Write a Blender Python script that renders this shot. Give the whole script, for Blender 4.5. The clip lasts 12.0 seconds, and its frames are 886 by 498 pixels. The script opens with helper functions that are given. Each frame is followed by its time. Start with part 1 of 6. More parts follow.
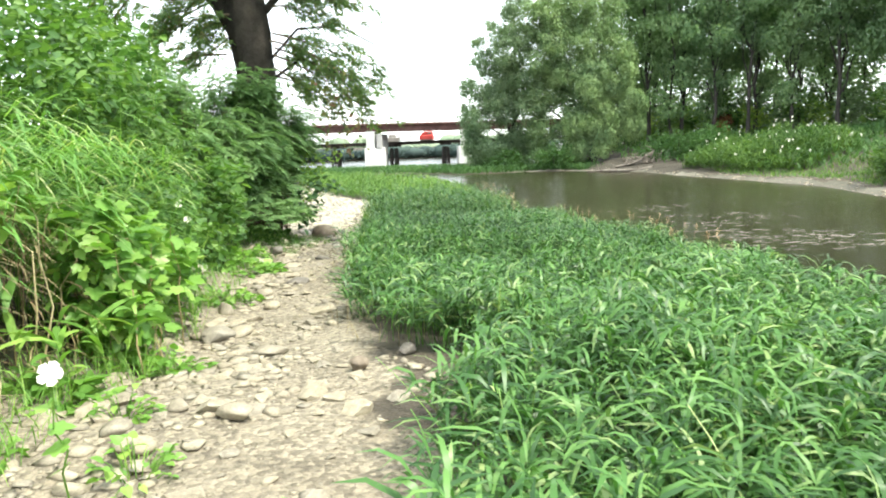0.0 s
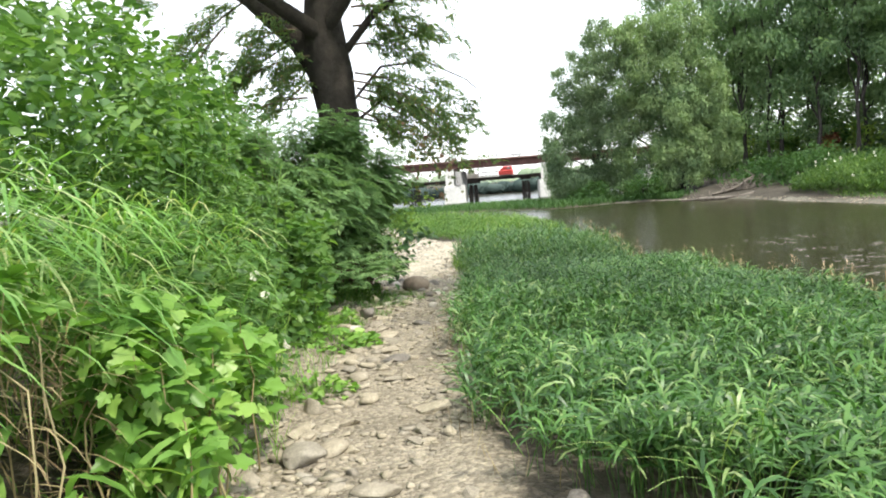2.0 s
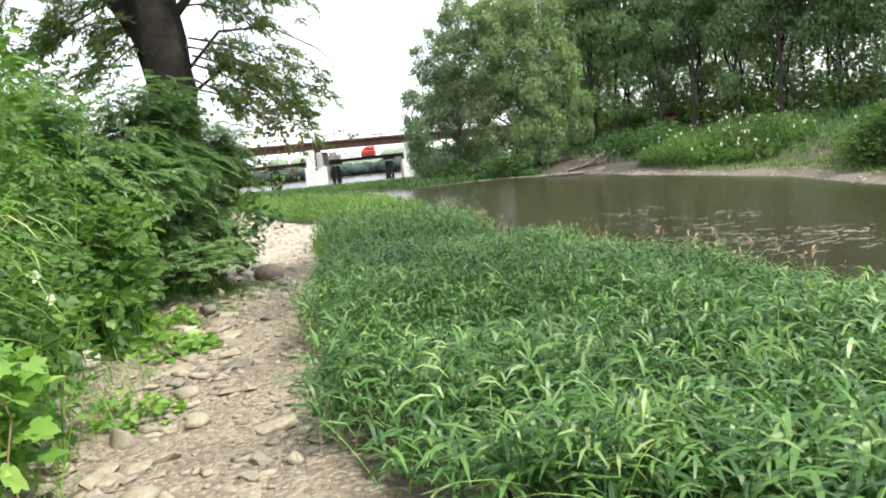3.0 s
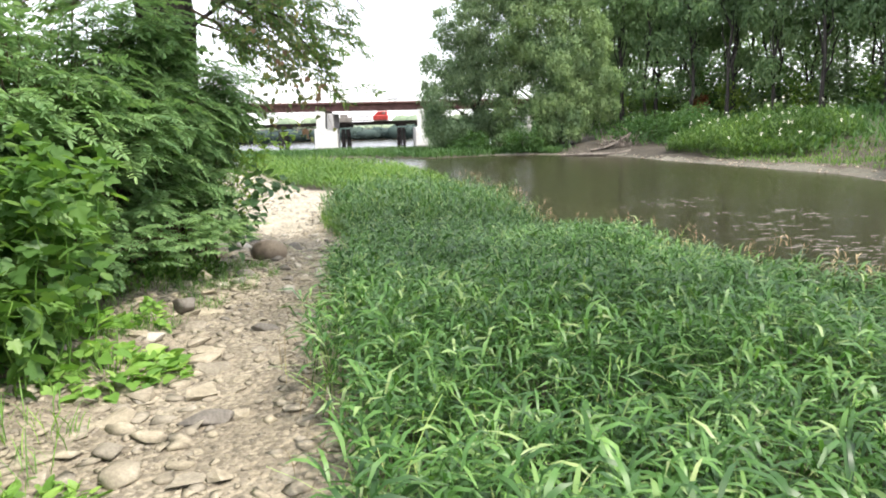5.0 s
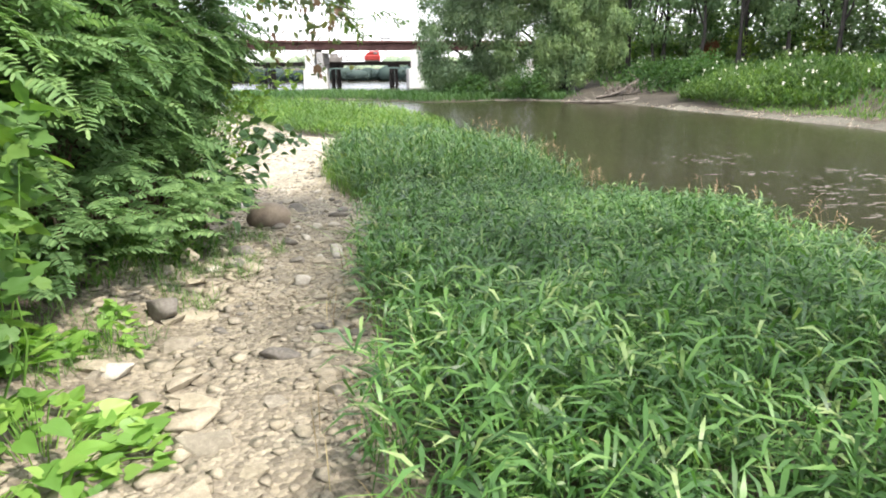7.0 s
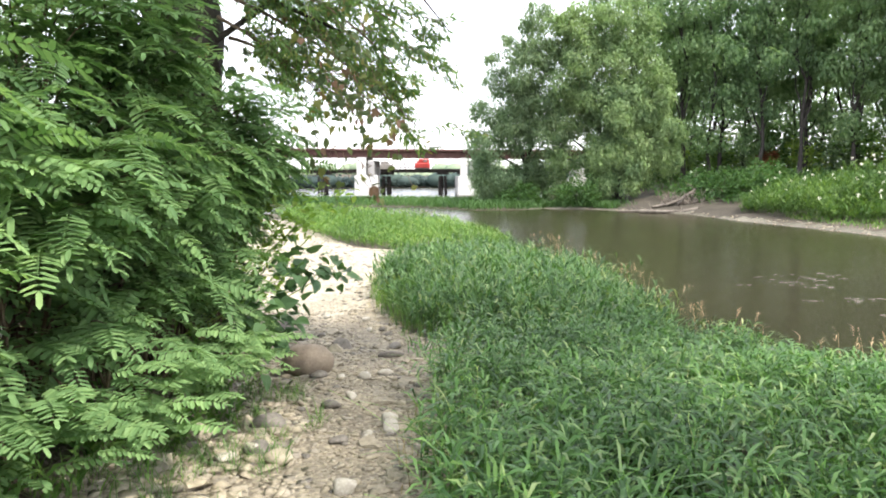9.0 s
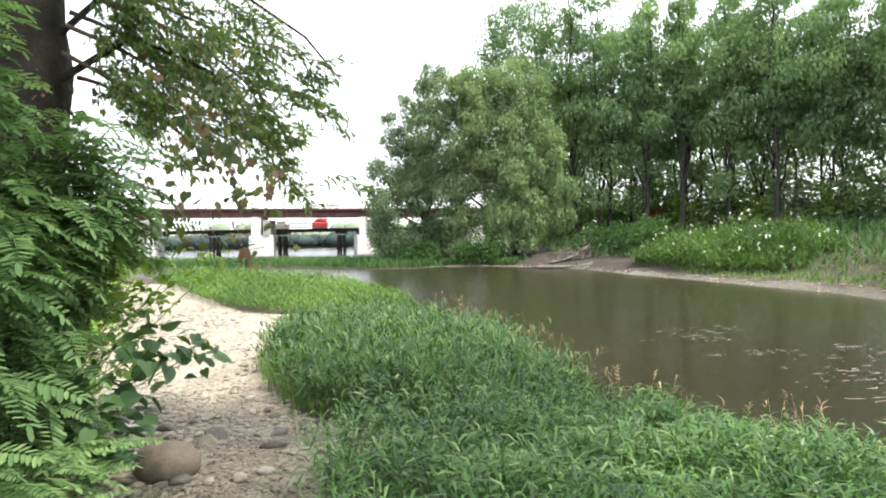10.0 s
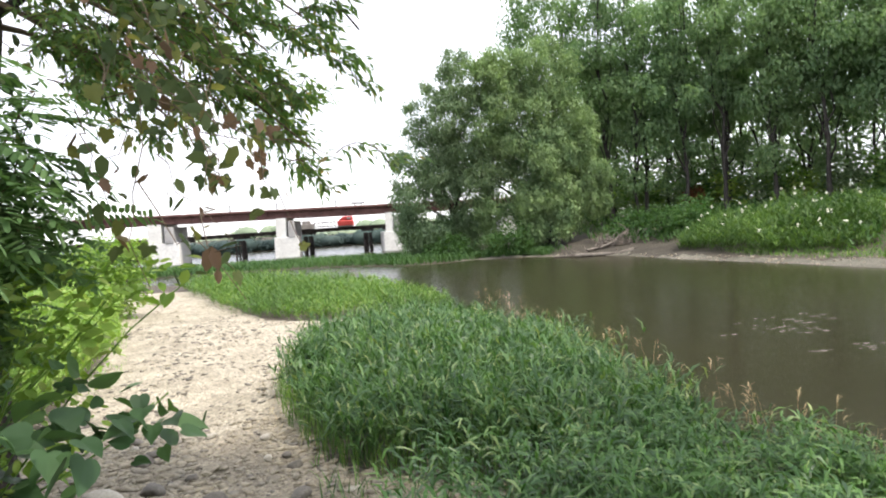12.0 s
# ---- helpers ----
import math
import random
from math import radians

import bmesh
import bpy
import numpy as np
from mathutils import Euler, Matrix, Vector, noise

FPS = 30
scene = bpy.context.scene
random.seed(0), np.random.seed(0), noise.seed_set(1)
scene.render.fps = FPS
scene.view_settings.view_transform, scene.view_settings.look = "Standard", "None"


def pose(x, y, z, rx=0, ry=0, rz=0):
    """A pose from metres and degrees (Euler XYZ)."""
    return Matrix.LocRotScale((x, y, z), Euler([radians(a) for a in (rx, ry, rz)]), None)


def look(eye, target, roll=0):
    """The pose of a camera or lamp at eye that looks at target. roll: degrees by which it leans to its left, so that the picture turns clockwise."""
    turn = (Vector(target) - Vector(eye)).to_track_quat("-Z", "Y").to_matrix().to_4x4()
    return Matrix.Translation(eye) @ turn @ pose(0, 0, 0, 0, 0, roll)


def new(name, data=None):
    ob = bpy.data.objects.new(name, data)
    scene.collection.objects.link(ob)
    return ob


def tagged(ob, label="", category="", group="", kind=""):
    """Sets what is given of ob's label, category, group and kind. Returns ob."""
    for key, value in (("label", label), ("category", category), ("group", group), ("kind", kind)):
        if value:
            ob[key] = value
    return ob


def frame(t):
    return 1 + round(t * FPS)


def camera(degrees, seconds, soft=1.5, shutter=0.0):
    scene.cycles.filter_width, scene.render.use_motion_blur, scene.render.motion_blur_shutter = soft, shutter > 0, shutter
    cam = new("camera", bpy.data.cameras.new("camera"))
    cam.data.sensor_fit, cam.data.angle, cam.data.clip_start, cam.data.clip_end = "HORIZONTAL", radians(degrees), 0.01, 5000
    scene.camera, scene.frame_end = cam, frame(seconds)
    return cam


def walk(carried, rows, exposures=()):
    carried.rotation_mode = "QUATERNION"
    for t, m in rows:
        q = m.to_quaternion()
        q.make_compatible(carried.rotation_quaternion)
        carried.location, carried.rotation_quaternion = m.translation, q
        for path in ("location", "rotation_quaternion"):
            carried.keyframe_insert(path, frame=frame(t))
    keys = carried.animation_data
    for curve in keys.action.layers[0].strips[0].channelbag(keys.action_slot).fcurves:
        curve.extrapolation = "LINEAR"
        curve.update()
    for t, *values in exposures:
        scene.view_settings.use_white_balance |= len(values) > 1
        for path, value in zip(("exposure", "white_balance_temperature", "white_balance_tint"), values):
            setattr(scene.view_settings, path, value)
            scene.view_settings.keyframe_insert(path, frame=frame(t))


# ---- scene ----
cam = camera(66.7, 12.0, soft=1.9, shutter=0.12)
PATH = [
    (0, (0.402, 0.095, 1.486), (0.242, 2.065, 1.177), -2.1),
    (0.5, (0.162, 0.416, 1.578), (-0.154, 2.361, 1.234), -0.6),
    (1, (0.093, 0.796, 1.569), (-0.17, 2.753, 1.251), -3.6),
    (1.5, (-0.051, 1.193, 1.567), (-0.39, 3.147, 1.304), -4.2),
    (2, (-0.219, 1.648, 1.608), (-0.606, 3.6, 1.416), -4.8),
    (2.5, (-0.186, 2.101, 1.522), (-0.147, 4.084, 1.265), -4.8),
    (3, (-0.211, 2.54, 1.502), (-0.212, 4.519, 1.219), -5.8),
    (3.2, (-0.25, 2.698, 1.511), (-0.26, 4.678, 1.231), -5.0),
    (4.8, (-0.62, 4.436, 1.451), (-0.624, 6.407, 1.111), -2.3),
    (5, (-0.717, 4.681, 1.467), (-0.731, 6.647, 1.1), -1.8),
    (5.5, (-0.816, 5.05, 1.484), (-0.829, 7.006, 1.066), -2.1),
    (6, (-0.968, 5.44, 1.449), (-1.043, 7.394, 1.029), -2.5),
    (6.5, (-1.275, 6.06, 1.419), (-1.395, 8.021, 1.046), -1.8),
    (7, (-1.361, 6.507, 1.437), (-1.339, 8.436, 0.911), -0.6),
    (7.5, (-1.457, 6.889, 1.457), (-1.512, 8.845, 1.044), -1.7),
    (7.7, (-1.534, 7.104, 1.471), (-1.657, 9.078, 1.171), -1.7),
    (9.3, (-1.686, 8.287, 1.605), (-1.768, 10.277, 1.424), 0.5),
    (9.5, (-1.696, 8.449, 1.624), (-1.723, 10.445, 1.502), 0.5),
    (10, (-1.627, 8.973, 1.558), (-1.439, 10.963, 1.501), -1.0),
    (10.5, (-1.696, 9.456, 1.498), (-1.642, 11.455, 1.445), -1.9),
    (11, (-1.793, 10.043, 1.533), (-1.711, 12.039, 1.451), -2.8),
    (11.5, (-1.815, 10.517, 1.465), (-1.573, 12.492, 1.261), -3.2),
    (12, (-1.764, 10.975, 1.491), (-1.655, 12.97, 1.418), -3.8),
]
walk(cam, [(t, look(eye, target, roll)) for t, eye, target, roll in PATH],
     exposures=[(0.0, 1.6, 6500, 4), (0.7, 1.27, 6500, 5), (1.5, 1.19, 6500, 8), (3.0, 1.22, 6500, 12), (5.0, 1.36, 6500, 14), (7.5, 1.53, 6500, 14), (9.5, 1.56, 6500, 14), (10.2, 1.22, 6500, 14), (12.0, 1.03, 6500, 15)])

# ---- world, sun, exposure ----
SUN_DIR = Vector((0.43, -0.26, 0.865)).normalized()
world = bpy.data.worlds.new("sky")
scene.world = world
world.use_nodes = True
wn, wl = world.node_tree.nodes, world.node_tree.links
sky = wn.new("ShaderNodeTexSky")
sky.sky_type = 'NISHITA'
sky.sun_disc = False
sky.sun_elevation = math.asin(SUN_DIR.z)
sky.sun_rotation = math.atan2(SUN_DIR.x, SUN_DIR.y)
sky.air_density, sky.dust_density, sky.ozone_density = 1.0, 1.0, 1.0
haze = wn.new("ShaderNodeMix")
haze.data_type = 'RGBA'
haze.inputs["Factor"].default_value = 0.7
wl.new(sky.outputs[0], haze.inputs[6])
haze.inputs[7].default_value = (9.0, 9.2, 9.5, 1)
wl.new(haze.outputs[2], wn["Background"].inputs[0])
wn["Background"].inputs[1].default_value = 0.13
sun = new("sun", bpy.data.lights.new("sun", 'SUN'))
sun.data.energy, sun.data.angle, sun.data.color = 2.6, radians(3.5), (1.0, 0.94, 0.82)
sun.matrix_world = look(SUN_DIR * 60, (0, 0, 0))

# ---- materials ----


def node_mat(name):
    m = bpy.data.materials.new(name)
    m.use_nodes = True
    nt = m.node_tree
    return m, nt, nt.nodes["Principled BSDF"]


def noise_tex(nt, scale, detail=4.0, rough=0.6, coord="Object"):
    tc = nt.nodes.new("ShaderNodeTexCoord")
    n = nt.nodes.new("ShaderNodeTexNoise")
    n.inputs["Scale"].default_value = scale
    n.inputs["Detail"].default_value = detail
    n.inputs["Roughness"].default_value = rough
    nt.links.new(tc.outputs[coord], n.inputs["Vector"])
    return n


def ramp(nt, src, stops):
    r = nt.nodes.new("ShaderNodeValToRGB")
    e = r.color_ramp.elements
    while len(e) < len(stops):
        e.new(0.5)
    for el, (p, c) in zip(e, stops):
        el.position, el.color = p, (*c, 1)
    nt.links.new(src, r.inputs[0])
    return r


def mix_col(nt, fac, a, b, mode='MIX'):
    m = nt.nodes.new("ShaderNodeMix")
    m.data_type, m.blend_type = 'RGBA', mode
    for sock, v in ((m.inputs["Factor"], fac), (m.inputs[6], a), (m.inputs[7], b)):
        if isinstance(v, (int, float)):
            sock.default_value = v
        elif isinstance(v, tuple):
            sock.default_value = (*v, 1)
        else:
            nt.links.new(v, sock)
    return m.outputs[2]


def bump(nt, p, src, strength, dist):
    b = nt.nodes.new("ShaderNodeBump")
    b.inputs["Strength"].default_value, b.inputs["Distance"].default_value = strength, dist
    nt.links.new(src, b.inputs["Height"])
    nt.links.new(b.outputs[0], p.inputs["Normal"])


def leaf_mat(name, stops, trans=0.4, rough=0.5, spec=0.25, glow=(1.15, 1.25, 0.55), patch=0.5, tones=((0.75, 0.8, 0.75), (1.2, 1.15, 1.0))):
    """Leaf: colour varies leaf by leaf and in broad patches; light passes through it."""
    m, nt, p = node_mat(name)
    g = nt.nodes.new("ShaderNodeNewGeometry")
    c = ramp(nt, g.outputs["Random Per Island"], stops)
    n = noise_tex(nt, patch, 2.0)
    tone = ramp(nt, n.outputs["Fac"], [(0.3, tones[0]), (0.7, tones[1])])
    col = mix_col(nt, 1.0, c.outputs[0], tone.outputs[0], 'MULTIPLY')
    nt.links.new(col, p.inputs["Base Color"])
    p.inputs["Roughness"].default_value = rough
    p.inputs["Specular IOR Level"].default_value = spec
    t = nt.nodes.new("ShaderNodeBsdfTranslucent")
    nt.links.new(mix_col(nt, 1.0, col, glow, 'MULTIPLY'), t.inputs[0])
    mx = nt.nodes.new("ShaderNodeMixShader")
    mx.inputs[0].default_value = trans
    out = nt.nodes["Material Output"]
    nt.links.new(p.outputs[0], mx.inputs[1])
    nt.links.new(t.outputs[0], mx.inputs[2])
    nt.links.new(mx.outputs[0], out.inputs[0])
    return m


def solid_mat(name, stops, scale, rough=0.8, bump_s=0.4, bump_d=0.01, metal=0.0, spec=0.3, fine=None, coord="Object", per_piece=0.0):
    m, nt, p = node_mat(name)
    n = noise_tex(nt, scale, 6.0, 0.65, coord)
    c = ramp(nt, n.outputs["Fac"], stops).outputs[0]
    f = noise_tex(nt, fine or scale * 9, 5.0, 0.7, coord)
    grain = ramp(nt, f.outputs["Fac"], [(0.3, (0.72, 0.72, 0.72)), (0.7, (1.2, 1.2, 1.2))])
    c = mix_col(nt, 1.0, c, grain.outputs[0], 'MULTIPLY')
    if per_piece:
        o = nt.nodes.new("ShaderNodeObjectInfo")
        g = nt.nodes.new("ShaderNodeNewGeometry")
        a = nt.nodes.new("ShaderNodeMath")
        a.operation = 'ADD'
        nt.links.new(o.outputs["Random"], a.inputs[0])
        nt.links.new(g.outputs["Random Per Island"], a.inputs[1])
        w = nt.nodes.new("ShaderNodeMath")
        w.operation = 'FRACT'
        nt.links.new(a.outputs[0], w.inputs[0])
        lo, hi = 1 - per_piece, 1 + per_piece * 0.6
        v = ramp(nt, w.outputs[0], [(0.0, (lo, lo, lo * 1.02)), (0.5, (1, 0.97, 0.92)), (1.0, (hi, hi * 0.98, hi * 0.92))])
        c = mix_col(nt, 1.0, c, v.outputs[0], 'MULTIPLY')
    nt.links.new(c, p.inputs["Base Color"])
    p.inputs["Roughness"].default_value = rough
    p.inputs["Metallic"].default_value = metal
    p.inputs["Specular IOR Level"].default_value = spec
    bump(nt, p, f.outputs["Fac"], bump_s, bump_d)
    return m


M_LAND, nt, p = node_mat("soil_and_gravel")
n1, n2 = noise_tex(nt, 1.5, 6.0, 0.65), noise_tex(nt, 20, 5.0, 0.7)
dirt = ramp(nt, n1.outputs["Fac"], [(0.3, (0.05, 0.042, 0.03)), (0.55, (0.085, 0.07, 0.05)), (0.75, (0.12, 0.105, 0.07))])
grit = ramp(nt, n1.outputs["Fac"], [(0.3, (0.16, 0.136, 0.099)), (0.5, (0.232, 0.20, 0.147)), (0.72, (0.315, 0.277, 0.21))])
at_ = nt.nodes.new("ShaderNodeAttribute")
at_.attribute_name = "stony"
n3 = noise_tex(nt, 6.0, 5.0, 0.7)
sm = nt.nodes.new("ShaderNodeMath")
sm.operation = 'ADD'
nt.links.new(at_.outputs["Fac"], sm.inputs[0])
nt.links.new(n3.outputs["Fac"], sm.inputs[1])
edge = ramp(nt, sm.outputs[0], [(0.8, (0, 0, 0)), (1.0, (1, 1, 1))])
grain = ramp(nt, n2.outputs["Fac"], [(0.3, (0.72, 0.72, 0.72)), (0.7, (1.2, 1.2, 1.2))])
tc = nt.nodes.new("ShaderNodeTexCoord")
cells = nt.nodes.new("ShaderNodeTexVoronoi")
cells.inputs["Scale"].default_value = 30
nt.links.new(tc.outputs["Object"], cells.inputs["Vector"])
bw = nt.nodes.new("ShaderNodeRGBToBW")
nt.links.new(cells.outputs["Color"], bw.inputs[0])
chips = ramp(nt, bw.outputs[0], [(0.25, (0.68, 0.67, 0.66)), (0.5, (1, 1, 1)), (0.8, (1.3, 1.3, 1.28))])
# paler gravel colour stands for sunlight beyond the tree's shade
sunned = nt.nodes.new("ShaderNodeAttribute")
sunned.attribute_name = "sun_bright"
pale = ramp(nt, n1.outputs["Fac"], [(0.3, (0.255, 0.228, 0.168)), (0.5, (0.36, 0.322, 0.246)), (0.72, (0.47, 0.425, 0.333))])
stones = mix_col(nt, 1.0, mix_col(nt, sunned.outputs["Fac"], grit.outputs[0], pale.outputs[0]), chips.outputs[0], 'MULTIPLY')
nt.links.new(mix_col(nt, 1.0, mix_col(nt, edge.outputs[0], dirt.outputs[0], stones), grain.outputs[0], 'MULTIPLY'), p.inputs["Base Color"])
p.inputs["Roughness"].default_value = 0.95
lump = nt.nodes.new("ShaderNodeMath")
lump.operation = 'SUBTRACT'
nt.links.new(n2.outputs["Fac"], lump.inputs[0])
nt.links.new(cells.outputs["Distance"], lump.inputs[1])
bump(nt, p, lump.outputs[0], 0.9, 0.022)
M_MUD = solid_mat("far_shore_mud", [(0.3, (0.075, 0.07, 0.052)), (0.7, (0.185, 0.175, 0.14))], 0.5, 0.95, 0.8, 0.04, fine=6)
# mud colour darkened to hold the shade of the far trees
M_SHADEMUD = solid_mat("tree_shaded_mud", [(0.3, (0.035, 0.03, 0.024)), (0.7, (0.085, 0.075, 0.058))], 0.8, 0.85, 0.8, 0.04, fine=7)
M_STONE = solid_mat("limestone", [(0.25, (0.19, 0.167, 0.128)), (0.5, (0.295, 0.265, 0.206)), (0.75, (0.42, 0.387, 0.312))], 5.0, 0.85, 0.5, 0.008, fine=60, per_piece=0.17)
M_BOULDER = solid_mat("brown_boulder", [(0.3, (0.14, 0.112, 0.086)), (0.7, (0.25, 0.205, 0.155))], 4.0, 0.8, 0.5, 0.01, fine=45)
M_DARKROCK = solid_mat("dark_rock", [(0.3, (0.10, 0.09, 0.08)), (0.7, (0.22, 0.20, 0.17))], 6.0, 0.8, 0.5, 0.01, fine=50)
M_SLAB = solid_mat("pale_slab", [(0.3, (0.34, 0.31, 0.26)), (0.7, (0.50, 0.47, 0.40))], 6.0, 0.85, 0.3, 0.005, fine=60)
M_BARK = solid_mat("dark_bark", [(0.3, (0.02, 0.017, 0.014)), (0.7, (0.06, 0.051, 0.041))], 4.0, 0.95, 1.0, 0.04, fine=26)
M_TWIG = solid_mat("twig", [(0.3, (0.09, 0.07, 0.045)), (0.7, (0.18, 0.13, 0.085))], 9.0, 0.9, 0.4, 0.004)
M_FARBARK = solid_mat("grey_bark", [(0.3, (0.025, 0.022, 0.02)), (0.7, (0.07, 0.063, 0.055))], 2.0, 0.95, 0.6, 0.04)
M_DRIFT = solid_mat("weathered_driftwood", [(0.3, (0.10, 0.085, 0.07)), (0.7, (0.25, 0.22, 0.185))], 3.0, 0.9, 0.6, 0.02)
M_CONC = solid_mat("pale_concrete", [(0.3, (0.62, 0.61, 0.57)), (0.7, (0.80, 0.79, 0.75))], 0.8, 0.85, 0.3, 0.02, fine=9)
M_CONCD = solid_mat("stained_concrete", [(0.3, (0.30, 0.29, 0.28)), (0.7, (0.48, 0.47, 0.45))], 1.2, 0.85, 0.3, 0.02, fine=9)
M_RUST = solid_mat("rusty_girder_paint", [(0.3, (0.095, 0.045, 0.04)), (0.7, (0.20, 0.105, 0.09))], 0.9, 0.75, 0.3, 0.02, fine=12)
M_TIMBER = solid_mat("dark_creosoted_timber", [(0.3, (0.05, 0.042, 0.04)), (0.7, (0.13, 0.11, 0.10))], 1.5, 0.9, 0.4, 0.02)
M_DECK = solid_mat("grey_bridge_deck", [(0.3, (0.25, 0.24, 0.22)), (0.7, (0.4, 0.38, 0.36))], 1.0, 0.9, 0.3, 0.02)
M_RED = solid_mat("red_machine_paint", [(0.3, (0.50, 0.06, 0.055)), (0.7, (0.62, 0.10, 0.09))], 1.0, 0.5, 0.05, 0.01)
M_STEEL = solid_mat("grey_steel", [(0.3, (0.3, 0.3, 0.3)), (0.7, (0.45, 0.45, 0.44))], 2.0, 0.5, 0.1, 0.01, metal=0.6)
M_FLOAT = solid_mat("river_foam", [(0.3, (0.19, 0.18, 0.15)), (0.7, (0.36, 0.345, 0.30))], 4.0, 0.7, 0.3, 0.01)

M_WEED = leaf_mat("river_grass_leaf", [(0.0, (0.024, 0.072, 0.019)), (0.5, (0.067, 0.165, 0.039)), (0.88, (0.130, 0.252, 0.068)), (1.0, (0.28, 0.36, 0.16))], 0.28, 0.42, 0.42, glow=(1.05, 1.2, 0.6), patch=0.7, tones=((0.68, 0.75, 0.7), (1.25, 1.2, 1.1)))
M_MOUND = leaf_mat("mound_plant_leaf", [(0.0, (0.024, 0.07, 0.027)), (0.5, (0.068, 0.15, 0.055)), (0.9, (0.135, 0.24, 0.092)), (1.0, (0.27, 0.32, 0.16))], 0.36, 0.42, 0.35, patch=0.9)
# lighter copy of the grass green, with sunlight put into the colour
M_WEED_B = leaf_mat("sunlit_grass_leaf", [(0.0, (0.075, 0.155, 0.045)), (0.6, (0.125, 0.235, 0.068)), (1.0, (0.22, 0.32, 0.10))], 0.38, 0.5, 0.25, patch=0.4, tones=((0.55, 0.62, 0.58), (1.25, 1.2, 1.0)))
# yellow-green brightened in colour for grass and bushes standing in sun
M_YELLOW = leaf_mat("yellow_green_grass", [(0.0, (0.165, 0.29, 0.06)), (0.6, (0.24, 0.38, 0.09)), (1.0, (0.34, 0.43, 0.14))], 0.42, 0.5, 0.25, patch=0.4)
M_BAR = leaf_mat("bar_grass_leaf", [(0.0, (0.045, 0.105, 0.04)), (0.6, (0.072, 0.15, 0.055)), (1.0, (0.105, 0.19, 0.072))], 0.35, 0.55, 0.2, patch=0.2)
M_RUSTLEAF = leaf_mat("rust_brown_leaf", [(0.0, (0.10, 0.045, 0.025)), (1.0, (0.20, 0.09, 0.05))], 0.35, 0.6, 0.2, glow=(1.2, 0.9, 0.6))
M_REED = leaf_mat("reed_leaf", [(0.0, (0.11, 0.25, 0.06)), (0.6, (0.20, 0.38, 0.10)), (0.88, (0.34, 0.46, 0.19)), (1.0, (0.52, 0.52, 0.30))], 0.4, 0.45, 0.3, patch=1.0)
M_VINE = leaf_mat("vine_leaf", [(0.0, (0.115, 0.245, 0.055)), (0.6, (0.20, 0.37, 0.085)), (1.0, (0.32, 0.48, 0.13))], 0.42, 0.4, 0.35, patch=1.2)
M_DEAD = leaf_mat("dead_stem", [(0.0, (0.17, 0.12, 0.075)), (0.6, (0.33, 0.265, 0.16)), (1.0, (0.52, 0.45, 0.29))], 0.25, 0.7, 0.2, glow=(1, 1, 0.8))
M_LOCUST = leaf_mat("locust_leaf", [(0.0, (0.125, 0.225, 0.10)), (0.6, (0.18, 0.305, 0.14)), (1.0, (0.25, 0.385, 0.18))], 0.45, 0.6, 0.15, glow=(1.05, 1.12, 0.7), patch=0.9)
M_SHRUB = leaf_mat("shrub_leaf", [(0.0, (0.06, 0.135, 0.042)), (0.6, (0.115, 0.225, 0.066)), (1.0, (0.18, 0.30, 0.09))], 0.42, 0.45, 0.3, patch=0.8)
# leaf green darkened so that its colour carries the shade beneath the tree
M_SHADELEAF = leaf_mat("shaded_vine_leaf", [(0.0, (0.05, 0.10, 0.05)), (0.6, (0.075, 0.15, 0.07)), (1.0, (0.11, 0.20, 0.085))], 0.3, 0.5, 0.3, patch=1.5)
M_TREELEAF = leaf_mat("bank_tree_leaf", [(0.0, (0.11, 0.19, 0.09)), (0.75, (0.165, 0.27, 0.12)), (0.95, (0.27, 0.33, 0.13)), (1.0, (0.32, 0.23, 0.12))], 0.58, 0.5, 0.25, patch=0.6)
M_BROWNLEAF = leaf_mat("withered_leaf", [(0.0, (0.075, 0.115, 0.06)), (0.5, (0.12, 0.165, 0.08)), (0.7, (0.24, 0.26, 0.09)), (0.8, (0.20, 0.13, 0.105)), (1.0, (0.24, 0.16, 0.12))], 0.5, 0.6, 0.2, glow=(1.1, 1.0, 0.7), patch=2.0)
M_WILLOW = leaf_mat("willow_leaf", [(0.0, (0.175, 0.255, 0.14)), (0.5, (0.23, 0.32, 0.17)), (1.0, (0.30, 0.40, 0.205))], 0.42, 0.65, 0.1, glow=(1.0, 1.15, 0.7), patch=0.5, tones=((0.72, 0.78, 0.75), (1.25, 1.2, 1.05)))
M_MAPLE = leaf_mat("silver_maple_leaf", [(0.0, (0.165, 0.235, 0.145)), (0.5, (0.205, 0.285, 0.175)), (1.0, (0.265, 0.355, 0.21))], 0.52, 0.65, 0.1, glow=(1.0, 1.1, 0.75), patch=0.25, tones=((0.75, 0.8, 0.78), (1.2, 1.15, 1.05)))
M_DARKLEAF = leaf_mat("bottomland_tree_leaf", [(0.0, (0.15, 0.235, 0.135)), (0.6, (0.205, 0.305, 0.172)), (1.0, (0.27, 0.38, 0.215))], 0.52, 0.65, 0.1, glow=(1.0, 1.15, 0.7), patch=0.2)
M_SLATELEAF = leaf_mat("distant_shore_leaf", [(0.0, (0.07, 0.10, 0.105)), (1.0, (0.09, 0.13, 0.125))], 0.3, 0.7, 0.1, glow=(1, 1, 0.8), patch=0.1)
# distance haze is mixed into this pale leaf colour
M_FARLEAF = leaf_mat("hazed_distant_leaf", [(0.0, (0.30, 0.37, 0.28)), (1.0, (0.36, 0.44, 0.33))], 0.3, 0.7, 0.1, glow=(1, 1, 0.8), patch=0.1)
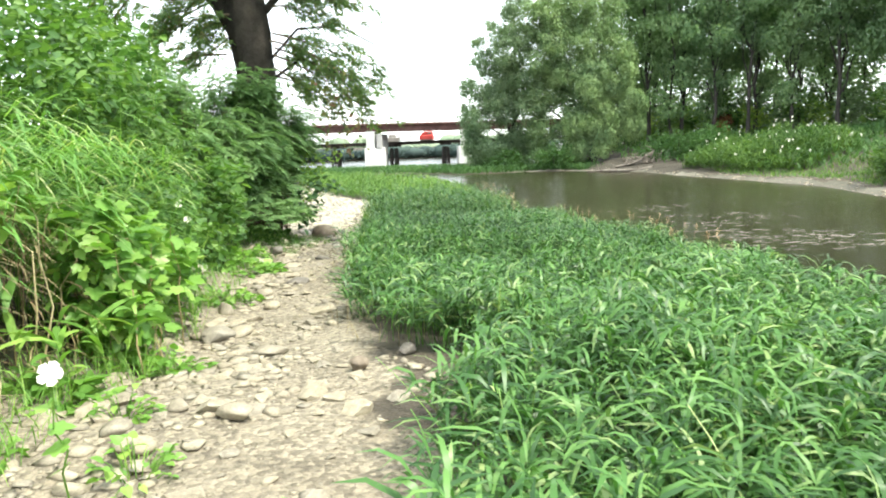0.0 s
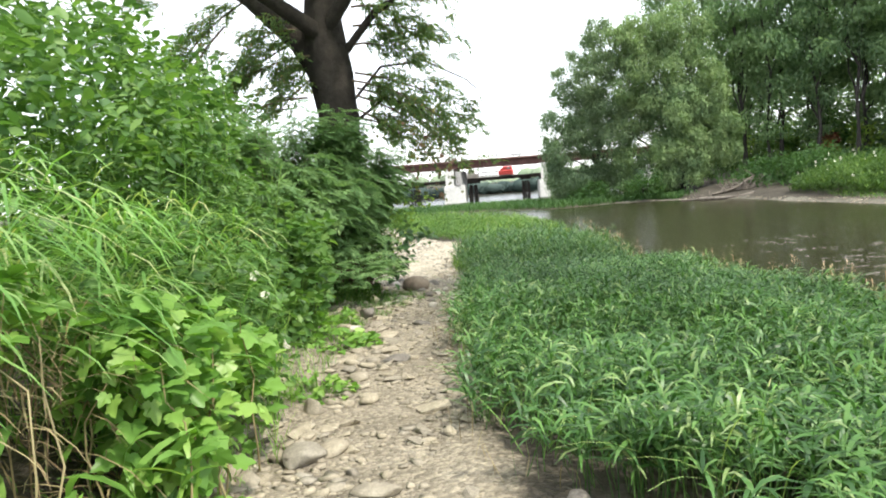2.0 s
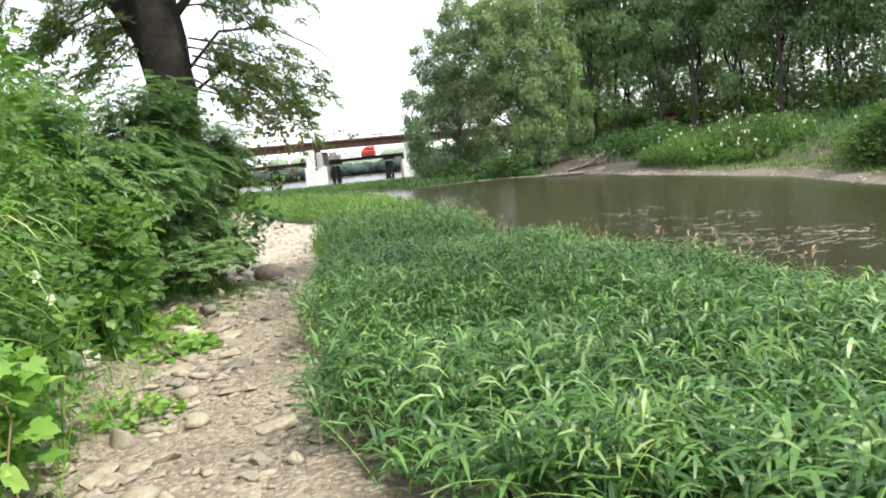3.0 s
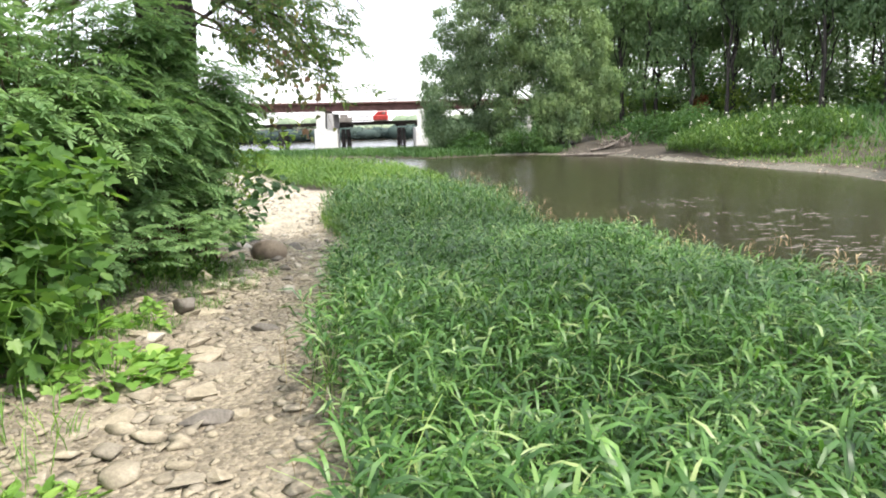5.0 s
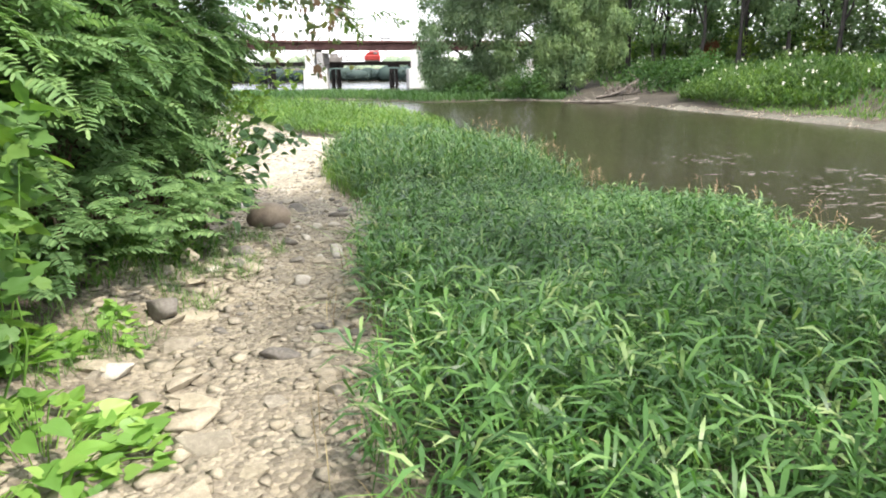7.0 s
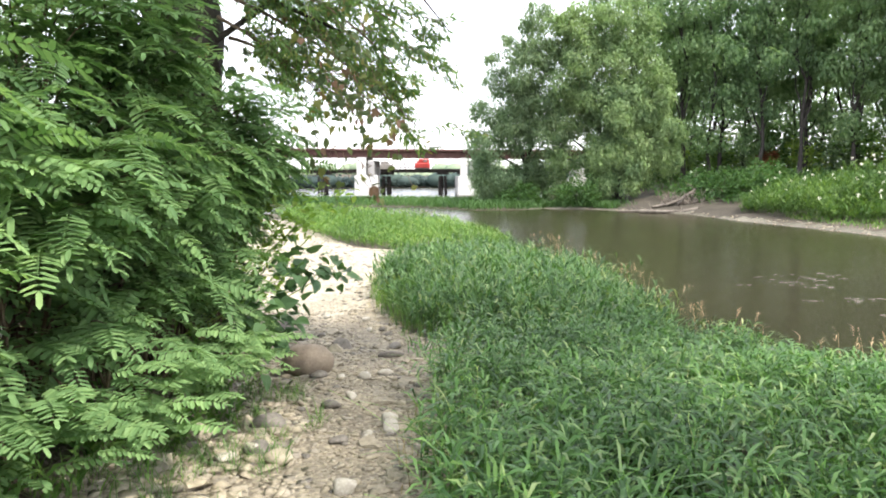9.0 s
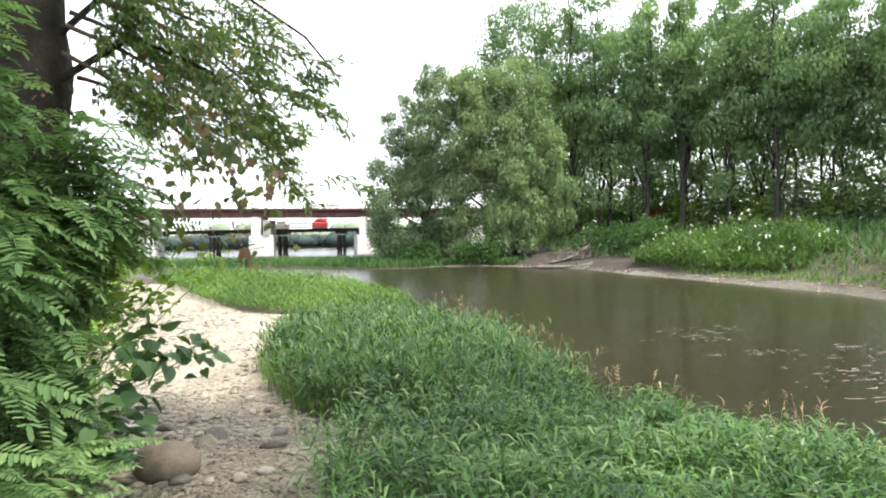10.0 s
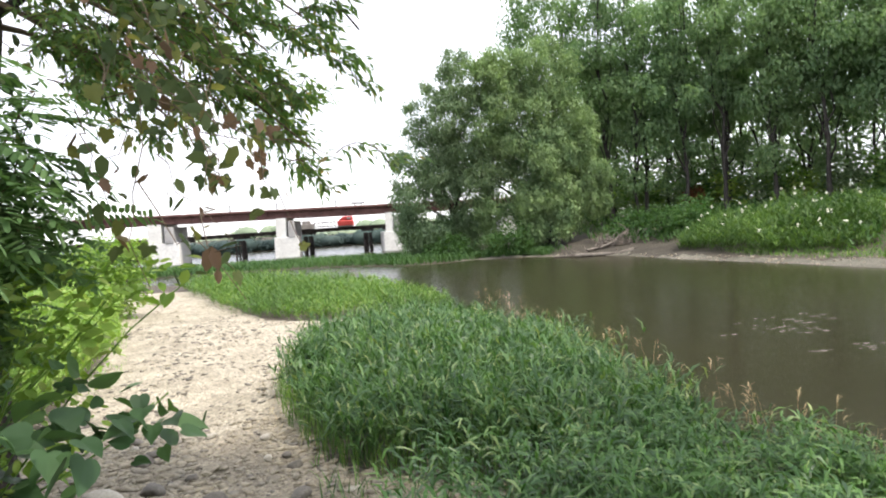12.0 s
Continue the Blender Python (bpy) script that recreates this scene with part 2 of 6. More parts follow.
M_BANKWEED = leaf_mat("bank_weed_leaf", [(0.0, (0.048, 0.105, 0.036)), (0.6, (0.082, 0.165, 0.052)), (1.0, (0.15, 0.245, 0.075))], 0.38, 0.5, 0.25, patch=0.5, tones=((0.38, 0.46, 0.42), (1.4, 1.28, 1.0)))
M_FLOWER = leaf_mat("white_petal", [(0.0, (0.78, 0.78, 0.74)), (1.0, (0.88, 0.88, 0.85))], 0.3, 0.6, 0.2, glow=(1, 1, 1))

M_WATER, nt, p = node_mat("murky_river_water")
n1 = noise_tex(nt, 0.12, 3.0)
c1 = ramp(nt, n1.outputs["Fac"], [(0.3, (0.024, 0.022, 0.011)), (0.7, (0.032, 0.029, 0.015))])
nt.links.new(c1.outputs[0], p.inputs["Base Color"])
p.inputs["Roughness"].default_value = 0.2
p.inputs["IOR"].default_value = 1.33
tc = nt.nodes.new("ShaderNodeTexCoord")
mp = nt.nodes.new("ShaderNodeMapping")
mp.inputs["Scale"].default_value = (1.6, 1.0, 1.0)
nt.links.new(tc.outputs["Object"], mp.inputs["Vector"])
n2 = nt.nodes.new("ShaderNodeTexNoise")
n2.inputs["Scale"].default_value, n2.inputs["Detail"].default_value = 1.6, 5.0
nt.links.new(mp.outputs[0], n2.inputs["Vector"])
bump(nt, p, n2.outputs["Fac"], 0.045, 0.05)

# ---- mesh tools ----


def mesh_np(name, verts, faces, mats, smooth=False, index=None):
    """A mesh from arrays: verts (n, 3) and faces (m, k)."""
    verts, faces = np.asarray(verts, np.float32).reshape(-1, 3), np.asarray(faces, np.int32)
    me = bpy.data.meshes.new(name)
    me.vertices.add(len(verts))
    me.vertices.foreach_set("co", verts.ravel())
    me.loops.add(faces.size)
    me.loops.foreach_set("vertex_index", faces.ravel())
    me.polygons.add(len(faces))
    me.polygons.foreach_set("loop_start", np.arange(len(faces), dtype=np.int32) * faces.shape[1])
    if smooth:
        me.polygons.foreach_set("use_smooth", np.ones(len(faces), bool))
    for m in (mats if isinstance(mats, (list, tuple)) else [mats]):
        me.materials.append(m)
    if index is not None:
        me.polygons.foreach_set("material_index", np.asarray(index, np.int32))
    me.update(calc_edges=True)
    me.validate()
    return me


def thing(name, label, category, group="", kind="", at=(0, 0, 0)):
    ob = new(name)
    ob.location = at
    return tagged(ob, label, category, group, kind)


def part_np(name, verts, faces, mat, parent=None, label="", smooth=False, index=None):
    ob = new(name, mesh_np(name, verts, faces, mat, smooth, index))
    if parent is not None:
        ob.parent = parent
        ob.matrix_parent_inverse = parent.matrix_basis.inverted()
    return tagged(ob, label)


def part(name, bm, mat, parent=None, label="", smooth=False):
    me = bpy.data.meshes.new(name)
    if smooth:
        for fc in bm.faces:
            fc.smooth = True
    bm.to_mesh(me)
    bm.free()
    me.materials.append(mat)
    ob = new(name, me)
    if parent is not None:
        ob.parent = parent
        ob.matrix_parent_inverse = parent.matrix_basis.inverted()
    return tagged(ob, label)


def box_bm(bm, lo, hi, bevel=0.0):
    r = bmesh.ops.create_cube(bm, size=1.0)
    c = [(a + b) / 2 for a, b in zip(lo, hi)]
    s = [b - a for a, b in zip(lo, hi)]
    for v in r["verts"]:
        v.co = Vector((v.co.x * s[0] + c[0], v.co.y * s[1] + c[1], v.co.z * s[2] + c[2]))
    if bevel:
        ed = list({e for v in r["verts"] for e in v.link_edges})
        bmesh.ops.bevel(bm, geom=ed, offset=bevel, segments=1, affect='EDGES')
    return bm


def tube(points, radii, sides=8, seed=0):
    """A tapered limb along points: verts and quads."""
    pts, rad = np.asarray(points, float), np.asarray(radii, float)
    tang = np.gradient(pts, axis=0)
    tang /= np.linalg.norm(tang, axis=1, keepdims=True)
    ref = np.where(np.abs(tang[:, 2:3]) > 0.9, [[1.0, 0, 0]], [[0, 0, 1.0]])
    a = np.cross(tang, ref)
    a /= np.linalg.norm(a, axis=1, keepdims=True)
    b = np.cross(tang, a)
    for k in range(1, len(a)):
        u = a[k - 1] - tang[k] * (a[k - 1] @ tang[k])
        a[k] = u / np.linalg.norm(u)
        b[k] = np.cross(tang[k], a[k])
    ang = np.linspace(0, 2 * math.pi, sides, endpoint=False)
    r = np.random.default_rng(seed)
    wob = 1 + 0.12 * r.standard_normal((len(pts), sides)) * (sides > 5)
    v = pts[:, None] + (rad[:, None] * wob)[..., None] * (np.cos(ang)[None, :, None] * a[:, None] + np.sin(ang)[None, :, None] * b[:, None])
    f = []
    for k in range(len(pts) - 1):
        for s in range(sides):
            t = (s + 1) % sides
            f.append((k * sides + s, k * sides + t, (k + 1) * sides + t, (k + 1) * sides + s))
    return v.reshape(-1, 3), np.array(f)


def join(pieces):
    vs, fs, n = [], [], 0
    for v, f in pieces:
        vs.append(np.asarray(v).reshape(-1, 3))
        fs.append(np.asarray(f) + n)
        n += len(vs[-1])
    return np.concatenate(vs), np.concatenate(fs)


def curve_pts(p0, p1, n, sag=0.0, wob=0.0, rng=None):
    t = np.linspace(0, 1, n)[:, None]
    p = np.asarray(p0, float) * (1 - t) + np.asarray(p1, float) * t
    p[:, 2] += sag * 4 * (t * (1 - t))[:, 0]
    if rng is not None:
        w = rng.standard_normal((n, 3)) * wob
        w[0] = 0
        p += w
    return p


def blades(base, az, e0, e1, length, width, n=3, twist=None, prof=None):
    """Many curved leaves as strips: they start at elevation e0 and end at e1 (radians)."""
    base = np.asarray(base, float)
    N = len(base)
    az, e0, e1, length, width = (np.broadcast_to(np.asarray(q, float), (N,)) for q in (az, e0, e1, length, width))
    twist = np.zeros(N) if twist is None else np.broadcast_to(np.asarray(twist, float), (N,))
    prof = prof if prof is not None else {1: [0.9, 0.1], 2: [0.45, 1.0, 0.03], 3: [0.4, 1.0, 0.8, 0.03], 4: [0.4, 0.9, 1.0, 0.7, 0.03]}[n]
    hd = np.stack([np.cos(az), np.sin(az), np.zeros(N)], 1)
    sd = np.stack([-np.sin(az), np.cos(az), np.zeros(N)], 1)
    up = np.array([0, 0, 1.0])
    V = np.empty((N, n + 1, 2, 3))
    p = base.copy()
    for k in range(n + 1):
        e = e0 + (e1 - e0) * k / n
        d = np.cos(e)[:, None] * hd + np.sin(e)[:, None] * up
        nr = -np.sin(e)[:, None] * hd + np.cos(e)[:, None] * up
        s = np.cos(twist)[:, None] * sd + np.sin(twist)[:, None] * nr
        w = (width * prof[k] / 2)[:, None]
        V[:, k, 0], V[:, k, 1] = p - s * w, p + s * w
        p = p + d * (length / n)[:, None]
    i = (np.arange(N) * (n + 1) * 2)[:, None]
    k = np.arange(n)[None] * 2
    F = np.stack([i + k, i + k + 1, i + k + 3, i + k + 2], -1).reshape(-1, 4)
    return V.reshape(-1, 3), F


def stamps(shape, faces, pos, out, roll, scale, lift):
    """Copies of a small flat leaf shape: out = azimuth it points to, lift = its tip's elevation, roll = sideways tilt."""
    pos = np.asarray(pos, float)
    N = len(pos)
    out, roll, scale, lift = (np.broadcast_to(np.asarray(q, float), (N,)) for q in (out, roll, scale, lift))
    x = np.stack([np.cos(out) * np.cos(lift), np.sin(out) * np.cos(lift), np.sin(lift)], 1)
    y0 = np.stack([-np.sin(out), np.cos(out), np.zeros(N)], 1)
    z0 = np.cross(x, y0)
    y = np.cos(roll)[:, None] * y0 + np.sin(roll)[:, None] * z0
    z = np.cross(x, y)
    sh = np.asarray(shape, float)
    V = pos[:, None] + scale[:, None, None] * (sh[None, :, 0:1] * x[:, None] + sh[None, :, 1:2] * y[:, None] + sh[None, :, 2:3] * z[:, None])
    F = (np.arange(N) * len(sh))[:, None, None] + np.asarray(faces)[None]
    return V.reshape(-1, 3), F.reshape(-1, np.asarray(faces).shape[1])


# lobed leaf, heart leaf and lance leaf: x to the tip, y sideways, folded a little along the midrib
LOBED = [(0.06, 0, 0), (-0.06, 0.13, 0.04), (-0.02, 0.30, 0.05), (0.12, 0.43, 0.03), (0.27, 0.36, 0.04), (0.40, 0.50, 0.01), (0.55, 0.40, 0.02), (0.60, 0.25, 0.03), (0.82, 0.17, -0.02), (1.0, 0, -0.10),
         (0.82, -0.17, -0.02), (0.60, -0.25, 0.03), (0.55, -0.40, 0.02), (0.40, -0.50, 0.01), (0.27, -0.36, 0.04), (0.12, -0.43, 0.03), (-0.02, -0.30, 0.05), (-0.06, -0.13, 0.04)]
LOBED_F = [(0, k + 1, k) for k in range(1, 9)] + [(0, k + 1, k) for k in range(9, 17)]
HEART = [(0, 0, 0), (-0.08, 0.14, 0.03), (-0.05, 0.30, 0.05), (0.10, 0.41, 0.05), (0.30, 0.41, 0.04), (0.55, 0.31, 0.03), (0.80, 0.15, -0.02), (1.0, 0, -0.12),
         (0.80, -0.15, -0.02), (0.55, -0.31, 0.03), (0.30, -0.41, 0.04), (0.10, -0.41, 0.05), (-0.05, -0.30, 0.05), (-0.08, -0.14, 0.03)]
HEART_F = [(0, k + 1, k) for k in range(1, 7)] + [(0, k + 1, k) for k in range(7, 13)]
LANCE = [(0, 0, 0), (0.35, 0.17, 0.03), (0.7, 0.11, 0.0), (1.0, 0, -0.10), (0.7, -0.11, 0.0), (0.35, -0.17, 0.03)]
LANCE_F = [(0, 2, 1), (0, 3, 2), (0, 4, 3), (0, 5, 4)]
SPRAY_LEAF = [(0, 0, 0), (0.42, 0.16, 0.03), (1.0, 0, -0.10), (0.42, -0.16, 0.03)]
DIAMOND_6 = [(0, 0, 0), (0.3, 0.26, 0.04), (0.7, 0.22, 0.02), (1.0, 0, -0.08), (0.7, -0.22, 0.02), (0.3, -0.26, 0.04)]
DIAMOND_6F = [(0, 3, 2, 1), (0, 5, 4, 3)]
DIAMOND = [(0, 0, 0), (0.45, 0.24, 0.03), (1.0, 0, -0.08), (0.45, -0.24, 0.03)]
DIAMOND_F = [(0, 3, 2, 1)]


def lattice(seed, x, y, scale):
    """Smooth value noise, 0 to 1."""
    g = np.random.default_rng(seed).random((64, 64))
    u, v = np.asarray(x, float) / scale, np.asarray(y, float) / scale
    i, j = np.floor(u).astype(int), np.floor(v).astype(int)
    a, b = u - i, v - j
    a, b = a * a * (3 - 2 * a), b * b * (3 - 2 * b)
    q = lambda di, dj: g[(i + di) % 64, (j + dj) % 64]
    return (q(0, 0) * (1 - a) + q(1, 0) * a) * (1 - b) + (q(0, 1) * (1 - a) + q(1, 1) * a) * b


# ---- the lie of the land ----
WATER = -1.05
PATH_Y = [-30, 0, 3.6, 5, 7, 9.4, 12.2, 14, 16, 17, 19, 30, 60]
PATH_Z = [0.1, 0.02, -0.02, -0.1, -0.19, -0.21, -0.3, -0.45, -0.66, -0.72, -0.8, -0.86, -0.9]
EDGE_LY = [-30, 0, 3, 5, 6, 7.5, 9, 11, 13, 17, 20.7, 24.5, 33, 45]
EDGE_LX = [-1.0, -1.3, -2.0, -2.25, -2.45, -2.75, -2.9, -3.2, -3.8, -5.0, -6.2, -7.2, -10.5, -15]
EDGE_RY = [-30, 0, 2.5, 3.3, 3.7, 4.0, 4.6, 4.85, 5.1, 5.35, 5.7, 6.3, 7.3, 8.6, 9.2, 10.4, 13.5, 14.7, 15.3, 15.8, 16.3, 16.75, 17.4, 18.6, 20.4, 24, 27, 28.5, 30, 32, 42, 50]
EDGE_RX = [0.25, 0.2, 0.06, 0.03, 0.25, 0.48, 0.5, 0.2, -0.25, -0.64, -0.84, -1.08, -1.24, -1.5, -1.68, -1.88, -2.15, -2.12, -1.9, -1.45, -0.9, -1.6, -2.5, -3.15, -3.8, -4.0, -3.3, -2.6, -6.0, -6.9, -11.4, -14]
NEAR = [(3.6, -600), (3.9, -30), (3.9, 4), (3.7, 8.5), (3.0, 11.8), (2.35, 14.2), (1.6, 17), (1.2, 20), (0.7, 24), (0.0, 28), (-0.6, 31.5), (-1.6, 34.5), (-3.4, 38), (-6.5, 43),
        (-10, 47), (-15, 50), (-30, 52), (-200, 60), (-600, 100), (-600, -600)]
FAR = [(15, -600), (15.5, 10), (14.6, 24), (15.2, 32), (13.7, 38), (12.0, 44), (11.0, 50), (6, 55.5), (3, 56), (4, 62), (5, 75), (6, 100), (8, 135),
       (40, 140), (600, 150), (600, -600)]
BAR = [(4.5, 58), (1, 54.6), (-2, 54.2), (-6, 58.5), (-12, 60.5), (-20, 60), (-36, 63), (-38, 69), (-10, 68), (0, 65), (4.5, 63)]
NORTH = [(-2500, 120), (-60, 122), (0, 128), (8, 135), (40, 140), (2500, 150), (2500, 2500), (-2500, 2500)]


def inside(poly, x, y):
    """Distance to the polygon's edge, positive inside."""
    P = np.asarray(poly, float)
    Q = np.roll(P, -1, 0)
    best, odd = np.full(np.shape(x), 1e9), np.zeros(np.shape(x), bool)
    for (ax, ay), (bx, by) in zip(P, Q):
        dx, dy = bx - ax, by - ay
        t = np.clip(((x - ax) * dx + (y - ay) * dy) / (dx * dx + dy * dy), 0, 1)
        best = np.minimum(best, np.hypot(x - ax - t * dx, y - ay - t * dy))
        cross = ((ay > y) != (by > y)) & (x < dx * (y - ay) / (dy if dy else 1e-9) + ax)
        odd ^= cross
    return np.where(odd, best, -best)


def height(x, y):
    x, y = np.asarray(x, float), np.asarray(y, float)
    zp = np.interp(y, PATH_Y, PATH_Z)
    xl, xr = np.interp(y, EDGE_LY, EDGE_LX), np.interp(y, EDGE_RY, EDGE_RX)
    left, right = np.maximum(xl - x, 0), np.maximum(x - xr, 0)
    steep = np.interp(y, [12, 20], [1, 0.25])
    land = zp + steep * (0.32 * np.minimum(left, 1.2) + 0.16 * np.clip(left - 1.2, 0, 7)) - 0.10 * np.minimum(right, 1.2)
    land = land + 0.10 * (lattice(1, x, y, 1.7) - 0.5) + 0.035 * (lattice(2, x, y, 0.45) - 0.5)
    d = inside(NEAR, x, y)
    h = np.where(d > 0, WATER + (land - WATER) * np.clip(d / 0.9, 0, 1) ** 0.6, WATER + 0.35 * np.maximum(d, -2.5))
    f = inside(FAR, x, y)
    bank = np.interp(f, [-3, 0, 0.6, 3.2, 6, 12, 30, 80], [-1, 0, 0.16, 0.42, 1.1, 2.0, 2.3, 2.6]) + 0.25 * (lattice(3, x, y, 2.5) - 0.5) * np.clip(f, 0, 1)
    h = np.where(f > -3, np.maximum(h, WATER + bank), h)
    b = inside(BAR, x, y)
    h = np.where(b > -3, np.maximum(h, WATER + np.interp(b, [-3, 0, 1, 4], [-1, 0, 0.10, 0.18])), h)
    n = inside(NORTH, x, y)
    h = np.where(n > -3, np.maximum(h, WATER + np.interp(n, [-3, 0, 4, 60, 900], [-1, 0, 0.7, 2.5, 8])), h)
    return h


def axis(*runs):
    return np.unique(np.concatenate([np.linspace(a, b, n, endpoint=False) for a, b, n in runs]).round(4))


gx = axis((-2500, -300, 8), (-300, -60, 12), (-60, -20, 20), (-20, -8, 26), (-8, 4, 66), (4, 24, 40), (24, 60, 18), (60, 300, 14), (300, 2501, 8))
gy = axis((-2500, -300, 6), (-300, -30, 10), (-30, -2, 28), (-2, 31, 175), (31, 70, 78), (70, 145, 40), (145, 400, 14), (400, 2501, 8))
GX, GY = np.meshgrid(gx, gy)
GZ = height(GX, GY)
nx, ny = len(gx), len(gy)
idx = np.arange(nx * ny).reshape(ny, nx)
quads = np.stack([idx[:-1, :-1], idx[:-1, 1:], idx[1:, 1:], idx[1:, :-1]], -1).reshape(-1, 4)
cx, cy = (GX[:-1, :-1] + GX[1:, 1:]).ravel() / 2, (GY[:-1, :-1] + GY[1:, 1:]).ravel() / 2
jag = 0.7 * (lattice(4, cx, cy, 0.6) - 0.5)
ff = inside(FAR, cx, cy)
on_shore = (ff > -1.5) & (ff < 0.75 + jag) & (cy > 5) & (cy < 57)
# bank strip painted dark where the willows overhang it
shaded_shore = (ff > 0.35 + jag) & (ff < 4.5) & (cx < 14.5 + 2 * jag) & (cy > 44) & (cy < 60)
ground = new("ground", mesh_np("ground", np.stack([GX, GY, GZ], -1), quads, [M_LAND, M_MUD, M_SHADEMUD], True, np.where(shaded_shore, 2, np.where(on_shore, 1, 0))))
# where the stony path runs
gx_, gy_ = GX.ravel(), GY.ravel()
# dark soil colour: painted grass shade near y 4, damp soil near y 16
shade_damp = np.interp(gy_, [3.3, 3.8, 4.8, 5.5, 14.6, 15.4, 17.4, 18.5], [0.05, 1.1, 1.1, 0.1, 0.1, 0.5, 0.5, 0.1])
into = np.minimum(gx_ - np.interp(gy_, EDGE_LY, EDGE_LX) + 0.55, np.interp(gy_, EDGE_RY, EDGE_RX) + 0.25 - shade_damp - gx_)
stony = np.where((gy_ < 44) & (inside(NEAR, gx_, gy_) > 0), np.clip(0.5 + into / 0.5, 0, 1), 0)
ground.data.attributes.new("stony", 'FLOAT', 'POINT').data.foreach_set("value", stony.astype(np.float32))
# sunlight painted into the gravel: paler colour from about y 17 onward
ground.data.attributes.new("sun_bright", 'FLOAT', 'POINT').data.foreach_set("value", np.clip((gy_ - 17 + 2 * (lattice(6, gx_, gy_, 1.5) - 0.5)) / 3, 0, 1).astype(np.float32))
tagged(ground, "river bank of dark soil with a pale stony footpath", "ground", kind="structure")
wx, wy = np.meshgrid(np.linspace(-700, 700, 29), np.linspace(-700, 180, 23))
wi = np.arange(29 * 23).reshape(23, 29)
water = new("water", mesh_np("water", np.stack([wx, wy, np.full_like(wx, WATER)], -1),
                             np.stack([wi[:-1, :-1], wi[:-1, 1:], wi[1:, 1:], wi[1:, :-1]], -1).reshape(-1, 4), M_WATER, True))
tagged(water, "calm murky brown river water with faint reflections", "river", kind="structure")

# ---- bridges ----
BY = 87.0


def road_bridge():
    b = thing("road_bridge", "rust-red girder bridge on white concrete piers over the river", "bridge", at=(-14, BY, WATER))
    slope = -0.012

    def dz(x):
        return slope * (x + 16)
    bm = bmesh.new()
    for y0, y1 in ((BY - 0.2, BY + 0.25), (BY + 4.6, BY + 5.0)):
        box_bm(bm, (-80, y0, 3.42), (12, y1, 4.1), 0.03)
        box_bm(bm, (-80, y0 - 0.18, 3.36), (12, y1 + 0.18, 3.46))
    for k in range(46):
        x = -79 + 2 * k
        box_bm(bm, (x, BY - 0.32, 3.46), (x + 0.06, BY - 0.2, 4.08))
    for v in bm.verts:
        v.co.z += dz(v.co.x)
    part("girder", bm, M_RUST, b, "rust-red steel girder with stiffeners")
    bm = bmesh.new()
    box_bm(bm, (-80, BY - 0.7, 4.10), (12, BY + 5.6, 4.34), 0.04)
    for v in bm.verts:
        v.co.z += dz(v.co.x)
    part("deck", bm, M_RUST, b, "brownish deck edge")
    for x in (-30.5, -20.9, -15.8, -9.3, -7.2, -6.5, -3.0, 0.8):
        bm = bmesh.new()
        h = 0.35 if x in (-7.2, -6.5) else 0.75
        box_bm(bm, (x, BY - 0.55, 4.34 + dz(x)), (x + 0.16, BY - 0.4, 4.34 + h + dz(x)), 0.02)
        if h < 0.5:
            box_bm(bm, (x - 0.35, BY - 0.56, 4.5 + dz(x)), (x + 0.5, BY - 0.42, 4.72 + dz(x)), 0.02)
        part("post", bm, M_STEEL, b, "short steel post")
    for x0, x1, wide in ((-30.2, -26.6, 1), (-16.25, -13.55, 0), (-4.15, -2.0, 0), (9.0, 12.0, 0)):
        bm = bmesh.new()
        box_bm(bm, (x0, BY - 0.6, WATER - 1.5), (x1, BY + 5.2, 1.25 + dz(x0)), 0.06)
        for vt in bm.verts:
            if vt.co.y > BY + 2:
                vt.co.x -= 0.55
        pier = part("pier", bm, M_CONC, b, "white concrete pier")
        bm = bmesh.new()
        box_bm(bm, (x0 + 0.25, BY - 0.45, 1.25 + dz(x0)), (x0 + 0.25 + (x1 - x0) * 0.42, BY + 5.2, 3.36 + dz(x0)), 0.05)
        part("column", bm, M_CONC, pier)
        bm = bmesh.new()
        box_bm(bm, (x1 - (x1 - x0) * 0.40, BY - 0.7, 1.2 + dz(x0)), (x1 - (x1 - x0) * 0.14, BY + 4.4, 3.0 + dz(x0)), 0.05)
        part("bearing_block", bm, M_CONCD, pier, "grey stained concrete block")


def trestle():
    b = thing("trestle_bridge", "low dark timber trestle running beneath the red bridge", "bridge", at=(-14, BY + 7, WATER))
    y0, y1 = BY + 6.2, BY + 9.5
    bm = bmesh.new()
    box_bm(bm, (-70, y0, 1.56), (11, y1, 1.86), 0.03)
    part("deck", bm, M_TIMBER, b)
    bm = bmesh.new()
    box_bm(bm, (-70, y0 - 0.12, 1.86), (11, y0 + 0.12, 2.0), 0.02)
    for k in range(80):
        box_bm(bm, (-69 + k, y0 - 0.3, 1.5), (-68.75 + k, y0, 1.7))
    part("kerb_timber", bm, M_TIMBER, b, "weathered edge timber with tie ends")
    for x in (-35, -28.6, -21.8, -13.6, -6.4, -3.9, 4):
        bm = bmesh.new()
        box_bm(bm, (x - 0.6, y0 - 0.1, 1.30), (x + 0.75, y1, 1.56), 0.03)
        bent = part("bent", bm, M_TIMBER, b)
        for dx, dy in ((-0.35, 0.1), (0.45, 0.1), (-0.3, 1.6), (0.5, 1.6), (-0.1, 3.0)):
            v, f = tube([(x + dx, y0 + dy, WATER - 1.0), (x + dx * 0.9, y0 + dy, 0.2), (x + dx * 0.8, y0 + dy, 1.12)], [0.14, 0.135, 0.13], 8)
            part_np("post", v, f, M_TIMBER, bent)


